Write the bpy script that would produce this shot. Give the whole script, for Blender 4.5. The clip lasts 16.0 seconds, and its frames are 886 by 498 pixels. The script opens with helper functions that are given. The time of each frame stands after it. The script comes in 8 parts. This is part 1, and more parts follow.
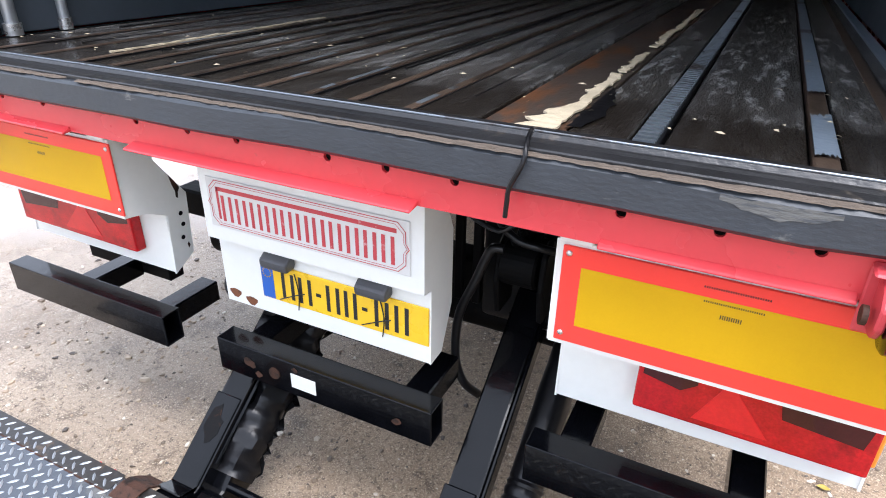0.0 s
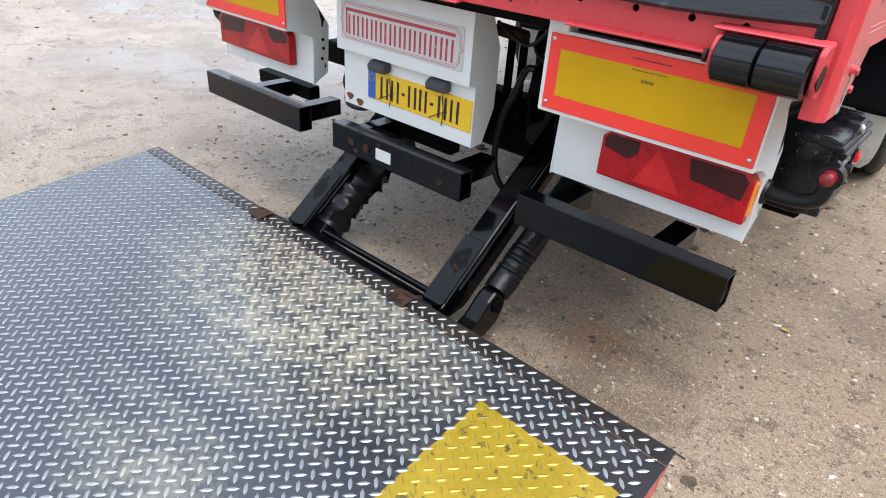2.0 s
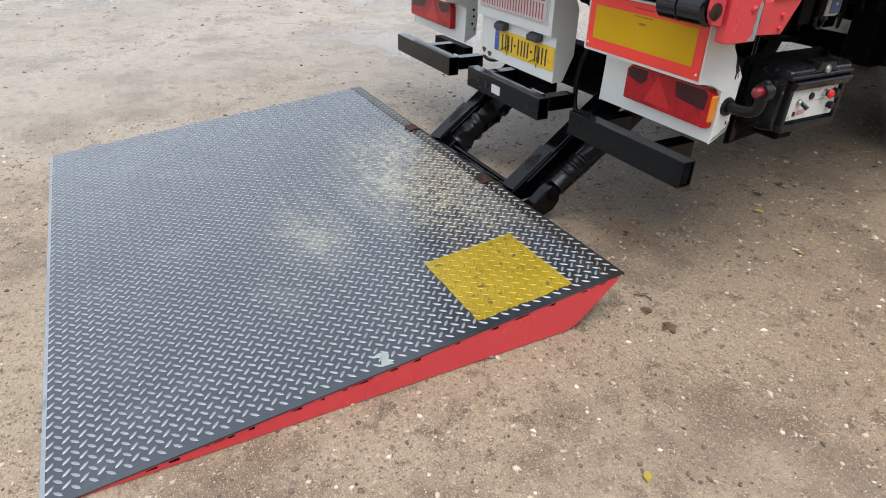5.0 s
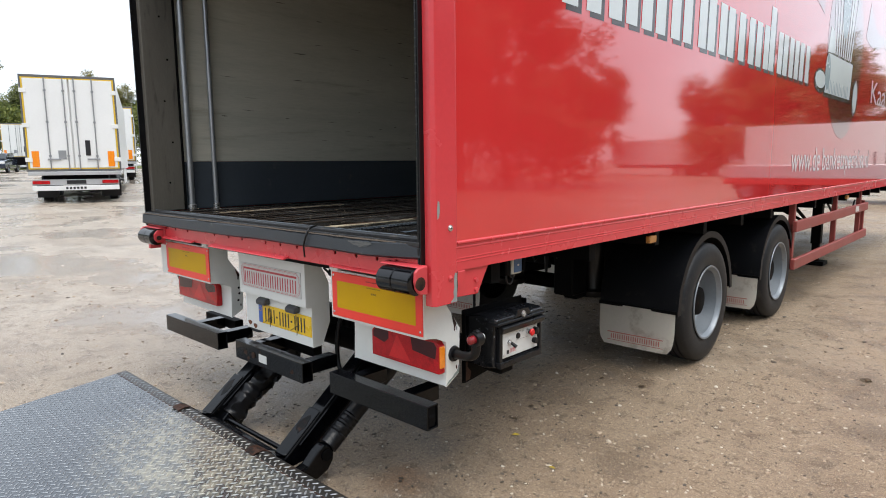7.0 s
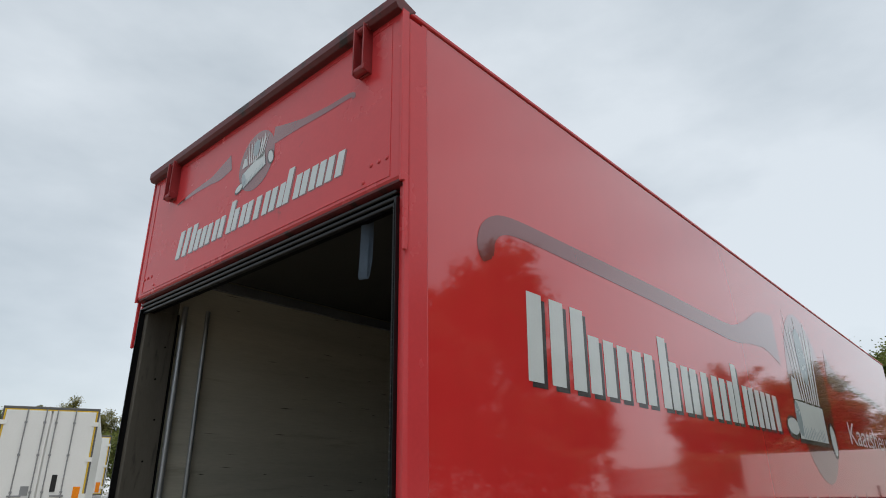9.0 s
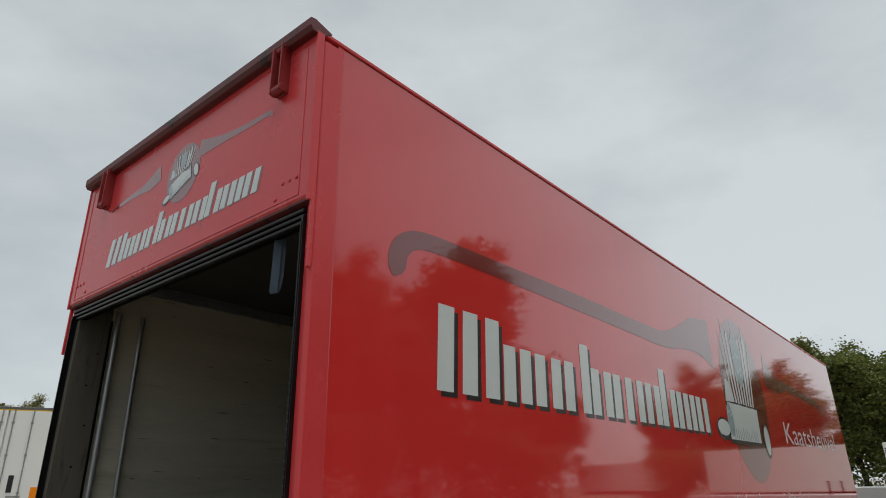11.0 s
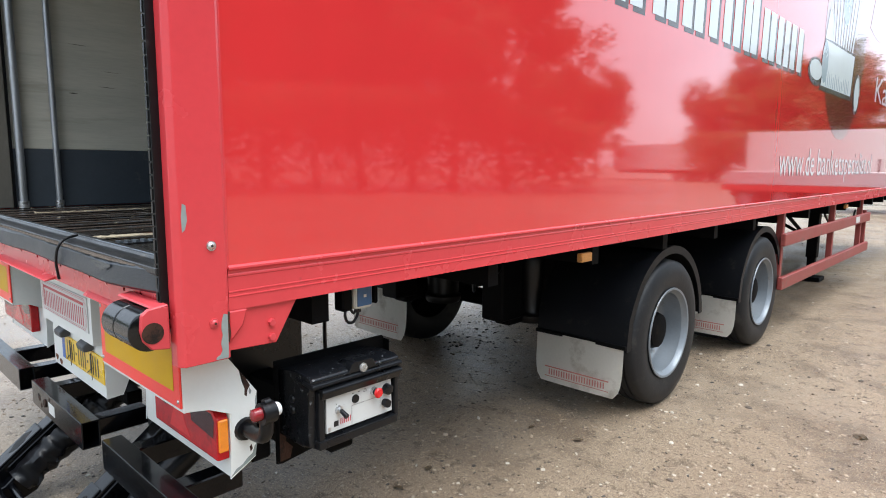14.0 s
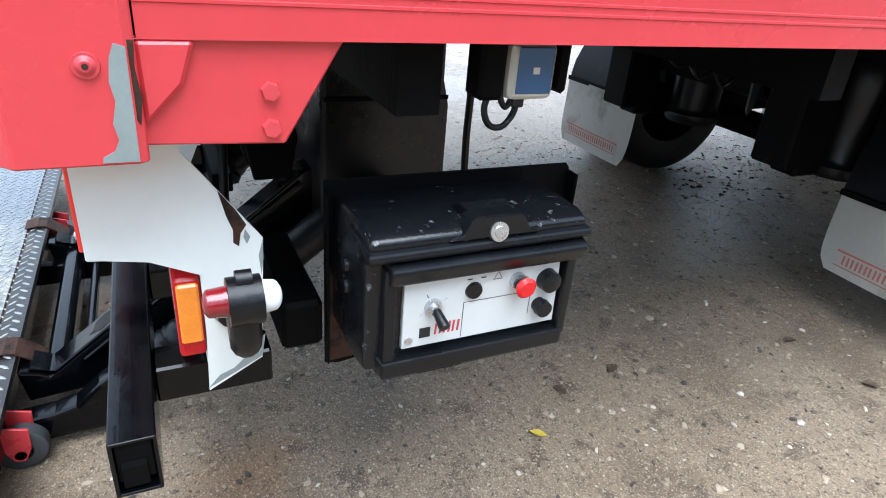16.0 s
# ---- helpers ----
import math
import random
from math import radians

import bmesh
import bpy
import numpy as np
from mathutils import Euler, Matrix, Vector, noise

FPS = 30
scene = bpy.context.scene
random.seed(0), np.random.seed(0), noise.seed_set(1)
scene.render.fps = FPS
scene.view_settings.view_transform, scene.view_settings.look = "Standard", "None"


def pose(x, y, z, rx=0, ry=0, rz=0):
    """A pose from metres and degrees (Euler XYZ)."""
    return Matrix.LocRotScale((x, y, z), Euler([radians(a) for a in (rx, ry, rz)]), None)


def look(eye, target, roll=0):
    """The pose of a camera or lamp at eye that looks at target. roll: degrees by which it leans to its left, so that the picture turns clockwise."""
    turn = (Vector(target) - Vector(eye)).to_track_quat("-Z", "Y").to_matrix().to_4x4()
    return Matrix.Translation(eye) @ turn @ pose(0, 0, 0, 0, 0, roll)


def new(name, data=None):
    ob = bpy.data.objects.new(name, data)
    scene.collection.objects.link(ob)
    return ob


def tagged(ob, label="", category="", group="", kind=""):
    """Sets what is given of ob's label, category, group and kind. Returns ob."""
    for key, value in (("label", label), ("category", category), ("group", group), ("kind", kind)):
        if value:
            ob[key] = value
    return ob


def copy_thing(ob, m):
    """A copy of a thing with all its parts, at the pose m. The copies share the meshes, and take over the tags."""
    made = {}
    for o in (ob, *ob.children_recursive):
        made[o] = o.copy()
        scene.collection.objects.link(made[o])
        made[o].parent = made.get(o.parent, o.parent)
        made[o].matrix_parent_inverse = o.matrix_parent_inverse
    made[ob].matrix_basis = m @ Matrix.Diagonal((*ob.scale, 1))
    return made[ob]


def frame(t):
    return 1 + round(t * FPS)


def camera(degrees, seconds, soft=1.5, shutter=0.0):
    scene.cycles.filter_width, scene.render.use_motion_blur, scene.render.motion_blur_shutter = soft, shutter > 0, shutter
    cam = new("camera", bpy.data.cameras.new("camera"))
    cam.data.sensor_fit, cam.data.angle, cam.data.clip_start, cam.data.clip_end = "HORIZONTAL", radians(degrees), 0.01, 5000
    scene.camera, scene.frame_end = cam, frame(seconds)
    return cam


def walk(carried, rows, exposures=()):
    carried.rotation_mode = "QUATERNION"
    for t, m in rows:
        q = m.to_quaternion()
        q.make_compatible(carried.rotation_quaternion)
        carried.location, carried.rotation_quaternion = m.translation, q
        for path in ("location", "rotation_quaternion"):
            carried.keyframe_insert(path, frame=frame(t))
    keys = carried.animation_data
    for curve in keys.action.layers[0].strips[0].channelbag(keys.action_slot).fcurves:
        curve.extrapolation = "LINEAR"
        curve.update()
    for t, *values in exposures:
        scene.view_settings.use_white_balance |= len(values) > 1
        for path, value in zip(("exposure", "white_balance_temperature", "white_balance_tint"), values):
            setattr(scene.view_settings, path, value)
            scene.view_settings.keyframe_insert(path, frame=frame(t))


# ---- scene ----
cam = camera(71.2, 16.0, soft=1.0)
PATH = [
    (0, (0.871, -1.028, 1.472), (0.083, 0.572, 0.568), 1.0),
    (0.5, (0.982, -1.122, 1.444), (0.184, 0.474, 0.541), 3.1),
    (1, (1.221, -1.211, 1.331), (0.22, 0.266, 0.426), 1.9),
    (1.5, (1.419, -1.328, 1.315), (0.306, 0.021, 0.345), 1.6),
    (2, (1.529, -1.509, 1.292), (0.418, -0.182, 0.29), 4.3),
    (2.5, (1.633, -1.652, 1.28), (0.394, -0.502, 0.211), 5.2),
    (3, (1.776, -1.699, 1.253), (0.374, -0.793, 0.152), 3.6),
    (3.2, (1.885, -1.695, 1.248), (0.413, -0.935, 0.128), 3.1),
    (5.3, (2.697, -1.77, 1.35), (1.168, -0.903, 0.397), 1.0),
    (5.5, (2.759, -1.734, 1.363), (1.175, -0.821, 0.551), 1.2),
    (6, (2.857, -1.675, 1.412), (1.323, -0.532, 0.826), 0.9),
    (6.5, (2.856, -1.694, 1.46), (1.42, -0.35, 1.1), -0.2),
    (7, (2.868, -1.71, 1.464), (1.51, -0.267, 1.191), -0.6),
    (7.5, (2.891, -1.72, 1.501), (1.56, -0.246, 1.271), -1.8),
    (8, (2.887, -1.706, 1.524), (1.574, -0.198, 1.542), -1.4),
    (8.5, (2.912, -1.734, 1.607), (1.631, -0.254, 2.018), -1.5),
    (9, (3.007, -1.772, 1.672), (1.765, -0.386, 2.404), -0.8),
    (9.2, (3.043, -1.75, 1.642), (1.817, -0.392, 2.449), -2.2),
    (11.3, (3.359, -1.639, 1.707), (2.176, -0.183, 2.4), -1.4),
    (11.5, (3.352, -1.601, 1.634), (2.171, -0.129, 2.296), -1.9),
    (12, (3.313, -1.491, 1.637), (2.104, 0.034, 2.098), -0.3),
    (12.5, (3.107, -1.344, 1.556), (1.965, 0.253, 1.936), 0.7),
    (13, (2.974, -1.207, 1.506), (1.782, 0.391, 1.669), 1.8),
    (13.5, (2.868, -0.946, 1.452), (1.585, 0.588, 1.443), 0.1),
    (14, (2.737, -0.703, 1.422), (1.373, 0.734, 1.154), 0.4),
    (14.5, (2.481, -0.5, 1.356), (1.103, 0.874, 0.893), 2.0),
    (15, (2.276, -0.359, 1.314), (0.871, 0.861, 0.582), 2.6),
    (15.5, (2.123, -0.153, 1.232), (0.574, 0.806, 0.408), 3.0),
    (16, (1.969, 0.035, 1.16), (0.369, 0.839, 0.271), 5.0),
]
EXPOSURES = [(0, 2.13, 6060, 15), (0.5, 2.13, 6060, 15), (1, 1.88, 6130, 14), (1.5, 1.6, 6100, 12), (2, 1.4, 6060, 12), (3, 1.23, 6120, 12), (5.5, 1.0, 6320, 10), (6.5, 1.0, 6360, 10), (7.5, 1.05, 6420, 10), (8, 0.95, 6430, 9), (8.5, 0.5, 6500, 8), (9, 0.2, 6500, 7), (11.5, -0.05, 6850, 5), (12, 0.2, 6900, 6), (12.5, 0.5, 6900, 7), (13, 0.75, 6780, 8), (13.5, 1.12, 6500, 8), (14, 1.4, 6050, 8), (14.5, 1.55, 5800, 8), (15, 1.57, 5620, 7), (15.5, 1.76, 5530, 6), (16, 1.76, 5510, 6)]
walk(cam, [(t, look(eye, target, roll)) for t, eye, target, roll in PATH], EXPOSURES)

# ---- exposure rows, world and sun ----
world = bpy.data.worlds.new("overcast_sky")
scene.world = world
world.use_nodes = True
wt = world.node_tree
wt.nodes.clear()
w_out = wt.nodes.new("ShaderNodeOutputWorld")
w_bg = wt.nodes.new("ShaderNodeBackground")
w_sky = wt.nodes.new("ShaderNodeTexSky")
w_sky.sky_type = "NISHITA"
w_sky.sun_disc = False
w_sky.sun_elevation = radians(72.8)
w_sky.sun_rotation = radians(104.0)
w_coord = wt.nodes.new("ShaderNodeTexCoord")
w_map = wt.nodes.new("ShaderNodeMapping")
w_map.inputs["Scale"].default_value = (1.0, 1.0, 2.2)
w_noise = wt.nodes.new("ShaderNodeTexNoise")
w_noise.inputs["Scale"].default_value = 1.7
w_noise.inputs["Detail"].default_value = 7.0
w_noise.inputs["Roughness"].default_value = 0.52
w_ramp = wt.nodes.new("ShaderNodeValToRGB")
w_ramp.color_ramp.elements[0].position = 0.36
w_ramp.color_ramp.elements[0].color = (0.53, 0.58, 0.63, 1)
w_ramp.color_ramp.elements[1].position = 0.62
w_ramp.color_ramp.elements[1].color = (0.79, 0.83, 0.88, 1)
w_dim = wt.nodes.new("ShaderNodeMix")
w_dim.data_type = "RGBA"
w_dim.blend_type = "MULTIPLY"
w_dim.inputs["Factor"].default_value = 1.0
w_dim.inputs["B"].default_value = (0.12, 0.12, 0.12, 1)
w_mix = wt.nodes.new("ShaderNodeMix")
w_mix.data_type = "RGBA"
w_mix.inputs["Factor"].default_value = 0.82
wt.links.new(w_coord.outputs["Generated"], w_map.inputs["Vector"])
wt.links.new(w_map.outputs["Vector"], w_noise.inputs["Vector"])
wt.links.new(w_noise.outputs["Fac"], w_ramp.inputs["Fac"])
wt.links.new(w_sky.outputs["Color"], w_dim.inputs["A"])
wt.links.new(w_dim.outputs["Result"], w_mix.inputs["A"])
wt.links.new(w_ramp.outputs["Color"], w_mix.inputs["B"])
wt.links.new(w_mix.outputs["Result"], w_bg.inputs["Color"])
w_bg.inputs["Strength"].default_value = 0.93
wt.links.new(w_bg.outputs["Background"], w_out.inputs["Surface"])

sun_data = bpy.data.lights.new("sun", "SUN")
sun_data.energy = 1.9
sun_data.angle = radians(50)
sun_data.color = (1.0, 0.97, 0.92)
sun = new("sun", sun_data)
sun.matrix_world = look((12, -3, 40), (0, 0, 0))


# ---- materials ----
def mat(name, col, rough=0.5, metal=0.0, var=0.2, big=1.5, fine=60.0, bump=0.15, dirt=None, dirt_at=0.58,
        dirt_scale=4.0, coat=0.0, spec=0.5, rough_var=0.15, stretch=(1, 1, 1), random_var=0.0, soft=0.10):
    """Painted, rubber, metal or wooden surface: two scales of tone, dirt patches with their own outline, fine relief."""
    m = bpy.data.materials.new(name)
    m.use_nodes = True
    t = m.node_tree
    b = t.nodes["Principled BSDF"]
    co = t.nodes.new("ShaderNodeTexCoord")
    mp = t.nodes.new("ShaderNodeMapping")
    mp.inputs["Scale"].default_value = stretch
    t.links.new(co.outputs["Object"], mp.inputs["Vector"])

    def tex(scale, detail=5.0, rgh=0.6):
        n = t.nodes.new("ShaderNodeTexNoise")
        n.inputs["Scale"].default_value = scale
        n.inputs["Detail"].default_value = detail
        n.inputs["Roughness"].default_value = rgh
        t.links.new(mp.outputs["Vector"], n.inputs["Vector"])
        return n

    def mixed(fac, a, c, mode="MIX"):
        n = t.nodes.new("ShaderNodeMix")
        n.data_type = "RGBA"
        n.blend_type = mode
        for key, value in (("Factor", fac), ("A", a), ("B", c)):
            if isinstance(value, (int, float, tuple)):
                n.inputs[key].default_value = value
            else:
                t.links.new(value, n.inputs[key])
        return n.outputs["Result"]

    n_big, n_fine = tex(big), tex(fine, 3.0)
    lo = tuple(c * (1 - var) for c in col) + (1,)
    hi = tuple(min(1, c * (1 + var)) for c in col) + (1,)
    tone = mixed(n_big.outputs["Fac"], lo, hi)
    half = var * 0.6
    grain = mixed(n_fine.outputs["Fac"], (1 - half,) * 3 + (1,), (1 + half,) * 3 + (1,))
    tone = mixed(1.0, tone, grain, "MULTIPLY")
    if random_var:
        info = t.nodes.new("ShaderNodeObjectInfo")
        rnd = mixed(info.outputs["Random"], (1 - random_var,) * 3 + (1,), (1 + random_var,) * 3 + (1,))
        tone = mixed(1.0, tone, rnd, "MULTIPLY")
    if dirt:
        n_d = tex(dirt_scale, 8.0, 0.68)
        ramp = t.nodes.new("ShaderNodeValToRGB")
        ramp.color_ramp.elements[0].position = dirt_at
        ramp.color_ramp.elements[1].position = min(1, dirt_at + soft)
        ramp.color_ramp.elements[1].color = (0.9, 0.9, 0.9, 1)
        t.links.new(n_d.outputs["Fac"], ramp.inputs["Fac"])
        tone = mixed(ramp.outputs["Color"], tone, tuple(dirt) + (1,))
    t.links.new(tone, b.inputs["Base Color"])
    rr = t.nodes.new("ShaderNodeMapRange")
    rr.inputs["To Min"].default_value = max(0.02, rough - rough_var)
    rr.inputs["To Max"].default_value = min(1, rough + rough_var)
    t.links.new(n_big.outputs["Fac"], rr.inputs["Value"])
    t.links.new(rr.outputs["Result"], b.inputs["Roughness"])
    b.inputs["Metallic"].default_value = metal
    b.inputs["Specular IOR Level"].default_value = spec
    b.inputs["Coat Weight"].default_value = coat
    b.inputs["Coat Roughness"].default_value = 0.03
    if bump:
        bp = t.nodes.new("ShaderNodeBump")
        bp.inputs["Strength"].default_value = bump
        bp.inputs["Distance"].default_value = 0.004
        t.links.new(n_fine.outputs["Fac"], bp.inputs["Height"])
        t.links.new(bp.outputs["Normal"], b.inputs["Normal"])
    return m


RED = (0.60, 0.033, 0.035)
m_red = mat("red_gloss_paint", RED, 0.06, var=0.07, big=1.6, fine=6, bump=0.004, coat=0.85, spec=0.55, rough_var=0.035, stretch=(1, 1, 0.22),
            dirt=(0.42, 0.05, 0.045), dirt_at=0.66, dirt_scale=1.1, soft=0.2)
m_red_frame = mat("red_frame_paint", (0.60, 0.049, 0.058), 0.26, var=0.10, big=2.5, fine=45, bump=0.05, rough_var=0.1,
                  dirt=(0.22, 0.05, 0.045), dirt_at=0.66, dirt_scale=6)
m_red_worn = mat("red_worn_paint", (0.54, 0.05, 0.06), 0.42, var=0.12, big=3, fine=40, bump=0.08,
                 dirt=(0.12, 0.06, 0.05), dirt_at=0.64, dirt_scale=9)
# dark maroon of the gutter, also the painted shade under the header
m_gutter = mat("dark_maroon_paint", (0.110, 0.014, 0.016), 0.5, var=0.4, big=5, fine=50, bump=0.15, dirt=(0.012, 0.009, 0.008), dirt_at=0.55, dirt_scale=7)
m_hinge = mat("dull_red_hinge", (0.26, 0.022, 0.026), 0.45, var=0.3, big=12, fine=60, bump=0.15, dirt=(0.035, 0.015, 0.012), dirt_at=0.58, dirt_scale=16)
m_decal_dark = mat("dark_red_print", (0.19, 0.028, 0.030), 0.10, var=0.08, bump=0.0, coat=1.0, rough_var=0.04)
m_decal_white = mat("pale_silver_print", (0.60, 0.66, 0.68), 0.25, var=0.08, bump=0.0, coat=0.4, rough_var=0.05)
m_decal_grey = mat("grey_print", (0.30, 0.38, 0.42), 0.25, var=0.12, big=6, bump=0.0, coat=0.4)
m_decal_black = mat("black_print", (0.03, 0.022, 0.024), 0.25, var=0.1, bump=0.0, coat=0.4)
m_white = mat("white_plate_paint", (0.74, 0.75, 0.72), 0.38, var=0.06, big=4, fine=50, bump=0.03,
              dirt=(0.42, 0.38, 0.30), dirt_at=0.68, dirt_scale=7)
m_rust = mat("rust", (0.16, 0.055, 0.022), 0.85, var=0.45, big=25, fine=120, bump=0.5, dirt=(0.05, 0.025, 0.015), dirt_at=0.55, dirt_scale=40)
m_rust_dark = mat("dark_rust", (0.052, 0.026, 0.018), 0.6, spec=0.15, var=0.5, big=25, fine=120, bump=0.4, dirt=(0.012, 0.010, 0.009), dirt_at=0.5, dirt_scale=30)
m_rust_film = mat("thin_rust_film", (0.003, 0.0026, 0.0026), 0.34, spec=0.12, var=0.4, big=25, fine=90, bump=0.2, dirt=(0.075, 0.030, 0.014), dirt_at=0.52, dirt_scale=30, soft=0.2)
m_primer = mat("grey_primer_scrape", (0.24, 0.27, 0.26), 0.6, var=0.2, big=15, fine=90, bump=0.2)
m_black = mat("black_wet_paint", (0.0016, 0.0018, 0.0026), 0.17, var=0.5, big=14, fine=28, bump=0.14, rough_var=0.12, spec=0.16, coat=0.20,
              dirt=(0.018, 0.012, 0.009), dirt_at=0.66, dirt_scale=24, soft=0.08)
m_chassis = mat("black_chassis_grime", (0.0035, 0.0035, 0.0038), 0.58, var=0.4, big=4, fine=40, bump=0.3, spec=0.06,
                dirt=(0.016, 0.012, 0.009), dirt_at=0.62, dirt_scale=7)
m_rubber = mat("black_rubber", (0.005, 0.005, 0.006), 0.34, spec=0.32, var=0.3, big=6, fine=60, bump=0.2,
               dirt=(0.03, 0.028, 0.026), dirt_at=0.64, dirt_scale=12)
m_roller = mat("glossy_black_rubber", (0.004, 0.004, 0.005), 0.16, var=0.3, big=12, fine=40, bump=0.12, spec=0.5, rough_var=0.08,
               dirt=(0.02, 0.019, 0.018), dirt_at=0.66, dirt_scale=12)
m_sill = mat("blue_grey_rubber", (0.026, 0.031, 0.038), 0.44, var=0.4, big=7, fine=55, bump=0.25,
             dirt=(0.20, 0.20, 0.19), dirt_at=0.64, dirt_scale=8, stretch=(1, 1, 2.5))
m_sill_scrape = mat("rubbed_rubber", (0.10, 0.10, 0.095), 0.6, var=0.4, big=20, fine=120, bump=0.4, dirt=(0.04, 0.044, 0.05), dirt_at=0.50, dirt_scale=40, stretch=(0.3, 1, 2))
m_sill_top = mat("black_worn_sill", (0.014, 0.014, 0.015), 0.35, var=0.4, big=6, fine=70, bump=0.4,
                 dirt=(0.09, 0.075, 0.06), dirt_at=0.60, dirt_scale=14)
m_splinter = mat("splintered_board_edge", (0.11, 0.085, 0.065), 0.8, var=0.5, big=25, fine=120, bump=0.6, stretch=(0.4, 3, 3))
m_tyre = mat("tyre_rubber", (0.013, 0.0135, 0.015), 0.52, spec=0.3, var=0.25, big=6, fine=70, bump=0.15,
             dirt=(0.036, 0.034, 0.031), dirt_at=0.55, dirt_scale=6)
m_rim = mat("grey_steel_rim", (0.20, 0.222, 0.245), 0.42, 0.3, var=0.15, big=6, fine=60, bump=0.08,
            dirt=(0.10, 0.085, 0.065), dirt_at=0.60, dirt_scale=7)
m_flap = mat("white_mud_flap", (0.74, 0.71, 0.64), 0.5, var=0.10, big=3, fine=50, bump=0.05,
             dirt=(0.33, 0.275, 0.20), dirt_at=0.52, dirt_scale=5, soft=0.2)
m_flap_print = mat("faded_red_print", (0.50, 0.16, 0.13), 0.55, var=0.2, big=12, bump=0.0)
m_sign_red = mat("sign_red", (0.48, 0.05, 0.06), 0.45, var=0.15, big=14, bump=0.0, dirt=(0.62, 0.45, 0.44), dirt_at=0.62, dirt_scale=30)
m_orange = mat("orange_red_retroreflector", (0.86, 0.045, 0.030), 0.35, var=0.05, big=8, fine=200, bump=0.05)
m_amber_field = mat("yellow_retroreflector", (0.58, 0.335, 0.001), 0.45, spec=0.2, var=0.06, big=8, fine=240, bump=0.08)
m_plate_yellow = mat("yellow_plate", (0.80, 0.50, 0.012), 0.3, var=0.05, big=9, bump=0.02, dirt=(0.45, 0.26, 0.03), dirt_at=0.66, dirt_scale=14)
m_plate_blue = mat("blue_plate_end", (0.02, 0.10, 0.42), 0.3, var=0.05, bump=0.0)
m_ink = mat("black_ink", (0.012, 0.012, 0.014), 0.4, var=0.1, bump=0.0)
m_lens_red = mat("red_lens", (0.42, 0.007, 0.010), 0.20, var=0.75, big=14, fine=180, bump=0.25, coat=0.15, spec=0.25,
                 dirt=(0.09, 0.004, 0.005), dirt_at=0.54, dirt_scale=10, soft=0.2)
m_lens_bright = mat("bright_red_lens", (0.60, 0.014, 0.016), 0.20, var=0.25, big=18, fine=180, bump=0.3, coat=0.2, spec=0.3)
m_lens_marker = mat("dull_red_lens", (0.20, 0.010, 0.014), 0.16, var=0.3, big=30, fine=180, bump=0.15, coat=0.4)
m_lens_smoke = mat("dark_lens", (0.050, 0.007, 0.008), 0.20, var=0.4, big=12, fine=160, bump=0.2, coat=0.15, spec=0.25)
m_lens_amber = mat("amber_lens", (0.85, 0.25, 0.012), 0.15, var=0.2, big=30, fine=200, bump=0.3, coat=0.5)
m_amber_dull = mat("grimy_amber_lens", (0.40, 0.17, 0.035), 0.35, var=0.4, big=30, fine=160, bump=0.2, dirt=(0.10, 0.06, 0.03), dirt_at=0.55, dirt_scale=30)
m_lens_white = mat("white_lens", (0.72, 0.73, 0.74), 0.2, var=0.1, big=40, fine=200, bump=0.2)
m_steel = mat("bright_steel", (0.62, 0.62, 0.62), 0.28, 0.9, var=0.15, big=25, fine=150, bump=0.08)
m_galv = mat("galvanised_tube", (0.36, 0.38, 0.40), 0.38, 0.7, var=0.2, big=5, fine=60, bump=0.08)
m_plastic = mat("black_moulded_plastic", (0.005, 0.0055, 0.007), 0.30, spec=0.36, var=0.2, big=9, fine=160, bump=0.12,
                dirt=(0.03, 0.03, 0.03), dirt_at=0.67, dirt_scale=22)
m_mudguard = mat("dull_black_plastic", (0.006, 0.0065, 0.008), 0.42, spec=0.14, var=0.3, big=5, fine=120, bump=0.12,
                 dirt=(0.022, 0.020, 0.017), dirt_at=0.60, dirt_scale=8)
m_grey_plastic = mat("weathered_grey_plastic", (0.055, 0.057, 0.062), 0.5, var=0.2, big=12, fine=120, bump=0.08)
m_lid = mat("scuffed_black_plastic", (0.005, 0.0055, 0.007), 0.24, spec=0.4, var=0.25, big=9, fine=160, bump=0.14,
            dirt=(0.26, 0.27, 0.28), dirt_at=0.615, dirt_scale=46, soft=0.10)
m_label = mat("brushed_label", (0.62, 0.62, 0.60), 0.35, var=0.05, big=6, fine=120, bump=0.02)
m_blue_box = mat("blue_housing", (0.04, 0.11, 0.24), 0.35, var=0.15, big=12, bump=0.04)
m_cream_box = mat("cream_housing", (0.58, 0.57, 0.50), 0.45, var=0.1, big=12, bump=0.04)
m_strap = mat("blue_webbing", (0.13, 0.18, 0.25), 0.75, var=0.3, big=9, fine=220, bump=0.5)
m_ply_cream = mat("cream_plywood", (0.46, 0.445, 0.375), 0.6, var=0.25, big=2.2, fine=38, bump=0.12,
                  dirt=(0.29, 0.265, 0.205), dirt_at=0.57, dirt_scale=4.5, stretch=(1, 0.3, 3.2), soft=0.2)
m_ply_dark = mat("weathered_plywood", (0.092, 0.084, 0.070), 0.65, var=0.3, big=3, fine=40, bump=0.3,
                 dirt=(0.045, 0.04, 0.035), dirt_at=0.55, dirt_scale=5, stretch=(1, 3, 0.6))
m_kick = mat("slate_grey_kick_board", (0.045, 0.055, 0.068), 0.5, var=0.2, big=3, fine=45, bump=0.12,
             dirt=(0.10, 0.10, 0.095), dirt_at=0.64, dirt_scale=7)
# near-black so little light bounces; stands in for the shade under the roof
m_roof_in = mat("dark_roof_lining", (0.045, 0.043, 0.039), 0.6, var=0.2)
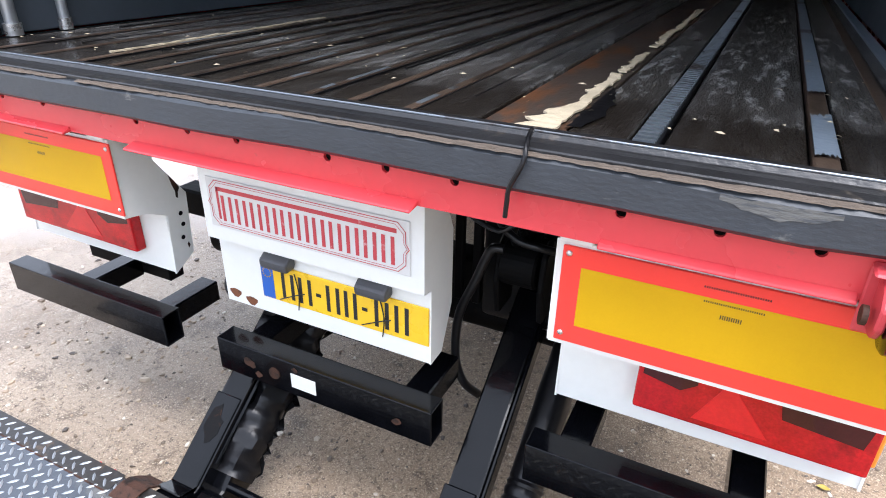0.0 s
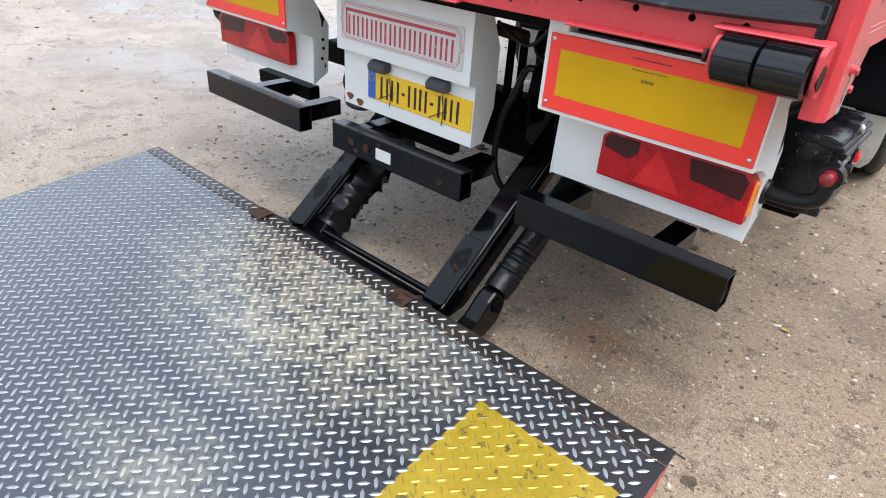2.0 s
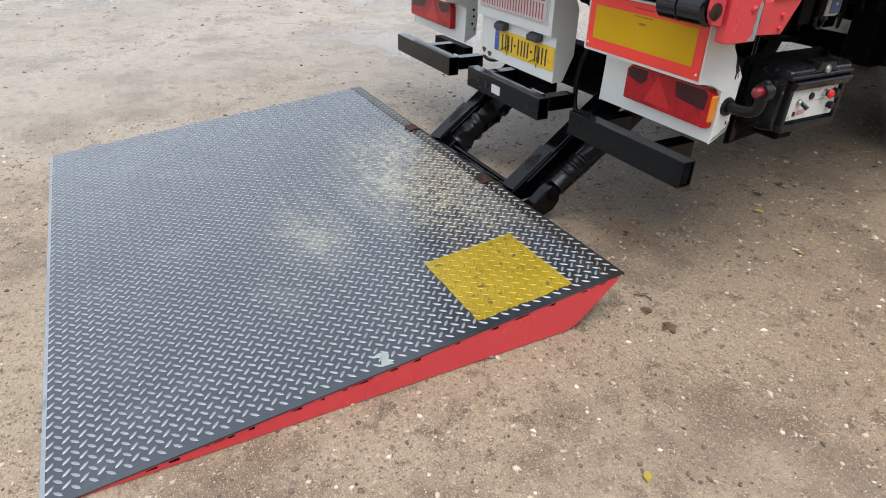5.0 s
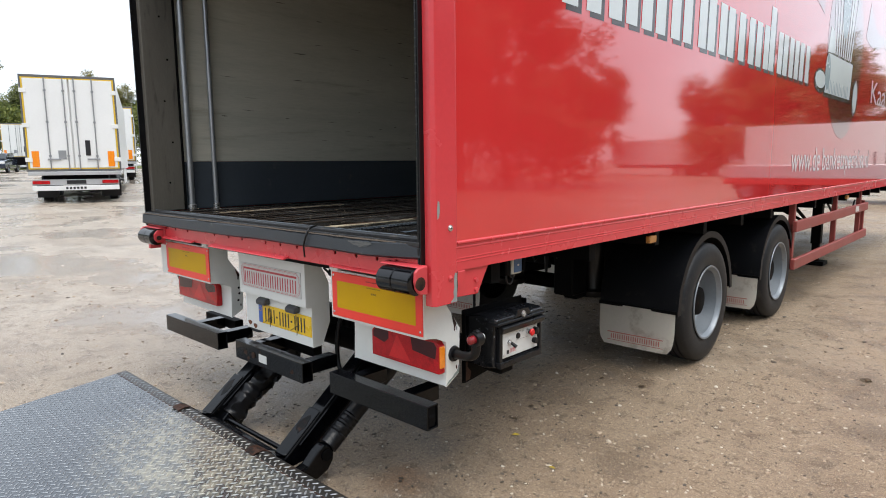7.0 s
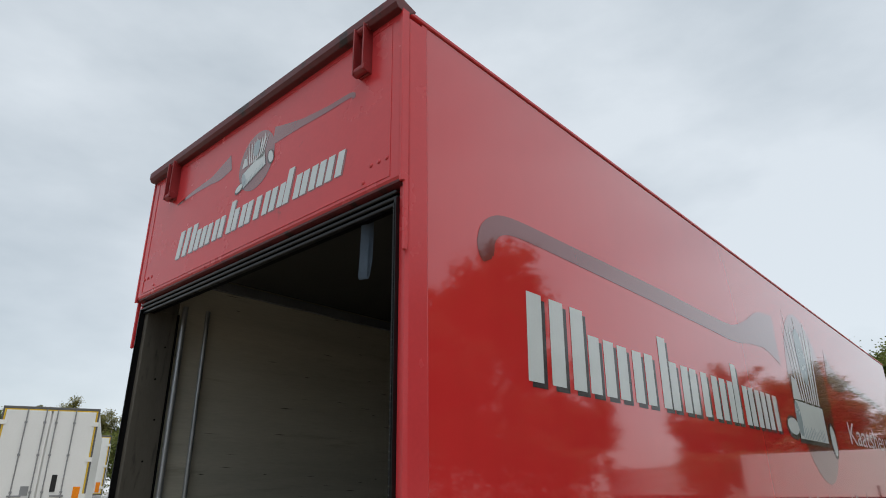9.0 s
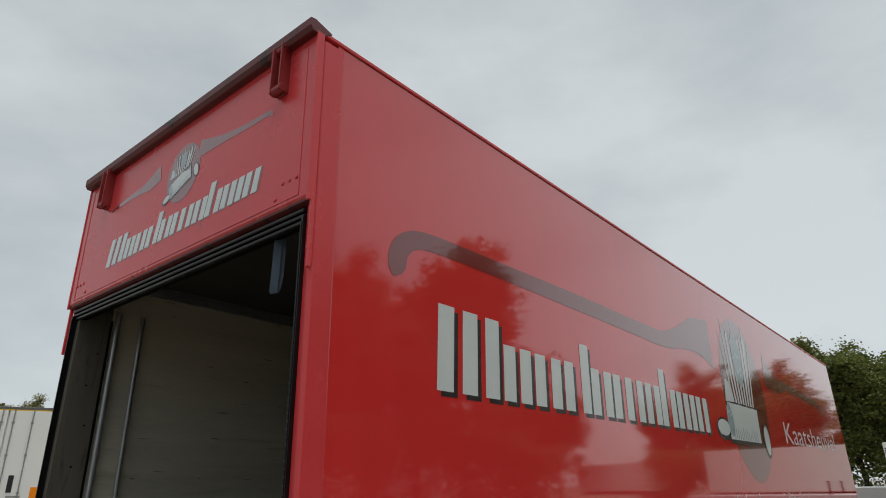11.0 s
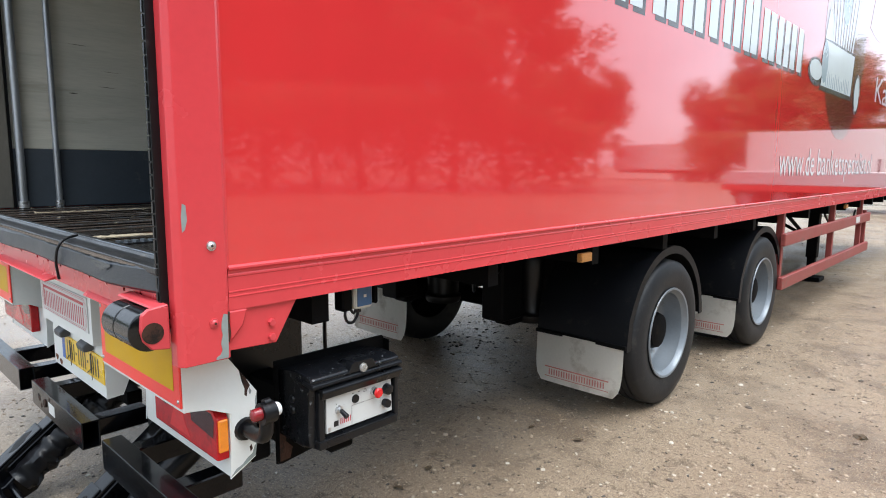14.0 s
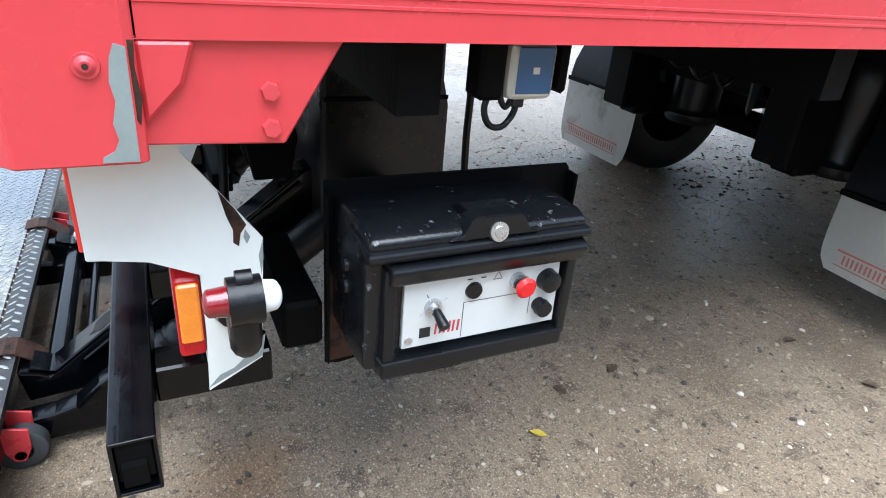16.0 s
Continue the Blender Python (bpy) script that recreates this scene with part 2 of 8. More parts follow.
# the pale grey patches paint in the sky's sheen on rough wet wood
m_plank = mat("worn_dark_floor_board", (0.075, 0.069, 0.063), 0.22, var=0.5, big=3.5, fine=110, bump=0.9, rough_var=0.14,
              dirt=(0.30, 0.295, 0.285), dirt_at=0.48, dirt_scale=18, stretch=(1.6, 0.35, 1), random_var=0.35, soft=0.2)


def rain_wet(m):
    """Rain has blown in and soaked the boards near the opening, with a ragged edge."""
    t = m.node_tree
    b = t.nodes["Principled BSDF"]
    co = t.nodes.new("ShaderNodeTexCoord")
    sep = t.nodes.new("ShaderNodeSeparateXYZ")
    t.links.new(co.outputs["Object"], sep.inputs["Vector"])
    n = t.nodes.new("ShaderNodeTexNoise")
    n.inputs["Scale"].default_value = 9.0
    n.inputs["Detail"].default_value = 8.0
    n.inputs["Roughness"].default_value = 0.75
    t.links.new(co.outputs["Object"], n.inputs["Vector"])
    add = t.nodes.new("ShaderNodeMath")
    add.operation = "MULTIPLY_ADD"
    add.inputs[1].default_value = 0.55
    t.links.new(n.outputs["Fac"], add.inputs[0])
    t.links.new(sep.outputs["Y"], add.inputs[2])
    r = t.nodes.new("ShaderNodeMapRange")
    r.inputs["From Min"].default_value, r.inputs["From Max"].default_value = 0.46, 0.68
    r.inputs["To Min"].default_value, r.inputs["To Max"].default_value = 0.92, 0.0
    t.links.new(add.outputs["Value"], r.inputs["Value"])
    mx = t.nodes.new("ShaderNodeMix")
    mx.data_type = "RGBA"
    mx.inputs["B"].default_value = (0.013, 0.010, 0.008, 1)
    old = b.inputs["Base Color"].links[0].from_socket
    t.links.new(old, mx.inputs["A"])
    t.links.new(r.outputs["Result"], mx.inputs["Factor"])
    t.links.new(mx.outputs["Result"], b.inputs["Base Color"])


rain_wet(m_plank)
m_plank_rust = mat("rust_brown_floor_board", (0.12, 0.050, 0.022), 0.4, var=0.5, big=6, fine=60, bump=0.5,
                   dirt=(0.045, 0.039, 0.034), dirt_at=0.37, dirt_scale=8, stretch=(1.5, 0.5, 1))
m_joint = mat("brown_joint_strip", (0.060, 0.040, 0.028), 0.34, var=0.45, big=5, fine=60, bump=0.35, rough_var=0.14,
              dirt=(0.012, 0.010, 0.009), dirt_at=0.55, dirt_scale=7, stretch=(1.5, 0.4, 1), random_var=0.3)
m_strip_blue = mat("worn_blue_grey_strip", (0.19, 0.235, 0.285), 0.36, 0.2, var=0.2, big=8, fine=80, bump=0.25,
                   dirt=(0.055, 0.038, 0.027), dirt_at=0.60, dirt_scale=11)
m_torn = mat("torn_cream_layer", (0.50, 0.42, 0.29), 0.8, var=0.3, big=20, fine=90, bump=0.6)
m_strip = mat("worn_steel_floor_strip", (0.20, 0.23, 0.26), 0.32, 0.6, var=0.3, big=5, fine=70, bump=0.3,
              dirt=(0.05, 0.035, 0.025), dirt_at=0.53, dirt_scale=6)
m_leaf_fallen = mat("yellow_fallen_leaf", (0.42, 0.30, 0.03), 0.6, var=0.3, big=40, bump=0.2, random_var=0.3)
m_stone = mat("mixed_gravel", (0.50, 0.455, 0.40), 0.55, var=0.3, big=30, fine=120, bump=0.2)
m_clod = mat("dark_wet_clod", (0.055, 0.042, 0.030), 0.7, var=0.4, big=30, fine=100, bump=0.5)
m_clod_brown = mat("brown_crumbled_clod", (0.070, 0.046, 0.024), 0.7, var=0.6, big=60, fine=200, bump=0.6, dirt=(0.20, 0.135, 0.06), dirt_at=0.56, dirt_scale=90)
m_grass = mat("short_grass", (0.10, 0.12, 0.035), 0.9, var=0.4, big=4, fine=40, bump=0.5)
m_bark = mat("bark", (0.075, 0.060, 0.045), 0.9, var=0.4, big=4, fine=20, bump=0.5, stretch=(3, 3, 0.6))
m_truck_white = mat("white_trailer_skin", (0.72, 0.73, 0.72), 0.35, var=0.06, big=1, fine=20, bump=0.02,
                    dirt=(0.5, 0.49, 0.45), dirt_at=0.64, dirt_scale=1.5, soft=0.2)
m_truck_yellow = mat("yellow_door_seal", (0.62, 0.42, 0.03), 0.5, var=0.15)
m_grey_metal = mat("grey_metal", (0.28, 0.29, 0.30), 0.45, 0.5, var=0.15)
m_blue = mat("blue_vehicle_paint", (0.012, 0.055, 0.42), 0.3, var=0.1, bump=0.03, coat=0.3)
m_blue_pale = mat("light_blue_paint", (0.02, 0.16, 0.48), 0.4, var=0.12, bump=0.05, dirt=(0.10, 0.12, 0.16), dirt_at=0.6, dirt_scale=3)
m_car = mat("dark_blue_car_paint", (0.022, 0.03, 0.05), 0.2, 0.3, var=0.1, bump=0.0, coat=0.6)
m_glass = mat("dark_window_glass", (0.02, 0.025, 0.028), 0.06, var=0.05, bump=0.0, rough_var=0.03)
m_lowbed = mat("low_loader_red", (0.50, 0.035, 0.03), 0.4, var=0.12, big=1, bump=0.05, dirt=(0.2, 0.05, 0.04), dirt_at=0.62, dirt_scale=3)
m_guard = mat("faded_red_guard_rail", (0.26, 0.050, 0.042), 0.5, var=0.15, big=2, fine=30, bump=0.06,
              dirt=(0.16, 0.08, 0.06), dirt_at=0.58, dirt_scale=5)
m_frame_dark = mat("dark_grey_frame", (0.10, 0.10, 0.105), 0.5, var=0.2, big=4, fine=40, bump=0.05)
m_alu = mat("grey_aluminium", (0.46, 0.47, 0.48), 0.4, 0.4, var=0.1, big=2, bump=0.03)


def foliage(name, col):
    m = mat(name, col, 0.55, var=0.45, big=0.45, fine=3.0, bump=0.0)
    t = m.node_tree
    b = t.nodes["Principled BSDF"]
    geo = t.nodes.new("ShaderNodeNewGeometry")
    mx = t.nodes.new("ShaderNodeMix")
    mx.data_type = "RGBA"
    mx.inputs["A"].default_value = (col[0] * 0.55, col[1] * 0.6, col[2] * 0.6, 1)
    mx.inputs["B"].default_value = (min(1, col[0] * 1.7), col[1] * 1.45, col[2] * 1.2, 1)
    t.links.new(geo.outputs["Random Per Island"], mx.inputs["Factor"])
    t.links.new(mx.outputs["Result"], b.inputs["Base Color"])
    tr = t.nodes.new("ShaderNodeBsdfTranslucent")
    t.links.new(mx.outputs["Result"], tr.inputs["Color"])
    both = t.nodes.new("ShaderNodeMixShader")
    both.inputs[0].default_value = 0.4
    t.links.new(b.outputs["BSDF"], both.inputs[1])
    t.links.new(tr.outputs["BSDF"], both.inputs[2])
    t.links.new(both.outputs["Shader"], t.nodes["Material Output"].inputs["Surface"])
    return m


m_leaves = foliage("oak_leaves", (0.125, 0.160, 0.048))
m_leaves_b = foliage("autumn_leaves", (0.160, 0.162, 0.050))


def mixed_stones(m):
    """Each stone its own tone, from dark grey over tan to nearly white."""
    t = m.node_tree
    geo = t.nodes.new("ShaderNodeNewGeometry")
    r = t.nodes.new("ShaderNodeValToRGB")
    e = r.color_ramp.elements
    e[0].color, e[1].color = (0.055, 0.046, 0.040, 1), (0.62, 0.57, 0.49, 1)
    for at, col in ((0.22, (0.15, 0.112, 0.080, 1)), (0.60, (0.33, 0.25, 0.175, 1)), (0.84, (0.42, 0.335, 0.245, 1)), (0.94, (0.50, 0.43, 0.345, 1))):
        e.new(at).color = col
    t.links.new(geo.outputs["Random Per Island"], r.inputs["Fac"])
    t.links.new(r.outputs["Color"], t.nodes["Principled BSDF"].inputs["Base Color"])


mixed_stones(m_stone)


def ground_material():
    """Wet trodden grit: tan base, dark damp stains, pale grit, pebbles in relief, puddles where it is lowest."""
    m = bpy.data.materials.new("wet_grit_ground")
    m.use_nodes = True
    t = m.node_tree
    b = t.nodes["Principled BSDF"]
    co = t.nodes.new("ShaderNodeTexCoord")

    def tex(scale, detail=6.0, rgh=0.6, kind="ShaderNodeTexNoise"):
        n = t.nodes.new(kind)
        n.inputs["Scale"].default_value = scale
        if kind == "ShaderNodeTexNoise":
            n.inputs["Detail"].default_value = detail
            n.inputs["Roughness"].default_value = rgh
        t.links.new(co.outputs["Object"], n.inputs["Vector"])
        return n

    def ramp(src, p0, p1, c0=(0, 0, 0, 1), c1=(1, 1, 1, 1)):
        r = t.nodes.new("ShaderNodeValToRGB")
        r.color_ramp.elements[0].position, r.color_ramp.elements[1].position = p0, p1
        r.color_ramp.elements[0].color, r.color_ramp.elements[1].color = c0, c1
        t.links.new(src, r.inputs["Fac"])
        return r.outputs["Color"]

    def mixed(fac, a, c, mode="MIX"):
        n = t.nodes.new("ShaderNodeMix")
        n.data_type = "RGBA"
        n.blend_type = mode
        for key, value in (("Factor", fac), ("A", a), ("B", c)):
            if isinstance(value, (int, float, tuple)):
                n.inputs[key].default_value = value
            else:
                t.links.new(value, n.inputs[key])
        return n.outputs["Result"]

    sep = t.nodes.new("ShaderNodeSeparateXYZ")
    t.links.new(co.outputs["Object"], sep.inputs["Vector"])
    low = t.nodes.new("ShaderNodeMapRange")     # mask across the yard: wetter far side, also painted brighter there
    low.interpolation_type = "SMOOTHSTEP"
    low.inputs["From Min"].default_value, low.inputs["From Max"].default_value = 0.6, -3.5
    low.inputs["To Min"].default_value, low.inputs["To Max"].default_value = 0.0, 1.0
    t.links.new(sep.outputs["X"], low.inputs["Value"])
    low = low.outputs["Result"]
    large, mid, small = tex(0.28, 5, 0.6), tex(1.5, 7, 0.68), tex(9, 6, 0.7)
    speck, crumb = tex(170, 3, 0.8), tex(55, 5, 0.75)
    pebble = tex(70, kind="ShaderNodeTexVoronoi")
    chip = tex(165, kind="ShaderNodeTexVoronoi")
    tone = mixed(ramp(large.outputs["Fac"], 0.38, 0.62), (0.275, 0.210, 0.152, 1), (0.360, 0.296, 0.230, 1))
    tone = mixed(ramp(mid.outputs["Fac"], 0.50, 0.62), tone, (0.172, 0.127, 0.090, 1))
    tone = mixed(ramp(small.outputs["Fac"], 0.54, 0.62), tone, (0.138, 0.102, 0.073, 1))
    tone = mixed(ramp(crumb.outputs["Fac"], 0.55, 0.61), tone, (0.125, 0.094, 0.070, 1))
    tone = mixed(ramp(crumb.outputs["Fac"], 0.36, 0.42, (1, 1, 1, 1), (0, 0, 0, 1)), tone, (0.500, 0.425, 0.345, 1))
    tone = mixed(ramp(speck.outputs["Fac"], 0.585, 0.62), tone, (0.620, 0.540, 0.445, 1))
    tone = mixed(ramp(speck.outputs["Fac"], 0.375, 0.405, (1, 1, 1, 1), (0, 0, 0, 1)), tone, (0.070, 0.056, 0.046, 1))
    stone = ramp(pebble.outputs["Distance"], 0.20, 0.30, (1, 1, 1, 1), (0, 0, 0, 1))
    stone_pick = ramp(pebble.outputs["Color"], 0.56, 0.62)
    picked = mixed(1.0, stone, stone_pick, "MULTIPLY")
    shade = t.nodes.new("ShaderNodeSeparateColor")
    t.links.new(pebble.outputs["Color"], shade.inputs["Color"])
    tone = mixed(picked, tone, mixed(shade.outputs["Blue"], (0.15, 0.120, 0.095, 1), (0.60, 0.52, 0.42, 1)))
    chips = mixed(1.0, ramp(chip.outputs["Distance"], 0.22, 0.34, (1, 1, 1, 1), (0, 0, 0, 1)), ramp(chip.outputs["Color"], 0.54, 0.60), "MULTIPLY")
    tone = mixed(chips, tone, (0.52, 0.44, 0.34, 1))
    # near side browner, far side paler and bluer: sky sheen put into the colour
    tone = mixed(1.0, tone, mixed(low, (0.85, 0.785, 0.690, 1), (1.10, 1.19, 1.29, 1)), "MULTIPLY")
    spot = t.nodes.new("ShaderNodeVectorMath")      # rusty seep under the lift arms
    spot.operation = "DISTANCE"
    spot.inputs[1].default_value = (0.86, 0.13, 0.0)
    t.links.new(co.outputs["Object"], spot.inputs[0])
    ragged = t.nodes.new("ShaderNodeMath")
    ragged.operation = "MULTIPLY_ADD"
    ragged.inputs[1].default_value = 0.30
    t.links.new(tex(6.0, 7, 0.65).outputs["Fac"], ragged.inputs[0])
    t.links.new(spot.outputs["Value"], ragged.inputs[2])
    seep = ramp(ragged.outputs["Value"], 0.16, 0.33, (0.8, 0.8, 0.8, 1), (0, 0, 0, 1))
    tone = mixed(seep, tone, mixed(1.0, tone, (0.80, 0.56, 0.36, 1), "MULTIPLY"))
    basin = tex(0.33, 6, 0.62)
    depth = t.nodes.new("ShaderNodeMath")
    depth.operation = "MULTIPLY_ADD"
    depth.inputs[1].default_value = 0.115
    t.links.new(low, depth.inputs[0])
    t.links.new(basin.outputs["Fac"], depth.inputs[2])
    puddle = ramp(depth.outputs["Value"], 0.625, 0.70)
    damp = ramp(depth.outputs["Value"], 0.50, 0.66)
    tone = mixed(damp, tone, mixed(0.40, tone, (0.330, 0.265, 0.200, 1)))
    tone = mixed(puddle, tone, (0.250, 0.215, 0.178, 1))
    t.links.new(tone, b.inputs["Base Color"])
    wet = ramp(mid.outputs["Fac"], 0.40, 0.66, (0.64, 0.64, 0.64, 1), (0.32, 0.32, 0.32, 1))
    wet = mixed(damp, wet, (0.24, 0.24, 0.24, 1))
    t.links.new(mixed(puddle, wet, (0.11, 0.11, 0.11, 1)), b.inputs["Roughness"])
    b.inputs["Specular IOR Level"].default_value = 0.42
    h = mixed(0.5, small.outputs["Fac"], crumb.outputs["Fac"])
    h = mixed(0.4, h, speck.outputs["Fac"])
    h = mixed(0.4, h, picked)
    h = mixed(0.2, h, chips)
    flat = mixed(puddle, h, mixed(0.84, h, (0.4, 0.4, 0.4, 1)))
    bp = t.nodes.new("ShaderNodeBump")
    bp.inputs["Strength"].default_value = 1.0
    bp.inputs["Distance"].default_value = 0.020
    t.links.new(flat, bp.inputs["Height"])
    t.links.new(bp.outputs["Normal"], b.inputs["Normal"])
    return m


def stained(m, shade):
    """Adds the pale dried-mud stain that lies beside the platform hinge."""
    t = m.node_tree
    b = t.nodes["Principled BSDF"]
    co = t.nodes.new("ShaderNodeTexCoord")
    mp = t.nodes.new("ShaderNodeMapping")
    mp.inputs["Location"].default_value = (-0.20, 0.94, 0)
    mp.inputs["Scale"].default_value = (1.0, 1.8, 0)
    t.links.new(co.outputs["Object"], mp.inputs["Vector"])
    ln = t.nodes.new("ShaderNodeVectorMath")
    ln.operation = "LENGTH"
    t.links.new(mp.outputs["Vector"], ln.inputs[0])
    n = t.nodes.new("ShaderNodeTexNoise")
    n.inputs["Scale"].default_value = 7.0
    n.inputs["Detail"].default_value = 9.0
    n.inputs["Roughness"].default_value = 0.72
    drag = t.nodes.new("ShaderNodeMapping")
    drag.inputs["Scale"].default_value = (0.55, 1.7, 1.0)
    drag.inputs["Rotation"].default_value = (0, 0, radians(12))
    t.links.new(co.outputs["Object"], drag.inputs["Vector"])
    t.links.new(drag.outputs["Vector"], n.inputs["Vector"])
    add = t.nodes.new("ShaderNodeMath")
    add.operation = "ADD"
    t.links.new(ln.outputs["Value"], add.inputs[0])
    t.links.new(n.outputs["Fac"], add.inputs[1])
    mp2 = t.nodes.new("ShaderNodeMapping")
    mp2.inputs["Location"].default_value = (-0.39, 2.46, 0)
    mp2.inputs["Scale"].default_value = (1.0, 2.1, 0)
    t.links.new(co.outputs["Object"], mp2.inputs["Vector"])
    ln2 = t.nodes.new("ShaderNodeVectorMath")
    ln2.operation = "LENGTH"
    t.links.new(mp2.outputs["Vector"], ln2.inputs[0])
    more = t.nodes.new("ShaderNodeMath")
    more.inputs[1].default_value = 0.42
    t.links.new(ln2.outputs["Value"], more.inputs[0])
    near = t.nodes.new("ShaderNodeMath")
    near.operation = "MINIMUM"
    t.links.new(ln.outputs["Value"], near.inputs[0])
    t.links.new(more.outputs["Value"], near.inputs[1])
    t.links.new(near.outputs["Value"], add.inputs[0])
    r = t.nodes.new("ShaderNodeMapRange")
    r.inputs["From Min"].default_value = 0.80
    r.inputs["From Max"].default_value = 1.30
    r.inputs["To Min"].default_value = 0.80
    r.inputs["To Max"].default_value = 0.0
    t.links.new(add.outputs["Value"], r.inputs["Value"])
    n2 = t.nodes.new("ShaderNodeTexNoise")
    n2.inputs["Scale"].default_value = 26.0
    n2.inputs["Detail"].default_value = 5.0
    n2.inputs["Roughness"].default_value = 0.7
    t.links.new(co.outputs["Object"], n2.inputs["Vector"])
    r2 = t.nodes.new("ShaderNodeMapRange")
    r2.inputs["From Min"].default_value, r2.inputs["From Max"].default_value = 0.42, 0.58
    r2.inputs["To Min"].default_value, r2.inputs["To Max"].default_value = 0.25, 1.0
    t.links.new(n2.outputs["Fac"], r2.inputs["Value"])
    both = t.nodes.new("ShaderNodeMath")
    both.operation = "MULTIPLY"
    t.links.new(r.outputs["Result"], both.inputs[0])
    t.links.new(r2.outputs["Result"], both.inputs[1])
    mx = t.nodes.new("ShaderNodeMix")
    mx.data_type = "RGBA"
    mx.inputs["B"].default_value = shade
    old = b.inputs["Base Color"].links[0].from_socket
    t.links.new(both.outputs["Value"], mx.inputs["Factor"])
    t.links.new(old, mx.inputs["A"])
    t.links.new(mx.outputs["Result"], b.inputs["Base Color"])
    inv = t.nodes.new("ShaderNodeMath")
    inv.operation = "MULTIPLY_ADD"
    inv.inputs[1].default_value = -0.6
    inv.inputs[2].default_value = 0.6
    t.links.new(both.outputs["Value"], inv.inputs[0])
    t.links.new(inv.outputs["Value"], b.inputs["Metallic"])
    return m


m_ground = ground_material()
m_deck = stained(mat("dark_steel_platform", (0.046, 0.053, 0.064), 0.26, 0.6, coat=0.85, rough_var=0.09, var=0.25, big=1.4, fine=40, bump=0.1,
            dirt=(0.115, 0.125, 0.13), dirt_at=0.54, dirt_scale=4.5, soft=0.24), (0.31, 0.285, 0.215, 1))
m_deck.node_tree.nodes["Principled BSDF"].inputs["Coat Roughness"].default_value = 0.20     # a film of rain
m_lip = mat("grimy_hinge_lip", (0.030, 0.028, 0.026), 0.34, 0.4, var=0.5, big=7, fine=70, bump=0.3,
            dirt=(0.105, 0.070, 0.042), dirt_at=0.56, dirt_scale=16, soft=0.12)
m_lug = mat("worn_steel_tread", (0.33, 0.35, 0.37), 0.46, 0.75, var=0.3, big=2.5, fine=90, bump=0.1,
            dirt=(0.22, 0.23, 0.245), dirt_at=0.60, dirt_scale=5)
m_lug_deck = stained(mat("worn_steel_tread_muddy", (0.27, 0.29, 0.31), 0.46, 0.75, var=0.3, big=2.5, fine=90, bump=0.1,
            dirt=(0.22, 0.23, 0.245), dirt_at=0.60, dirt_scale=5), (0.40, 0.375, 0.29, 1))
m_patch = mat("yellow_floor_paint", (0.26, 0.178, 0.003), 0.45, var=0.3, big=7, fine=70, bump=0.3,
              dirt=(0.045, 0.036, 0.012), dirt_at=0.575, dirt_scale=26, soft=0.06)
m_patch_lug = mat("worn_yellow_tread", (0.31, 0.225, 0.022), 0.36, 0.3, var=0.3, big=9, fine=80, bump=0.1, dirt=(0.10, 0.075, 0.02), dirt_at=0.55, dirt_scale=18)


# ---- mesh helpers ----
def smooth_noise(x, y, s):
    return noise.noise((x * s, y * s, 3.7))


def block(bm, x0, x1, y0, y1, z0, z1):
    v = [bm.verts.new((x, y, z)) for z in (z0, z1) for y in (y0, y1) for x in (x0, x1)]
    for f in ((0, 2, 3, 1), (4, 5, 7, 6), (0, 1, 5, 4), (2, 6, 7, 3), (0, 4, 6, 2), (1, 3, 7, 5)):
        bm.faces.new([v[i] for i in f])
    return v


def prism(bm, axis, a, b, outline):
    """Extrudes a closed outline of 2D points along an axis; the points are the other two axes in order x, y, z."""
    def at(p, s):
        return {"x": (s, p[0], p[1]), "y": (p[0], s, p[1]), "z": (p[0], p[1], s)}[axis]
    v0 = [bm.verts.new(at(p, a)) for p in outline]
    v1 = [bm.verts.new(at(p, b)) for p in outline]
    n = len(outline)
    bm.faces.new(v0)
    bm.faces.new(v1[::-1])
    for i in range(n):
        bm.faces.new((v0[i], v1[i], v1[(i + 1) % n], v0[(i + 1) % n]))


def tube(bm, x0, x1, y0, y1, z0, z1, t):
    """A square steel tube along x, open at both ends."""
    rings = []
    for x in (x0, x1):
        for i in (0.0, t):
            rings.append([bm.verts.new((x, y, z)) for y, z in ((y0 + i, z0 + i), (y1 - i, z0 + i), (y1 - i, z1 - i), (y0 + i, z1 - i))])
    for a, b_ in ((0, 2), (1, 3), (0, 1), (2, 3)):
        for k in range(4):
            bm.faces.new((rings[a][k], rings[a][(k + 1) % 4], rings[b_][(k + 1) % 4], rings[b_][k]))


def rod(bm, p, q, r, r2=None, seg=14, caps=True):
    p, q = Vector(p), Vector(q)
    r2 = r if r2 is None else r2
    d = (q - p).normalized()
    u = d.orthogonal().normalized()
    w = d.cross(u)
    ring = []
    for c, rad in ((p, r), (q, r2)):
        ring.append([bm.verts.new(c + rad * (math.cos(2 * math.pi * i / seg) * u + math.sin(2 * math.pi * i / seg) * w)) for i in range(seg)])
    for i in range(seg):
        bm.faces.new((ring[0][i], ring[0][(i + 1) % seg], ring[1][(i + 1) % seg], ring[1][i]))
    if caps:
        bm.faces.new(ring[0][::-1])
        bm.faces.new(ring[1])


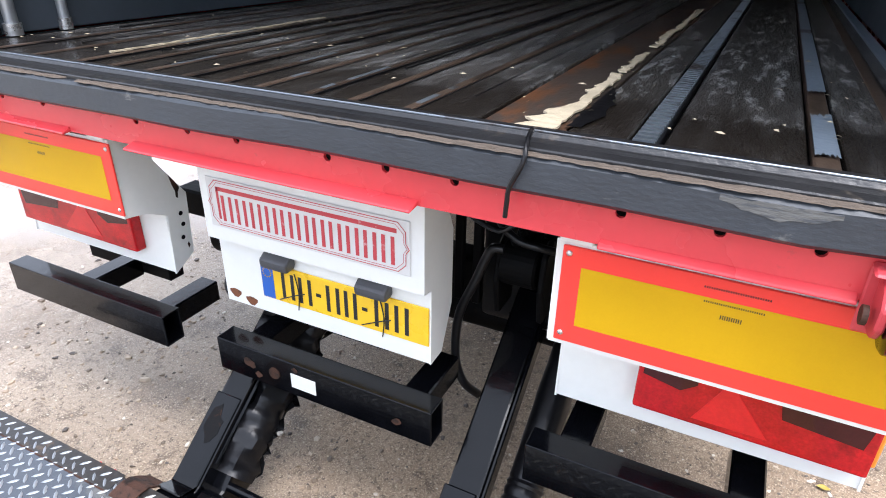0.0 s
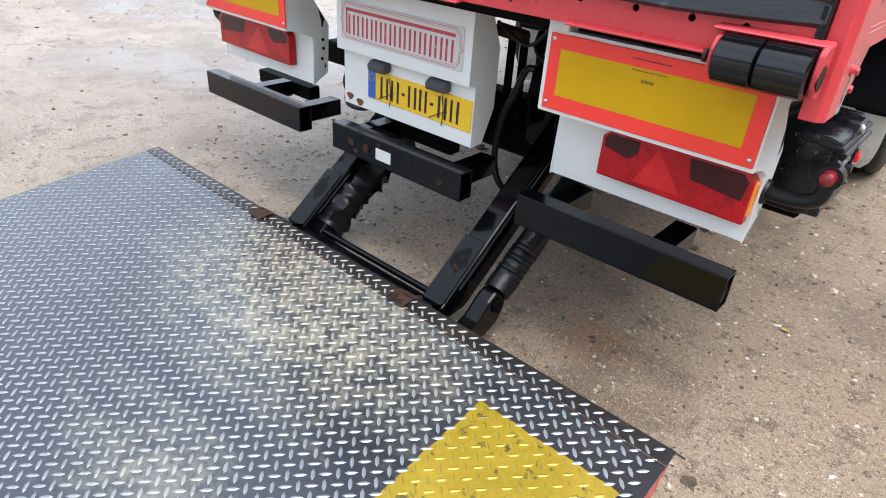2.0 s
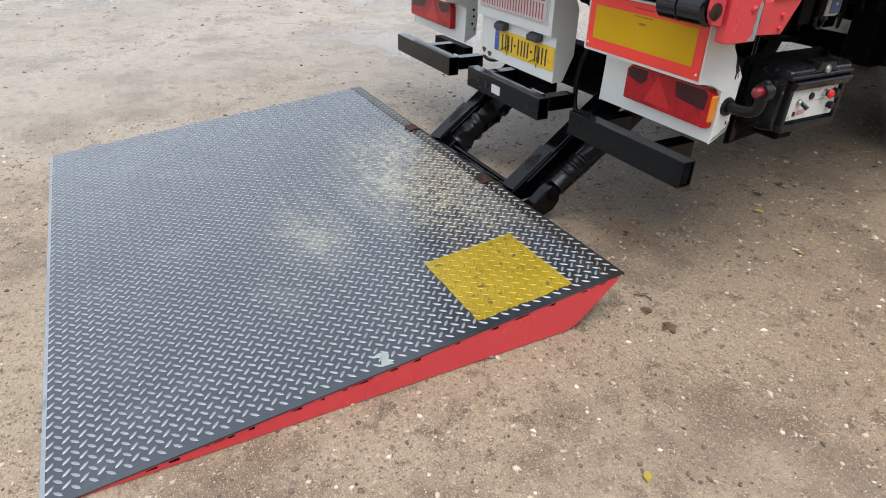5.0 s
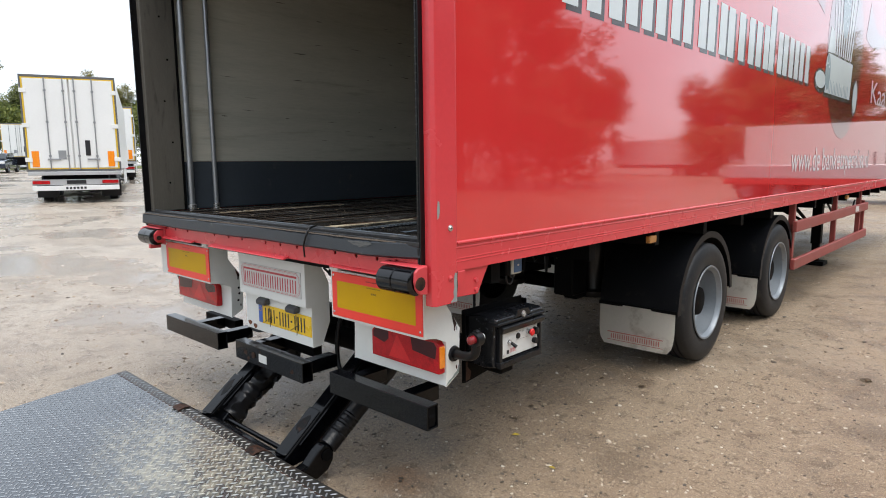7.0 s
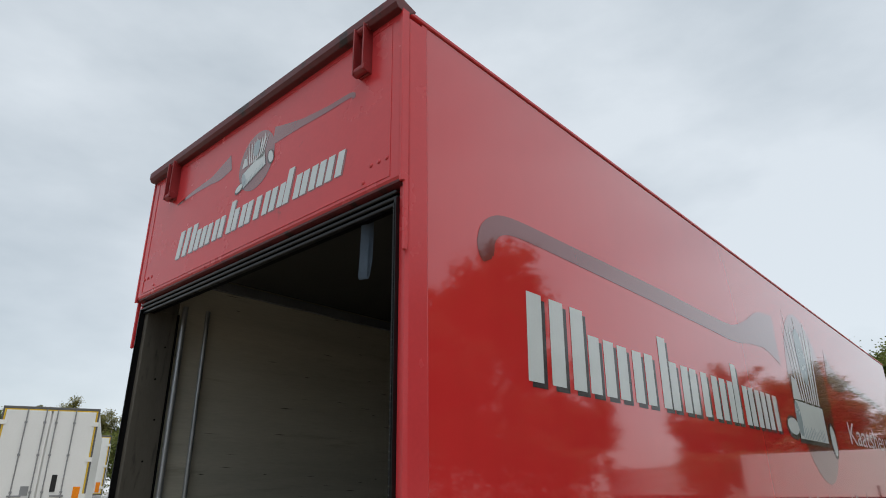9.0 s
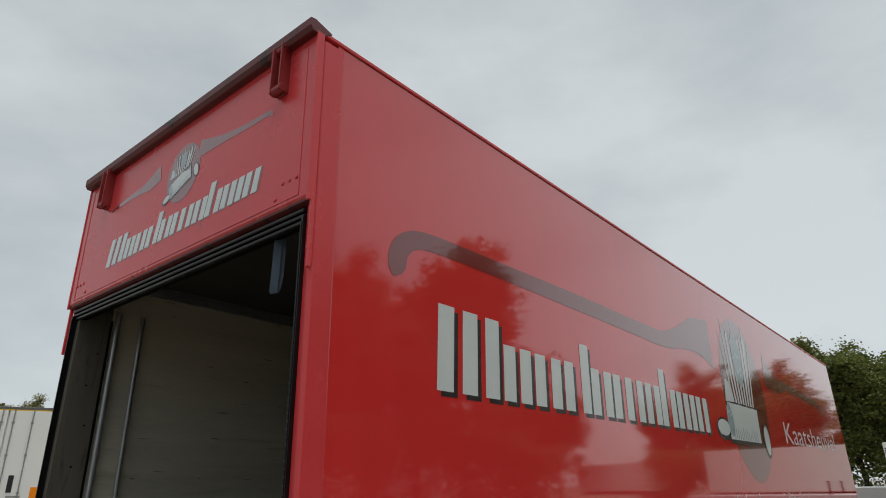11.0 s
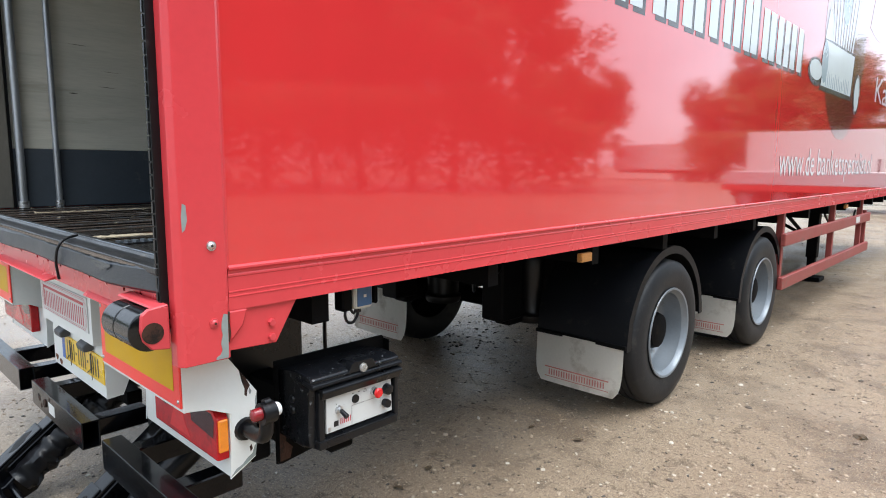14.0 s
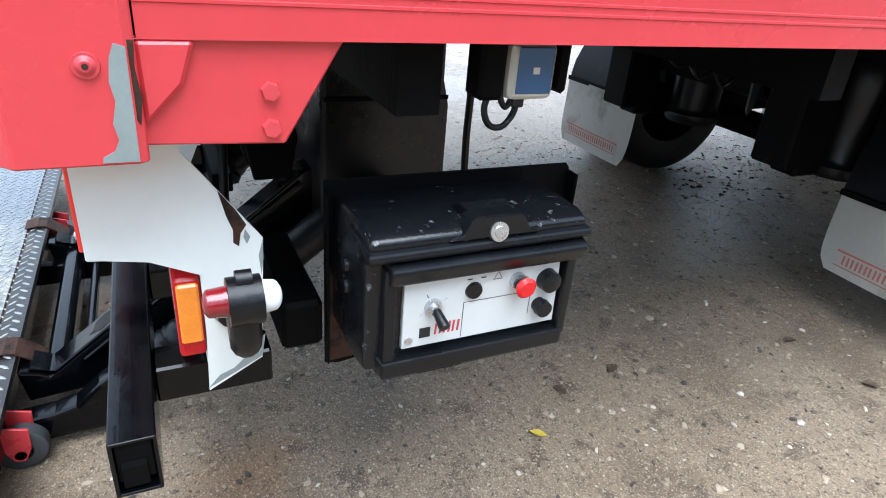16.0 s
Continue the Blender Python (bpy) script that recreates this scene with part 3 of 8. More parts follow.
def hose(bm, pts, r, seg=8, steps=6):
    """A round cable along a smooth curve through the points."""
    pts = [Vector(p) for p in pts]
    path = []
    for i in range(len(pts) - 1):
        a, b_, c, d = pts[max(i - 1, 0)], pts[i], pts[i + 1], pts[min(i + 2, len(pts) - 1)]
        for k in range(steps):
            s = k / steps
            path.append(0.5 * (2 * b_ + (c - a) * s + (2 * a - 5 * b_ + 4 * c - d) * s * s + (3 * b_ - a - 3 * c + d) * s ** 3))
    path.append(pts[-1])
    last = None
    for i, c in enumerate(path):
        d = (path[min(i + 1, len(path) - 1)] - path[max(i - 1, 0)]).normalized()
        u = d.cross(Vector((0.31, 0.83, 0.46))).normalized()
        w = d.cross(u)
        ring = [bm.verts.new(c + r * (math.cos(2 * math.pi * k / seg) * u + math.sin(2 * math.pi * k / seg) * w)) for k in range(seg)]
        if last:
            for k in range(seg):
                bm.faces.new((last[k], last[(k + 1) % seg], ring[(k + 1) % seg], ring[k]))
        else:
            bm.faces.new(ring[::-1])
        last = ring
    bm.faces.new(last)


def lathe(bm, profile, seg=40, axis="x", closed=False):
    """Turns (along, radius) points round an axis through the origin."""
    rings = []
    for s, r in profile:
        ring = []
        for k in range(seg):
            c, n = r * math.cos(2 * math.pi * k / seg), r * math.sin(2 * math.pi * k / seg)
            ring.append(bm.verts.new({"x": (s, c, n), "y": (c, s, n), "z": (c, n, s)}[axis]))
        rings.append(ring)
    pairs = list(zip(rings, rings[1:])) + ([(rings[-1], rings[0])] if closed else [])
    for a, b_ in pairs:
        for k in range(seg):
            bm.faces.new((a[k], a[(k + 1) % seg], b_[(k + 1) % seg], b_[k]))


def ball(bm, c, r, squash=(1, 1, 1), u=14, v=9):
    g = bmesh.ops.create_uvsphere(bm, u_segments=u, v_segments=v, radius=r)
    for p in g["verts"]:
        p.co = Vector((p.co.x * squash[0], p.co.y * squash[1], p.co.z * squash[2])) + Vector(c)


def finish(bm, bevel=0.0, seg=1, angle=35):
    bmesh.ops.recalc_face_normals(bm, faces=bm.faces)
    if bevel:
        sharp = [e for e in bm.edges if len(e.link_faces) == 2 and e.calc_face_angle(0) > radians(angle)]
        bmesh.ops.bevel(bm, geom=sharp, offset=bevel, segments=seg, affect="EDGES", profile=0.6, clamp_overlap=True)


def part(name, bm, material, parent, label="", bevel=0.0, seg=1, smooth=False, at=None):
    """Links a bmesh as one mesh object under a thing or a part."""
    finish(bm, bevel, seg)
    me = bpy.data.meshes.new(name)
    bm.to_mesh(me)
    bm.free()
    me.materials.append(material)
    if smooth:
        me.shade_smooth()
        me.set_sharp_from_angle(angle=radians(40))
    ob = new(name, me)
    if parent is not None:
        ob.parent = parent
    if at is not None:
        ob.matrix_basis = at
    if label:
        tagged(ob, label)
    return ob


def again(ob, parent, m):
    """The same piece once more, on the same mesh, with its own pieces."""
    o = copy_thing(ob, m)
    o.parent = parent
    return o


def bm_block(*a):
    bm = bmesh.new()
    block(bm, *a)
    return bm


def bm_rod(p, q, r, r2=None, seg=14):
    bm = bmesh.new()
    rod(bm, p, q, r, r2, seg)
    return bm


def thing(name, label, category, at=(0, 0, 0), turn=0.0, group="", kind=""):
    ob = new(name)
    ob.matrix_basis = pose(*at, 0, 0, turn)
    return tagged(ob, label, category, group, kind)


def sheet(bm, place, pts):
    """One flat face; place maps 2D to 3D."""
    bm.faces.new([bm.verts.new(place(*p)) for p in pts])


def ribbon(bm, place, mid, widths, steps=8):
    """A flat band along a smooth centre line, of changing width."""
    n = len(mid) - 1
    rows = []
    for i in range(n * steps + 1):
        f = i / steps
        k = min(int(f), n - 1)
        s = f - k
        a, b_, c, d = mid[max(k - 1, 0)], mid[k], mid[k + 1], mid[min(k + 2, n)]
        p = [0.5 * (2 * b_[j] + (c[j] - a[j]) * s + (2 * a[j] - 5 * b_[j] + 4 * c[j] - d[j]) * s * s + (3 * b_[j] - a[j] - 3 * c[j] + d[j]) * s ** 3) for j in (0, 1)]
        rows.append((p, widths[k] * (1 - s) + widths[k + 1] * s))
    last = None
    for i, (p, w) in enumerate(rows):
        q, o = rows[min(i + 1, len(rows) - 1)][0], rows[max(i - 1, 0)][0]
        dx, dy = q[0] - o[0], q[1] - o[1]
        ln = math.hypot(dx, dy) or 1
        nx, ny = -dy / ln * w / 2, dx / ln * w / 2
        pair = (bm.verts.new(place(p[0] + nx, p[1] + ny)), bm.verts.new(place(p[0] - nx, p[1] - ny)))
        if last:
            bm.faces.new((last[0], last[1], pair[1], pair[0]))
        last = pair


def ellipse(bm, place, c, rx, ry, tilt=0.0, seg=36):
    ct, st = math.cos(radians(tilt)), math.sin(radians(tilt))
    pts = []
    for k in range(seg):
        a, b_ = rx * math.cos(2 * math.pi * k / seg), ry * math.sin(2 * math.pi * k / seg)
        pts.append((c[0] + a * ct - b_ * st, c[1] + a * st + b_ * ct))
    sheet(bm, place, pts)


# the painted name as plain upright bars: (start, end, height, bars) of each sign, at its size on the side wall
NAME = ((0.00, 0.555, 0.460, 3), (0.60, 0.90, 0.330, 2), (0.945, 1.27, 0.325, 2), (1.315, 1.675, 0.330, 2), (1.70, 2.025, 0.330, 2), (2.055, 2.61, 0.330, 3),
        (2.655, 2.965, 0.330, 2), (2.98, 3.33, 0.490, 2), (3.36, 3.66, 0.330, 2), (3.70, 3.83, 0.330, 1), (3.87, 4.185, 0.330, 2))


def name_bars(bm, place, x0, z0, scale, lean, into=None):
    """Plain bars for the name, in one mesh or, with a material and a parent, each a part of its own."""
    for k, (a, b_, h, n) in enumerate(NAME):
        stroke = 0.125 if k else 0.135
        for i in range(n):
            at = a + (b_ - a - stroke) * (i / (n - 1) if n > 1 else 0.5)
            top = h
            if k == 3 and i == 1:
                top = 0.485         # the one sign with its tall stem last
            elif k == 7 and i == 1:
                top = 0.330
            pts = [(x0 + scale * (p + lean * q), z0 + scale * q) for p, q in ((at, 0), (at + stroke, 0), (at + stroke, top), (at, top))]
            one = bm if into is None else bmesh.new()
            sheet(one, place, pts)
            if into is not None:
                part("letter_bar", one, into[0], into[1])


# ---- ground ----
def rise(x, y):
    """The yard climbs gently past the far side of the trailer, with shallow ruts."""
    z = 0.023 * max(0.0, -x - 3.0) if x > -110 else 0.023 * 107
    far = min(1.0, max(0.0, (math.hypot(x, y) - 4.5) / 8))
    return z + far * 0.05 * smooth_noise(x, y, 0.12) + far * 0.02 * smooth_noise(x, y, 0.7)


def build_ground():
    bm = bmesh.new()
    steps = [0.35 * i for i in range(0, 20)]
    while steps[-1] < 1500:
        steps.append(steps[-1] * 1.13 + 0.05)
    line = [-s for s in steps[:0:-1]] + steps
    grid = [[bm.verts.new((x, y + 1.0, rise(x, y + 1.0))) for x in line] for y in line]
    for j in range(len(line) - 1):
        for i in range(len(line) - 1):
            bm.faces.new((grid[j][i], grid[j][i + 1], grid[j + 1][i + 1], grid[j + 1][i]))
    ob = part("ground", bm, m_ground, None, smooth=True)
    tagged(ob, "wet tan grit yard with puddles and dark damp patches", "ground", kind="structure")


build_ground()

# ---- the red box trailer with its lowered tail lift ----
trailer = thing("semi_trailer", "glossy red box semi-trailer with open rear and lowered tail lift", "trailer")
SX, ZB, ZT, LEN = 1.30, 1.055, 3.868, 12.75
FLOOR = 1.18


def side(y, z, off=0.002):
    return (SX + off, y, z)


def rear(y0):
    return lambda x, z: (x, y0, z)


def build_body():
    for s, nm in ((1, "right"), (-1, "left")):
        # outer skin, with the riveted seam of the rear strip
        bm = bmesh.new()
        block(bm, s * 1.262, s * SX, 0.030, LEN, 1.160, 3.840)
        skin = part("side_panel", bm, m_red, trailer, "glossy red side wall panel", bevel=0.002)
        bm = bmesh.new()
        block(bm, s * 1.300, s * 1.303, -0.004, 0.034, 1.162, 3.838)
        part("seam_strip", bm, m_red_frame, skin, bevel=0.001)
        # extruded bottom rail with ribs
        x0, o = s * 1.262, s
        prof = [(x0, 1.055), (s * 1.300, 1.055), (s * 1.300, 1.088), (s * 1.3014, 1.089), (s * 1.3014, 1.092), (s * 1.300, 1.093),
                (s * 1.300, 1.100), (s * 1.3014, 1.101), (s * 1.3014, 1.104), (s * 1.300, 1.105), (s * 1.3006, 1.140), (s * 1.3022, 1.142),
                (s * 1.3022, 1.146), (s * 1.3008, 1.149), (s * 1.303, 1.156), (s * 1.308, 1.161), (s * 1.308, 1.166), (s * 1.302, 1.171), (x0, 1.171)]
        bm = bmesh.new()
        prism(bm, "y", 0.031, LEN + 0.03, prof)
        part("bottom_rail", bm, m_red_frame, trailer, "ribbed red bottom rail with mossy upper lip")
        # top rail
        prof = [(s * 1.25, 3.842), (s * 1.304, 3.842), (s * 1.309, 3.846), (s * 1.309, 3.864), (s * 1.297, 3.873), (s * 1.25, 3.873)]
        bm = bmesh.new()
        prism(bm, "y", -0.10, LEN + 0.03, prof)
        part("top_rail", bm, m_red_frame, trailer, bevel=0.002)
        # rear corner post
        prof = [(s * 1.262, -0.102), (s * 1.296, -0.102), (s * 1.310, -0.088), (s * 1.310, 0.020), (s * 1.304, 0.029), (s * 1.262, 0.029)]
        bm = bmesh.new()
        prism(bm, "z", 0.936, 3.814, prof)
        post = part("corner_post", bm, m_red_frame, trailer, "red steel corner post with chipped paint", bevel=0.002)
        for z in (1.033, 1.225):
            bm = bmesh.new()
            rod(bm, (s * 1.308, -0.014, z), (s * 1.313, -0.014, z), 0.013, 0.012, 16)
            rod(bm, (s * 1.313, -0.014, z), (s * 1.317, -0.014, z), 0.0095, 0.005, 14)
            rv = part("rivet", bm, m_steel if z > 1.1 else m_red_worn, post, "bare steel bolt head" if z > 1.1 else "", smooth=True)
            part("rivet_eye", bm_rod((s * 1.3165, -0.014, z), (s * 1.3175, -0.014, z), 0.003, seg=10), m_rust_dark, rv)
        if s > 0:
            bm = bmesh.new()
            prism(bm, "x", 1.3095, 1.3115, [(0.020, 0.9395), (-0.013, 0.9395), (-0.012, 0.945), (-0.001, 0.951), (0.004, 0.962), (0.001, 0.978), (0.006, 1.000), (0.003, 1.018), (0.006, 1.040), (0.011, 1.053), (0.021, 1.050)])
            part("scrape", bm, m_primer, post, "bare grey scrape in the paint")
            bm = bmesh.new()
            prism(bm, "x", 1.3095, 1.3110, [(-0.083, 1.262), (-0.076, 1.268), (-0.070, 1.290), (-0.072, 1.325), (-0.080, 1.330), (-0.084, 1.300)])
            part("scrape", bm, m_primer, post)
        # gusset below the rail behind the post
        bm = bmesh.new()
        prism(bm, "x", s * 1.280, s * 1.292, [(0.024, 1.056), (0.235, 1.056), (0.168, 0.944), (0.016, 0.950)])
        gus = part("gusset", bm, m_red_frame, trailer, "red gusset plate with two bolts", bevel=0.002)
        bm = bmesh.new()
        prism(bm, "x", s * 1.2915, s * 1.302, [(0.028, 1.0545), (0.082, 1.0545), (0.068, 1.012), (0.030, 0.972)])
        part("gusset_fold", bm, m_red_frame, gus, bevel=0.004)
        bm = bmesh.new()
        prism(bm, "x", s * 1.290, s * 1.3085, [(0.0225, 1.056), (0.0285, 1.055), (0.0265, 1.03), (0.0295, 1.0), (0.0255, 0.975), (0.0225, 0.98)])
        part("rusty_joint", bm, m_rust_dark, gus)
        for z in (1.003, 0.963):
            part("bolt", bm_rod((s * 1.291, 0.153, z), (s * 1.301, 0.153, z), 0.011, 0.0095, 6), m_red_worn, gus)
        # inner lining: cream board above, slate board below, weathered board by the door
        wall = part("inner_wall", bm_block(s * 1.222, s * 1.261, 0.13, LEN - 0.05, 1.496, 3.72), m_ply_cream, trailer, "cream plywood lining, scuffed", bevel=0.002)
        rng = random.Random(61 if s > 0 else 62)
        bm = bmesh.new()
        for k in range(90):
            y, z, w = rng.uniform(0.4, 6.5), rng.uniform(1.6, 3.5), rng.uniform(0.02, 0.14)
            h, d = rng.uniform(0.001, 0.004), rng.uniform(-0.006, 0.006)
            x = s * 1.2212
            bm.faces.new([bm.verts.new(q) for q in ((x, y, z), (x, y + 0.5 * w, z + 0.5 * d - h), (x, y + w, z + d), (x, y + 0.45 * w, z + 0.5 * d + h))])
        tagged(part("lining_cracks", bm, m_ply_dark, wall, "dark splits in the plywood face"), kind="stuff")
        part("kick_board", bm_block(s * 1.212, s * 1.261, 0.13, LEN - 0.05, FLOOR, 1.495), m_kick, trailer, "slate-grey kick board", bevel=0.003)
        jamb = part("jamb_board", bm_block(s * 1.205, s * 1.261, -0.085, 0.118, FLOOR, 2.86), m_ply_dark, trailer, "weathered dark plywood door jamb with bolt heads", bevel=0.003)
        for k, z in enumerate((1.36, 1.62, 1.88, 2.14, 2.40, 2.62)):
            yy = 0.03 + 0.035 * (k % 2)
            part("bolt", bm_rod((s * 1.206, yy, z), (s * 1.201, yy, z), 0.007, 0.006, 8), m_chassis, jamb)
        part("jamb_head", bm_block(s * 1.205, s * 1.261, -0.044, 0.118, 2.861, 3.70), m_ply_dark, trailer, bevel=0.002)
        part("jamb_trim", bm_block(s * 1.196, s * 1.261, 0.119, 0.129, FLOOR, 2.86), m_chassis, trailer)
        for yy, rr in ((0.158, 0.019), (0.328, 0.016)):
            bm = bmesh.new()
            rod(bm, (s * 1.183, yy, FLOOR + 0.03), (s * 1.183, yy, 2.92), rr, seg=18)
            tube = part("door_track_tube", bm, m_galv, trailer, "galvanised vertical tube", smooth=True)
            bm = bmesh.new()
            rod(bm, (s * 1.183, yy, FLOOR), (s * 1.183, yy, FLOOR + 0.035), rr * 1.35, seg=18)
            part("foot_collar", bm, m_steel, tube, smooth=True)
        # rubber seal up the opening, with a ribbed lip
        bm = bmesh.new()
        block(bm, s * 1.248, s * 1.2615, -0.121, -0.086, 1.092, 2.86)
        for k in range(58):
            z = 1.097 + k * 0.0300
            block(bm, s * 1.2455, s * 1.254, -0.124, -0.115, z, z + 0.0262)
        part("door_seal", bm, m_rubber, trailer, "ribbed black rubber door seal", bevel=0.0)
    part("roof", bm_block(-1.25, 1.25, -0.05, LEN, 3.800, 3.862), m_truck_white, trailer)
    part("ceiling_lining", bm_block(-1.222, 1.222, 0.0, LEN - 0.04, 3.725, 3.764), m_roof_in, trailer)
    for k in range(12):
        part("roof_bow", bm_block(-1.22, 1.22, 0.6 + k, 0.65 + k, 3.695, 3.724), m_alu, trailer)
    part("front_wall", bm_block(-1.30, 1.30, LEN, LEN + 0.05, ZB, ZT), m_red, trailer, bevel=0.004)
    # dark board here as well, to cut the light bounced inside
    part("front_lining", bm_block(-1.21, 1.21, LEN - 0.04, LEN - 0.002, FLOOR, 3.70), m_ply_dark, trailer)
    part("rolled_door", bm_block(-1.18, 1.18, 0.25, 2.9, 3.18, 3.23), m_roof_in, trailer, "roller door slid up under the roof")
    for s in (1, -1):
        part("door_rail", bm_block(s * 1.185, s * 1.215, 0.2, 3.0, 3.10, 3.17), m_galv, trailer)


def build_header():
    y = -0.140
    bm = bmesh.new()
    # folded panel: face, underside lip and top
    prof = [(y + 0.005, 3.843), (y, 3.833), (y, 2.944), (y + 0.010, 2.928), (y + 0.062, 2.912), (y + 0.062, 2.924), (y + 0.025, 2.938), (y + 0.025, 3.843)]
    prism(bm, "x", -1.296, 1.296, prof)
    head = part("header_panel", bm, m_red_frame, trailer, "red header panel above the rear opening with painted lettering bars", bevel=0.002)
    # dark strip under the lip: grime, and the shade there put into its colour
    bm = bmesh.new()
    prism(bm, "x", -1.290, 1.290, [(y + 0.007, 2.934), (y + 0.012, 2.925), (y + 0.060, 2.909), (y + 0.060, 2.904), (y + 0.009, 2.921)])
    part("underside", bm, m_gutter, head, "grimy dark underside with its shade painted in")
    # raised border seams
    for a in ((-1.225, 1.235, 3.795, 3.803), (-1.225, 1.235, 2.960, 2.967)):
        part("seam", bm_block(a[0], a[1], y - 0.003, y + 0.002, a[2], a[3]), m_red_frame, head, bevel=0.001)
    for a in (-1.232, 1.233):
        part("seam", bm_block(a, a + 0.007, y - 0.003, y + 0.002, 2.960, 3.803), m_red_frame, head, bevel=0.001)
    # top gutter
    bm = bmesh.new()
    prism(bm, "x", -1.312, 1.312, [(y - 0.052, 3.901), (y - 0.052, 3.853), (y - 0.036, 3.829), (y + 0.03, 3.823), (y + 0.09, 3.875), (y - 0.02, 3.905)])
    part("gutter", bm, m_gutter, trailer, "dark maroon roof gutter", bevel=0.003)
    for s in (1, -1):
        bm = bmesh.new()
        prism(bm, "x", s * 1.300, s * 1.316, [(y - 0.006, 3.843), (-0.101, 3.843), (-0.101, 2.622), (-0.108, 2.600), (-0.124, 2.604), (-0.124, 2.918), (y - 0.006, 2.914)])
        part("header_flange", bm, m_red_frame, trailer, bevel=0.003)
        bm = bmesh.new()
        c = 1.055 if s > 0 else -0.945
        block(bm, c - 0.040, c - 0.032, y - 0.062, y + 0.001, 3.573, 3.853)
        block(bm, c + 0.032, c + 0.040, y - 0.062, y + 0.001, 3.573, 3.853)
        block(bm, c - 0.032, c + 0.032, y - 0.014, y + 0.001, 3.573, 3.833)
        rod(bm, (c - 0.044, y - 0.035, 3.593), (c + 0.044, y - 0.035, 3.593), 0.024, seg=14)
        rod(bm, (c - 0.05, y - 0.03, 3.843), (c + 0.05, y - 0.03, 3.843), 0.020, seg=12)
        hinge = part("door_hinge", bm, m_hinge, trailer, "red hinge bracket with rusty pins", bevel=0.002)
        for k in range(4):
            part("chain_link", bm_block(c - 0.008, c + 0.008, y - 0.022, y - 0.013, 3.633 + 0.05 * k, 3.668 + 0.05 * k), m_rust, hinge, bevel=0.003)
        for k in range(4):
            bm = bmesh.new()
            ball(bm, (s * (1.06 + 0.052 * k), y - 0.001, 3.060 if k else 2.990), 0.011, (1, 0.5, 1), 10, 6)
            part("rivet", bm, m_red_frame, head, smooth=True)
    # black double rubber strip under the header
    for k in range(3):
        z = 2.832 + 0.024 * k
        part("top_seal", bm_block(-1.258, 1.258, -0.104 - 0.008 * k, -0.075, z, z + 0.018), m_rubber, trailer, "long black rubber strip", bevel=0.004)
    part("header_back", bm_block(-1.262, 1.262, -0.074, -0.045, 2.836, 3.793), m_chassis, trailer)
    # painted signs
    fz = rear(y - 0.002)
    dark = bmesh.new()
    name_bars(dark, rear(y - 0.0012), -0.775, 3.085, 0.402, 0.22)
    name_bars(None, fz, -0.788, 3.093, 0.402, 0.22, (m_decal_white, head))
    part("name_shadow", dark, m_decal_dark, head)
    bm = bmesh.new()
    ellipse(bm, rear(y - 0.0012), (0.098, 3.483), 0.185, 0.190)
    ribbon(bm, rear(y - 0.0014), [(-0.88, 3.518), (-0.62, 3.538), (-0.44, 3.541), (-0.32, 3.553), (-0.195, 3.585)], [0.012, 0.035, 0.05, 0.10, 0.12])
    ribbon(bm, rear(y - 0.0014), [(0.262, 3.578), (0.38, 3.563), (0.54, 3.545), (0.75, 3.529), (0.945, 3.523), (0.966, 3.493)], [0.12, 0.085, 0.05, 0.035, 0.03, 0.02])
    part("emblem_shade", bm, m_decal_dark, head)
    emblem(head, lambda a, b_, o: (0.070 + 0.175 * a, y - 0.002 - o, 3.473 + 0.170 * b_), 20)


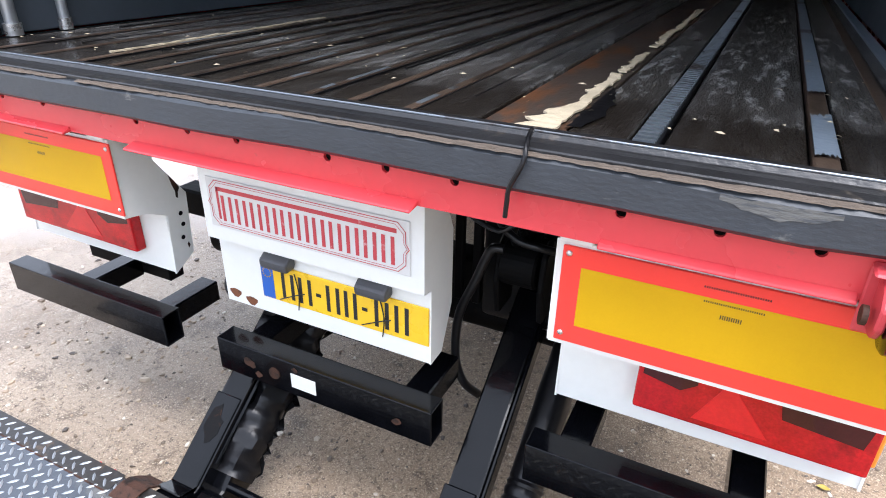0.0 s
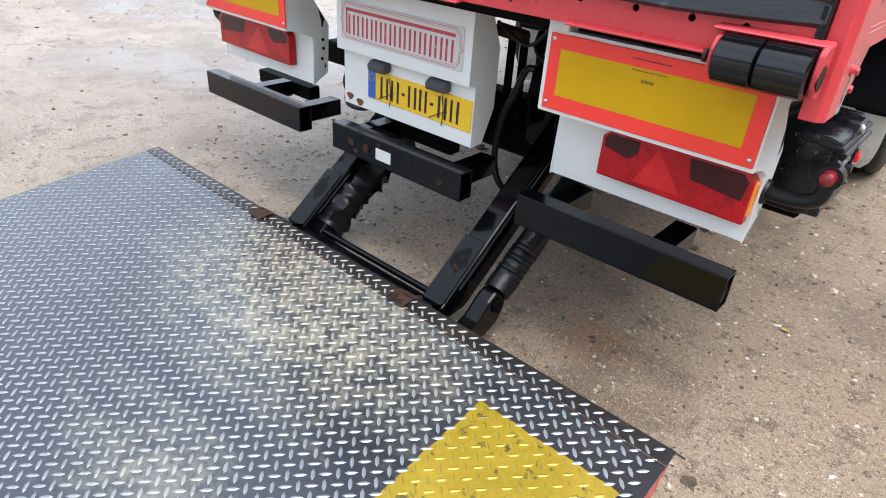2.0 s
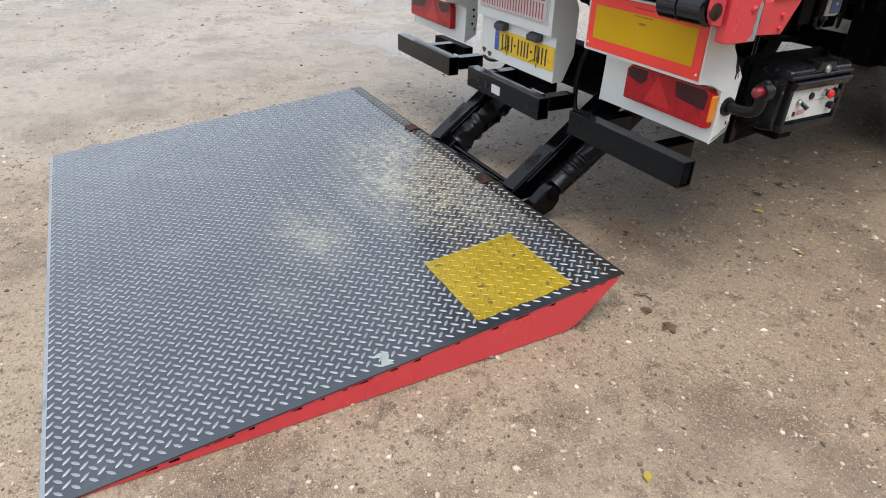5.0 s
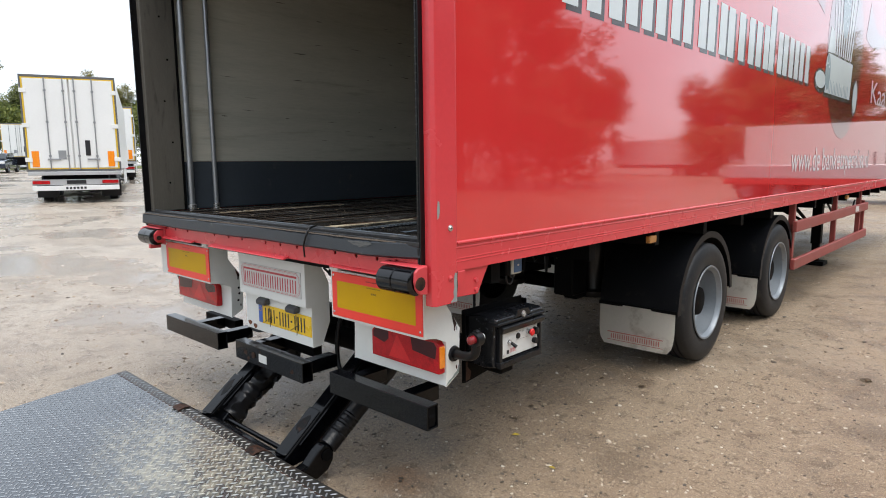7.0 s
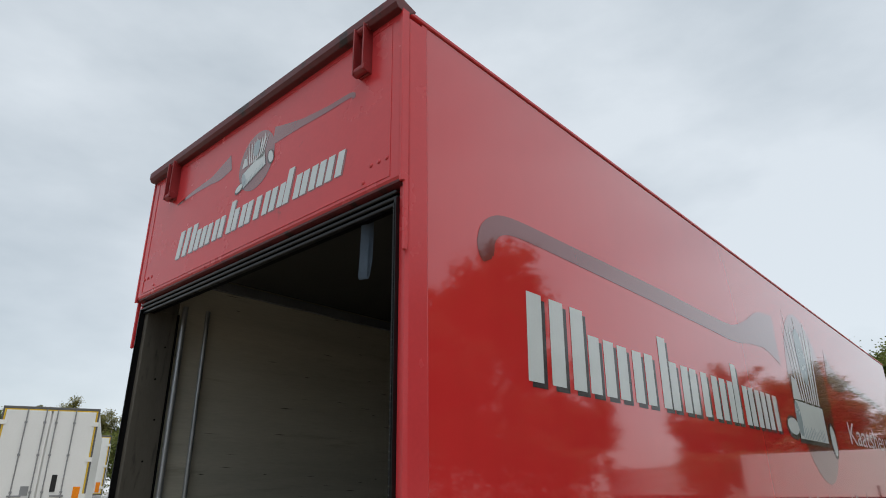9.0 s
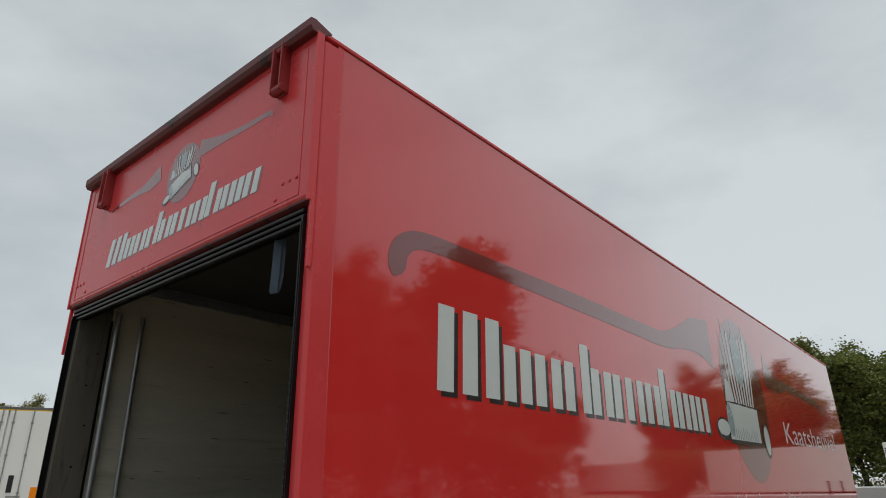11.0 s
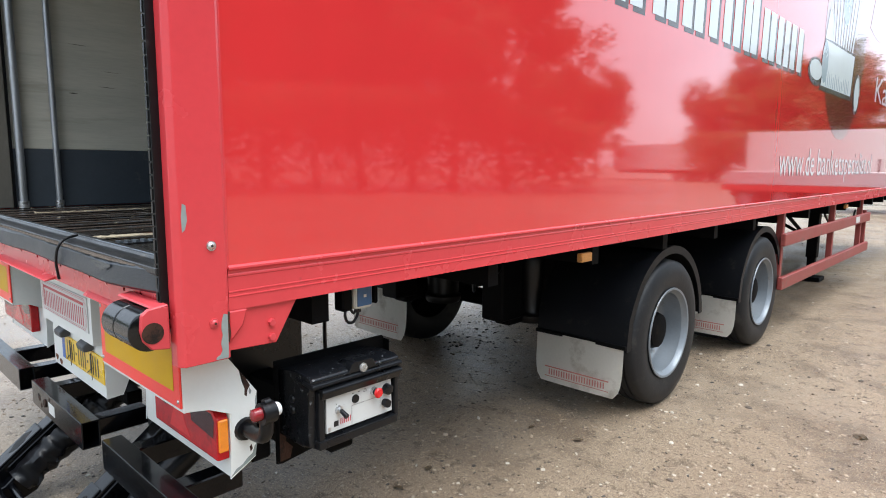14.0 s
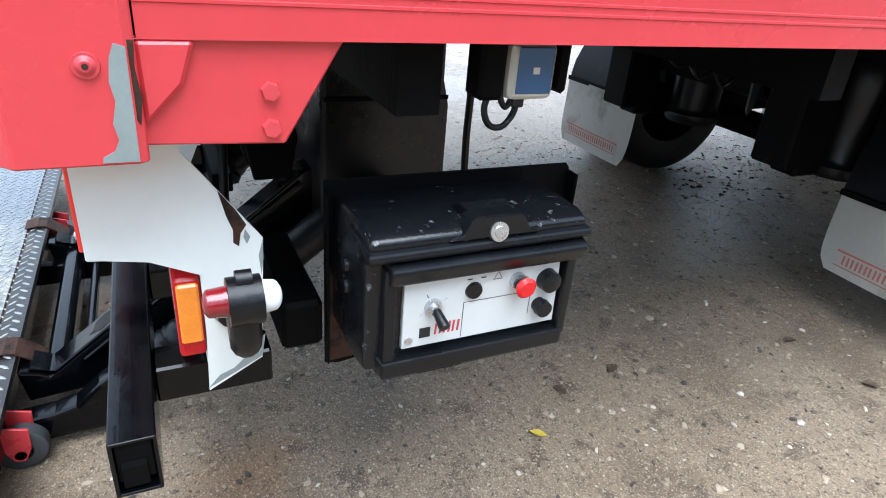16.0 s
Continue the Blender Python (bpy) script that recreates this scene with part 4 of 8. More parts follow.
def emblem(parent, place, tilt, tall=1.35):
    """The painted emblem, in unit coordinates of its oval, as plain shapes."""
    ct, st = math.cos(radians(tilt)), math.sin(radians(tilt))

    def body(o):
        return lambda a, b_: place(a * ct - b_ * st, a * st + b_ * ct, o)
    def shape(name, kind, at, pts, material):
        bm = bmesh.new()
        (sheet if kind == "sheet" else ellipse)(bm, at, *pts)
        part(name, bm, material, parent)
    flat = lambda o: (lambda p, q: place(p, q, o))
    shape("emblem_outline", "sheet", body(0.0004), ([(-0.78, -0.60), (0.64, -0.60), (0.69, 0.06), (-0.70, 0.06)],), m_decal_black)
    shape("emblem_outline", "ellipse", body(0.0004), ((-0.95, -0.40), 0.28, 0.17), m_decal_black)
    shape("emblem_outline", "ellipse", body(0.0004), ((0.92, -0.48), 0.19, 0.30), m_decal_black)
    shape("emblem_body", "sheet", body(0.0006), ([(-0.74, -0.54), (0.60, -0.54), (0.66, 0.03), (-0.66, 0.03)],), m_decal_white)
    shape("emblem_body", "ellipse", body(0.0008), ((-0.95, -0.38), 0.23, 0.12), m_decal_white)
    shape("emblem_body", "ellipse", body(0.0008), ((0.93, -0.48), 0.13, 0.25), m_decal_white)
    shape("emblem_body", "ellipse", body(0.0010), ((-0.64, -0.24), 0.12, 0.26), m_decal_grey)
    for k in range(9):
        a = -0.40 + 0.11 * k
        shape("emblem_stroke", "sheet", flat(0.0006), ([(a, 0.06), (a + 0.07, 0.06), (a * 1.5 + 0.10, tall * (0.50 + 0.08 * (k % 3))), (a * 1.5 + 0.04, tall * (0.60 + 0.09 * ((k + 1) % 3)))],), m_decal_white)
    shape("emblem_body", "sheet", flat(0.0006), ([(-0.70, 0.04), (-0.40, 0.06), (-0.42, 0.36), (-0.60, 0.42)],), m_decal_white)
    for k in range(14):
        a = -0.58 + 0.078 * k
        shape("emblem_line", "sheet", body(0.0010), ([(a, -0.53), (a + 0.03, -0.53), (a + 0.025, -0.38 + 0.05 * (k % 2)), (a + 0.008, -0.35)],), m_decal_grey)
    shape("emblem_knob", "ellipse", flat(0.0009), ((0.12, 0.42 * tall), 0.20, 0.24 * tall), m_decal_grey)


def words(name, body_text, place, y0, width, z0, height, material, parent, label):
    cu = bpy.data.curves.new(name, "FONT")
    cu.body = body_text
    tmp = new(name, cu)
    bpy.context.view_layer.update()
    me = bpy.data.meshes.new_from_object(tmp.evaluated_get(bpy.context.evaluated_depsgraph_get()))
    bpy.data.objects.remove(tmp)
    xs = [v.co.x for v in me.vertices]
    zs = [v.co.y for v in me.vertices]
    cap = 0.69
    sx = width / (max(xs) - min(xs))
    for v in me.vertices:
        v.co = Vector(place(y0 + (v.co.x - min(xs)) * sx, z0 + v.co.y * height / cap))
    me.name = name
    me.materials.append(material)
    ob = new(name, me)
    ob.parent = parent
    return tagged(ob, label)


def build_side_paint():
    skin = bpy.data.objects["side_panel"]
    s2, s1, s3 = (lambda y, z: side(y, z, 0.0022)), (lambda y, z: side(y, z, 0.0012)), (lambda y, z: side(y, z, 0.0018))
    dark = bmesh.new()
    name_bars(dark, s1, 0.770, 2.142, 1.0, 0.05)
    name_bars(None, s2, 0.737, 2.168, 1.0, 0.05, (m_decal_white, skin))
    part("name_shadow", dark, m_decal_black, skin)
    bm = bmesh.new()
    ellipse(bm, s1, (6.45, 2.65), 0.86, 0.955)
    ribbon(bm, s3, [(0.458, 2.712), (0.448, 2.735), (0.444, 2.785), (0.468, 2.855), (0.535, 2.915), (0.63, 2.946), (0.76, 2.957), (0.95, 2.961), (1.30, 2.963), (1.80, 2.965), (2.50, 2.966), (3.36, 2.960), (4.0, 2.965), (4.45, 3.05), (4.92, 3.15), (5.40, 3.13)],
           [0.06, 0.115, 0.135, 0.125, 0.108, 0.10, 0.10, 0.10, 0.105, 0.115, 0.128, 0.133, 0.15, 0.22, 0.38, 0.54])
    ribbon(bm, s3, [(7.55, 3.14), (7.85, 3.02), (8.25, 2.97), (8.7, 3.01), (9.8, 2.97), (11.0, 2.90), (11.3, 2.76)], [0.50, 0.34, 0.20, 0.12, 0.11, 0.10, 0.10])
    part("emblem_shade", bm, m_decal_dark, skin, "dark red sweep and oval print")
    emblem(skin, lambda a, b_, o: (SX + 0.0022 + o, 6.23 + 0.884 * a, 2.51 + 0.69 * b_), 0, 2.0)
    words("town_name", "Kaatsheuvel", s2, 8.06, 3.62, 2.188, 0.285, m_decal_white, skin, "white town name lettering")
    words("web_line", "www.de", s2, 4.55, 1.05, 1.357, 0.235, m_decal_white, skin, "white web line lettering")
    words("web_line", "banketspecialist.nl", s2, 5.71, 2.52, 1.357, 0.235, m_decal_white, skin, "white web line lettering")


def holed_plate(bm, x0, x1, z0, z1, y, zc, holes, r, depth):
    """A plate with round holes through it, built of strips between the holes and ringed cells at them."""
    h = 0.022
    xs, zz = x0, (z0, zc - h, zc + h, z1)

    def quad(a, b_, c, d):
        for yy in (y, y + depth):
            bm.faces.new([bm.verts.new((p, yy, q)) for p, q in ((a, c), (b_, c), (b_, d), (a, d))])
    quad(x0, x1, z0, zc - h)
    quad(x0, x1, zc + h, z1)
    for c in holes:
        quad(xs, c - h, zc - h, zc + h)
        n = 16
        front, back = [], []
        for lst, yy in ((front, y), (back, y + depth)):
            for k in range(n):
                a = 2 * math.pi * k / n + math.pi / 4
                ca, sa = math.cos(a), math.sin(a)
                m = max(abs(ca), abs(sa))
                lst.append((bm.verts.new((c + r * ca, yy, zc + r * sa)), bm.verts.new((c + h * ca / m, yy, zc + h * sa / m))))
            for k in range(n):
                bm.faces.new((lst[k][0], lst[k][1], lst[(k + 1) % n][1], lst[(k + 1) % n][0]))
        for k in range(n):
            bm.faces.new((front[k][0], front[(k + 1) % n][0], back[(k + 1) % n][0], back[k][0]))
        xs = c + h
    quad(xs, x1, zc - h, zc + h)
    for a, b_, c, d in ((x0, x1, z0, z0), (x0, x1, z1, z1)):
        bm.faces.new([bm.verts.new(p) for p in ((a, y, c), (b_, y, c), (b_, y + depth, d), (a, y + depth, d))])


def build_sill():
    bm = bmesh.new()
    holed_plate(bm, -1.26, 1.26, 1.030, 1.114, -0.112, 1.091,
                (-0.976, -0.844, -0.682, -0.354, -0.196, -0.058, 0.170, 0.300, 0.440, 0.727, 0.871, 1.002, 1.116), 0.0085, 0.008)
    beam = part("rear_beam", bm, m_red_frame, trailer, "red rear cross beam with a row of drilled holes")
    part("beam_core", bm_block(-1.255, 1.255, -0.02, 0.12, 0.99, 1.13), m_chassis, trailer)
    part("beam_flange", bm_block(-1.26, 1.26, -0.103, -0.021, 1.1145, 1.1205), m_chassis, trailer)
    for a, b_, o in ((-0.375, 0.368, -0.145), (0.700, 1.06, -0.125), (-1.0, -0.60, -0.133)):
        bm = bmesh.new()
        prism(bm, "x", a, b_, [(-0.104, 1.032), (o, 1.026), (o - 0.001, 1.032), (-0.112, 1.042), (-0.104, 1.042)])
        part("ledge", bm, m_red_frame, beam, bevel=0.002)
    # rubber facing, bent a little along its length
    bm = bmesh.new()
    n = 44
    prof = ((-0.116, 1.102), (-0.137, 1.104), (-0.145, 1.112), (-0.141, 1.160), (-0.134, 1.167), (-0.104, 1.167), (-0.104, 1.112))
    rows = []
    for i in range(n + 1):
        x = -1.258 + 2.516 * i / n
        j = 0.006 * smooth_noise(x, 0.3, 3.0) + 0.024 * max(0.0, (x - 0.98) / 0.28)
        rows.append([bm.verts.new((x, yy + j * (1 if k < 5 else 0), zz + j * 0.4)) for k, (yy, zz) in enumerate(prof)])
    for a, b_ in zip(rows, rows[1:]):
        for k in range(len(prof)):
            bm.faces.new((a[k], a[(k + 1) % 7], b_[(k + 1) % 7], b_[k]))
    bm.faces.new(rows[0])
    bm.faces.new(rows[-1][::-1])
    part("sill_rubber", bm, m_sill, trailer, "blue-grey rubber buffer strip, scuffed", smooth=True)
    # frayed board edge above it, then the ridge of the floor end
    bm = bmesh.new()
    rng = random.Random(4)
    rows = []
    for i in range(211):
        x = -1.255 + 2.51 * i / 210
        y0 = -0.141 + 0.007 * smooth_noise(x, 2.0, 5.0) + rng.uniform(-0.0025, 0.0025) + 0.024 * max(0.0, (x - 0.98) / 0.28)
        z1 = 1.1715 + 0.002 * smooth_noise(x, 5.0, 9.0) + rng.uniform(-0.0008, 0.0008)
        if smooth_noise(x, 9.0, 4.0) > 0.34:        # bitten away in places
            y0 += 0.018
        rows.append([bm.verts.new(p) for p in ((x, y0, 1.1675), (x, y0 + 0.002, z1), (x, -0.104, z1 - 0.001), (x, -0.104, 1.1675))])
    for a, b_ in zip(rows, rows[1:]):
        for k in range(4):
            bm.faces.new((a[k], a[(k + 1) % 4], b_[(k + 1) % 4], b_[k]))
    bm.faces.new(rows[0])
    bm.faces.new(rows[-1][::-1])
    part("board_edge", bm, m_splinter, trailer, "splintered brown board edge")
    bm = bmesh.new()
    rng = random.Random(6)
    top = [(0.86 + 0.010 * k, 1.159 + rng.uniform(-0.002, 0.002)) for k in range(16)]
    low = [(0.86 + 0.010 * k, 1.154 - 0.016 * math.sin(math.pi * k / 15) + rng.uniform(-0.003, 0.002)) for k in range(16)]
    bm.faces.new([bm.verts.new((x, -0.1462 + 0.006 * smooth_noise(x, 0.3, 3.0) + (z - 1.112) * 0.085, z)) for x, z in top[::-1] + low])
    part("rubbed_scrape", bm, m_sill_scrape, bpy.data.objects["sill_rubber"], "pale rubbed scrape on the rubber")
    bm = bmesh.new()
    prism(bm, "x", -1.255, 1.255, [(-0.126, 1.160), (-0.126, 1.176), (-0.108, 1.181), (-0.084, 1.180), (-0.076, 1.190), (-0.056, 1.192), (-0.048, 1.185), (-0.048, 1.150), (-0.08, 1.150)])
    part("sill_ridge", bm, m_sill_top, trailer, "black steel floor end ridge", bevel=0.002)
    part("worn_edge", bm_block(-1.25, 1.25, -0.0775, -0.0735, 1.1885, 1.1925), m_strip, bpy.data.objects["sill_ridge"], "bright worn edge of the ridge", bevel=0.0012)
    bm = bmesh.new()
    hose(bm, [(0.565, -0.090, 1.196), (0.572, -0.130, 1.186), (0.575, -0.151, 1.160), (0.556, -0.153, 1.116), (0.552, -0.150, 1.086), (0.549, -0.146, 1.060)], 0.0042)
    tie = part("rubber_tie", bm, m_rubber, None, smooth=True)
    tagged(tie, "thin black rubber cord hanging over the sill", "cord")


def build_floor():
    floor = part("cargo_floor", bm_block(-1.21, 1.21, -0.047, LEN - 0.05, 1.10, 1.160), m_chassis, trailer, "dark worn floor of boards and steel strips")
    edges = [-1.205, -0.99, -0.81, -0.64, -0.52, -0.40, -0.28, -0.165, -0.065, 0.062, 0.17, 0.298, 0.44, 0.598, 0.706, 0.756, 0.970, 1.014, 1.11, 1.205]
    kinds = {12: m_plank_rust, 14: m_rubber, 16: m_joint}
    for i, (a, b_) in enumerate(zip(edges, edges[1:])):
        up = 0.004 * ((i * 7) % 3) / 2
        bm = bmesh.new()
        block(bm, a + 0.003, b_ - 0.003, -0.046, 12.68, 1.1605, 1.176 + up)
        nm = "steel_strip" if i in (14, 16) else "floor_board"
        part(nm, bm, kinds.get(i, m_plank), floor, bevel=0.003)
    bm = bmesh.new()
    for k in range(150):
        y = -0.03 + k * 0.024
        block(bm, 0.714, 0.748, y, y + 0.011, 1.172, 1.187)
    part("grip_ribs", bm, m_strip, floor, bevel=0.0)
    # blue paint left on the flat strip, rubbed through to rust in places
    part("steel_strip", bm_block(1.166, 1.200, 0.14, 12.6, 1.172, 1.1835), m_strip_blue, floor, "worn blue-grey strip along the wall", bevel=0.002)
    for y0, y1 in ((0.03, 0.325), (0.525, 1.62), (1.70, 2.9), (3.0, 6.5)):
        rng = random.Random(int(100 * y1))
        n = 14
        bm = bmesh.new()
        ends = []
        for k in range(n + 1):
            x = 0.9745 + 0.035 * k / n
            ends.append((x, y0 + rng.uniform(0, 0.02), y1 - rng.uniform(0, 0.03)))
        for p, q in zip(ends, ends[1:]):
            bm.faces.new([bm.verts.new((x, y, 1.1842)) for x, y in ((p[0], p[1]), (q[0], q[1]), (q[0], q[2]), (p[0], p[2]))])
        bmesh.ops.remove_doubles(bm, verts=bm.verts, dist=0.0002)
        part("paint_left", bm, m_strip_blue, floor, "worn blue-grey paint on the strip")
    for a in (-0.99, -0.81, -0.64, -0.52, -0.40, -0.28, -0.165, -0.065, 0.062, 0.17, 0.298, 1.11):
        w = 0.011 + 0.004 * smooth_noise(a, 7.0, 9.0)
        part("joint_strip", bm_block(a - w, a + w, -0.044, 12.6, 1.170, 1.1830), m_joint, floor, "flat brown joint strip", bevel=0.002)
        part("joint_gap", bm_block(a + w + 0.001, a + w + 0.006, -0.044, 12.6, 1.170, 1.1812), m_rubber, floor)
    for a, y0, y1 in ((-0.065, 0.09, 0.15), (0.062, 0.03, 0.075), (0.062, 0.13, 0.30), (0.298, 0.02, 0.10), (-0.40, 0.05, 0.20), (-0.165, 0.25, 0.40), (0.298, 0.16, 0.19), (-0.64, 0.3, 0.6)):
        part("worn_metal", bm_block(a - 0.007, a + 0.006, y0, y1, 1.176, 1.1838), m_strip, floor)
    rng = random.Random(41)
    for k in range(26):
        a = -1.17 + k * 0.0914 + rng.uniform(-0.02, 0.02)
        if 0.40 < a < 1.024:
            continue
        part("floor_groove", bm_block(a - 0.0018, a + 0.0018, rng.uniform(-0.03, 0.5), 12.6, 1.174, 1.1806), m_rubber, floor)
    # black hole worn through beside the torn layer
    bm = bmesh.new()
    rng = random.Random(8)
    left = [(0.594 + rng.uniform(-0.004, 0.004), 0.01 + 0.025 * k) for k in range(15)]
    right = [(0.600 + 0.034 * math.sin(math.pi * min(1.0, (k + 4) / 18)) + rng.uniform(-0.006, 0.006), 0.01 + 0.025 * k) for k in range(15)]
    bm.faces.new([bm.verts.new((x, y, 1.1815)) for x, y in left[::-1] + right])
    bmesh.ops.recalc_face_normals(bm, faces=bm.faces)
    part("worn_hole", bm, m_rubber, floor, "black hole worn in the boards")
    # torn pale layers: a broad one beside the rusty board, a thin one along a board on the far side
    for seed, edge, y0, y1, near, far, sign in ((9, 0.582, -0.03, 2.25, 0.075, 0.022, -1), (14, -0.655, 0.08, 1.0, 0.014, 0.009, 1)):
        rng = random.Random(seed)
        n = int((y1 - y0) / 0.018)
        strip = []
        for k in range(n + 1):
            y = y0 + (y1 - y0) * k / n
            w = far + (near - far) * max(0.0, 1 - (y - y0) / 0.30) ** 1.4
            w *= 0.75 + 0.5 * rng.random() + 0.5 * smooth_noise(y, seed, 9.0)
            out = edge + 0.010 * smooth_noise(y, seed + 1.0, 6.0) - sign * 0.006 * rng.random()
            strip.append((y, out, out + sign * max(0.002, w), smooth_noise(y, seed + 4.0, 5.0)))
        runs = [[]]
        for k in range(n):
            if strip[k][3] < -0.30 and strip[k][0] > 0.5:       # worn right through here
                runs.append([])
            else:
                runs[-1].append(k)
        for run in runs:
            if not run:
                continue
            bm = bmesh.new()
            for k in run:
                p, q = strip[k], strip[k + 1]
                bm.faces.new([bm.verts.new((x, y, 1.1845)) for x, y in ((p[1], p[0]), (q[1], q[0]), (q[2], q[0]), (p[2], p[0]))])
            bmesh.ops.remove_doubles(bm, verts=bm.verts, dist=0.0005)
            for v in bm.verts:
                v.co.z += rng.uniform(-0.0015, 0.0015)
            bmesh.ops.solidify(bm, geom=bm.faces[:], thickness=0.004)
            part("torn_layer", bm, m_torn, floor, "torn cream layer of a worn floor board")
    bm = bmesh.new()
    rng = random.Random(12)
    for k in range(90):
        x, y = rng.uniform(-1.1, 1.15), 0.03 + abs(rng.gauss(0, 0.45))
        r = rng.uniform(0.003, 0.011)
        a = rng.uniform(0, 6.3)
        c, s_ = r * math.cos(a), r * math.sin(a)
        z = 1.188 + rng.uniform(0, 0.002)
        bm.faces.new([bm.verts.new(p) for p in ((x + c, y + s_, z), (x - 0.4 * s_, y + 0.4 * c, z + 0.002), (x - c, y - s_, z), (x + 0.4 * s_, y - 0.4 * c, z))])
    ob = part("wood_chips", bm, m_torn, None)
    tagged(ob, "scattered pale wood chips on the trailer floor", "debris", kind="stuff")


def build_strap():
    bm = bmesh.new()
    w = 0.020
    path = [(0.985, -0.052, 2.96), (0.984, -0.050, 2.86), (0.978, -0.048, 2.74), (0.972, -0.046, 2.63), (0.970, -0.048, 2.585), (0.970, -0.040, 2.572), (0.972, -0.032, 2.590), (0.984, -0.030, 2.66), (0.990, -0.032, 2.78), (0.990, -0.034, 2.96)]
    rows = [(bm.verts.new((x - w, y - 0.008, z)), bm.verts.new((x + w, y + 0.010, z))) for x, y, z in path]
    for a, b_ in zip(rows, rows[1:]):
        bm.faces.new((a[0], a[1], b_[1], b_[0]))
    bmesh.ops.solidify(bm, geom=bm.faces[:], thickness=0.003)
    ob = part("pull_strap", bm, m_strap, None, smooth=True)
    tagged(ob, "blue webbing loop hanging in the rear opening", "strap")


build_body()
build_header()
build_side_paint()
build_sill()
build_floor()
build_strap()


# ---- rear lamp boards, plates and buffers ----
CHEEK = [(-0.057, 1.000), (0.060, 1.000), (0.060, 0.915), (0.150, 0.790), (0.140, 0.600), (0.064, 0.558), (0.072, 0.745), (0.010, 0.774), (-0.057, 0.786)]


def letters_row(bm, place, x0, x1, z0, z1, n, share=0.24, into=None):
    """A row of n signs as pairs of plain bars."""
    step = (x1 - x0) / n
    for k in range(n):
        a = x0 + k * step
        w = step * share
        for off in (0.08, 0.60):
            pts = ((a + off * step, z0), (a + off * step + w, z0), (a + off * step + w, z1), (a + off * step, z1))
            if into is None:
                sheet(bm, place, pts)
            else:
                one = bmesh.new()
                sheet(one, place, pts)
                part("letter_bar", one, into[0], into[1])


def build_lamp_board(s):
    """s is 1 for the kerb side, -1 for the other."""
    a, b_ = (0.594, 1.206)
    x0, x1 = (a + 0.026, b_) if s > 0 else (-b_, 0.040 - a)
    bm = bmesh.new()
    prism(bm, "x", x0, x1, [(-0.056, 1.000), (-0.056, 0.783), (0.068, 0.772), (0.068, 0.560), (0.072, 0.560), (0.072, 0.776), (-0.052, 0.787), (-0.052, 0.996), (0.10, 0.996), (0.10, 1.000)])
    board = part("lamp_board", bm, m_white, trailer, "folded white steel lamp board")
    for c, outer in ((x0, s < 0), (x1, s > 0)):
        bm = bmesh.new()
        prism(bm, "x", c - 0.0025, c + 0.0025, CHEEK if outer or s < 0 else [(min(p, 0.075), q) for p, q in CHEEK])
        ch = part("cheek_plate", bm, m_white, board, "white side plate with rusty chipped edge")
        g = 1 if c == x1 else -1
        o = c + g * 0.0030
        for pts in () if s > 0 and not outer else ([(0.098, 0.862), (0.118, 0.834), (0.130, 0.812), (0.122, 0.800), (0.119, 0.782), (0.112, 0.788), (0.113, 0.806), (0.106, 0.826)], [(0.128, 0.640), (0.132, 0.626), (0.125, 0.618), (0.122, 0.634)]):
            bm = bmesh.new()
            bm.faces.new([bm.verts.new((o, p, q)) for p, q in pts])
            part("rust_streak", bm, m_rust_dark, ch)
        if outer:
            for pts in ([(0.062, 0.562), (0.140, 0.602), (0.146, 0.640), (0.138, 0.632), (0.130, 0.612), (0.115, 0.604), (0.100, 0.590), (0.080, 0.582)], [(0.1495, 0.790), (0.149, 0.760), (0.1455, 0.735), (0.1430, 0.765)], [(0.128, 0.806), (0.134, 0.794), (0.129, 0.784), (0.125, 0.795)]):
                bm = bmesh.new()
                bm.faces.new([bm.verts.new((o - g * 0.0002, p, q)) for p, q in pts])
                part("bare_chip", bm, m_primer, ch)
        if not outer and s < 0:
            for yy, zz in ((0.118, 0.735), (0.120, 0.700), (0.112, 0.660)):
                part("bolt_hole", bm_rod((o - g * 0.001, yy, zz), (o + g * 0.0006, yy, zz), 0.007, seg=12), m_chassis, ch)
    # marking plate
    p0, p1 = (0.631, 1.203) if s > 0 else (-1.120, -0.546)
    bm = bmesh.new()
    block(bm, p0, p1, -0.0625, -0.0565, 0.794, 0.992)
    mp = part("marking_plate", bm, m_orange, trailer, "orange-bordered yellow reflective marking plate", bevel=0.0015)
    bm = bmesh.new()
    sheet(bm, rear(-0.0632), ((p0 + 0.036, 0.834), (p1 - 0.036, 0.834), (p1 - 0.036, 0.955), (p0 + 0.036, 0.955)))
    part("yellow_field", bm, m_amber_field, mp)
    c = (p0 + p1) / 2
    for hw, z0, z1 in ((0.050, 0.9725, 0.9745), (0.046, 0.9465, 0.9485), (0.017, 0.921, 0.9275)):
        bm = bmesh.new()
        letters_row(bm, rear(-0.0636), c - hw, c + hw, z0 - 0.0008, z1 + 0.0008, 14 if hw > 0.02 else 5, 0.26)
        part("print_line", bm, m_ink, mp)
    for x in (p0 + 0.012, p1 - 0.012):
        for z in (0.812, 0.978):
            bm = bmesh.new()
            ball(bm, (x, -0.0625, z), 0.006, (1, 0.6, 1), 10, 6)
            part("rivet", bm, m_steel, mp, smooth=True)
    # tail lamp: body, clear segments, triangle and side lens
    l0, l1 = (0.785, 1.200) if s > 0 else (-1.190, -0.664)
    out = l1 if s > 0 else l0
    bm = bmesh.new()
    prof = [(l0, 0.620), (l1, 0.616), (l1, 0.735), (l1 - 0.02, 0.752), (l0 + 0.02, 0.752), (l0, 0.735)]
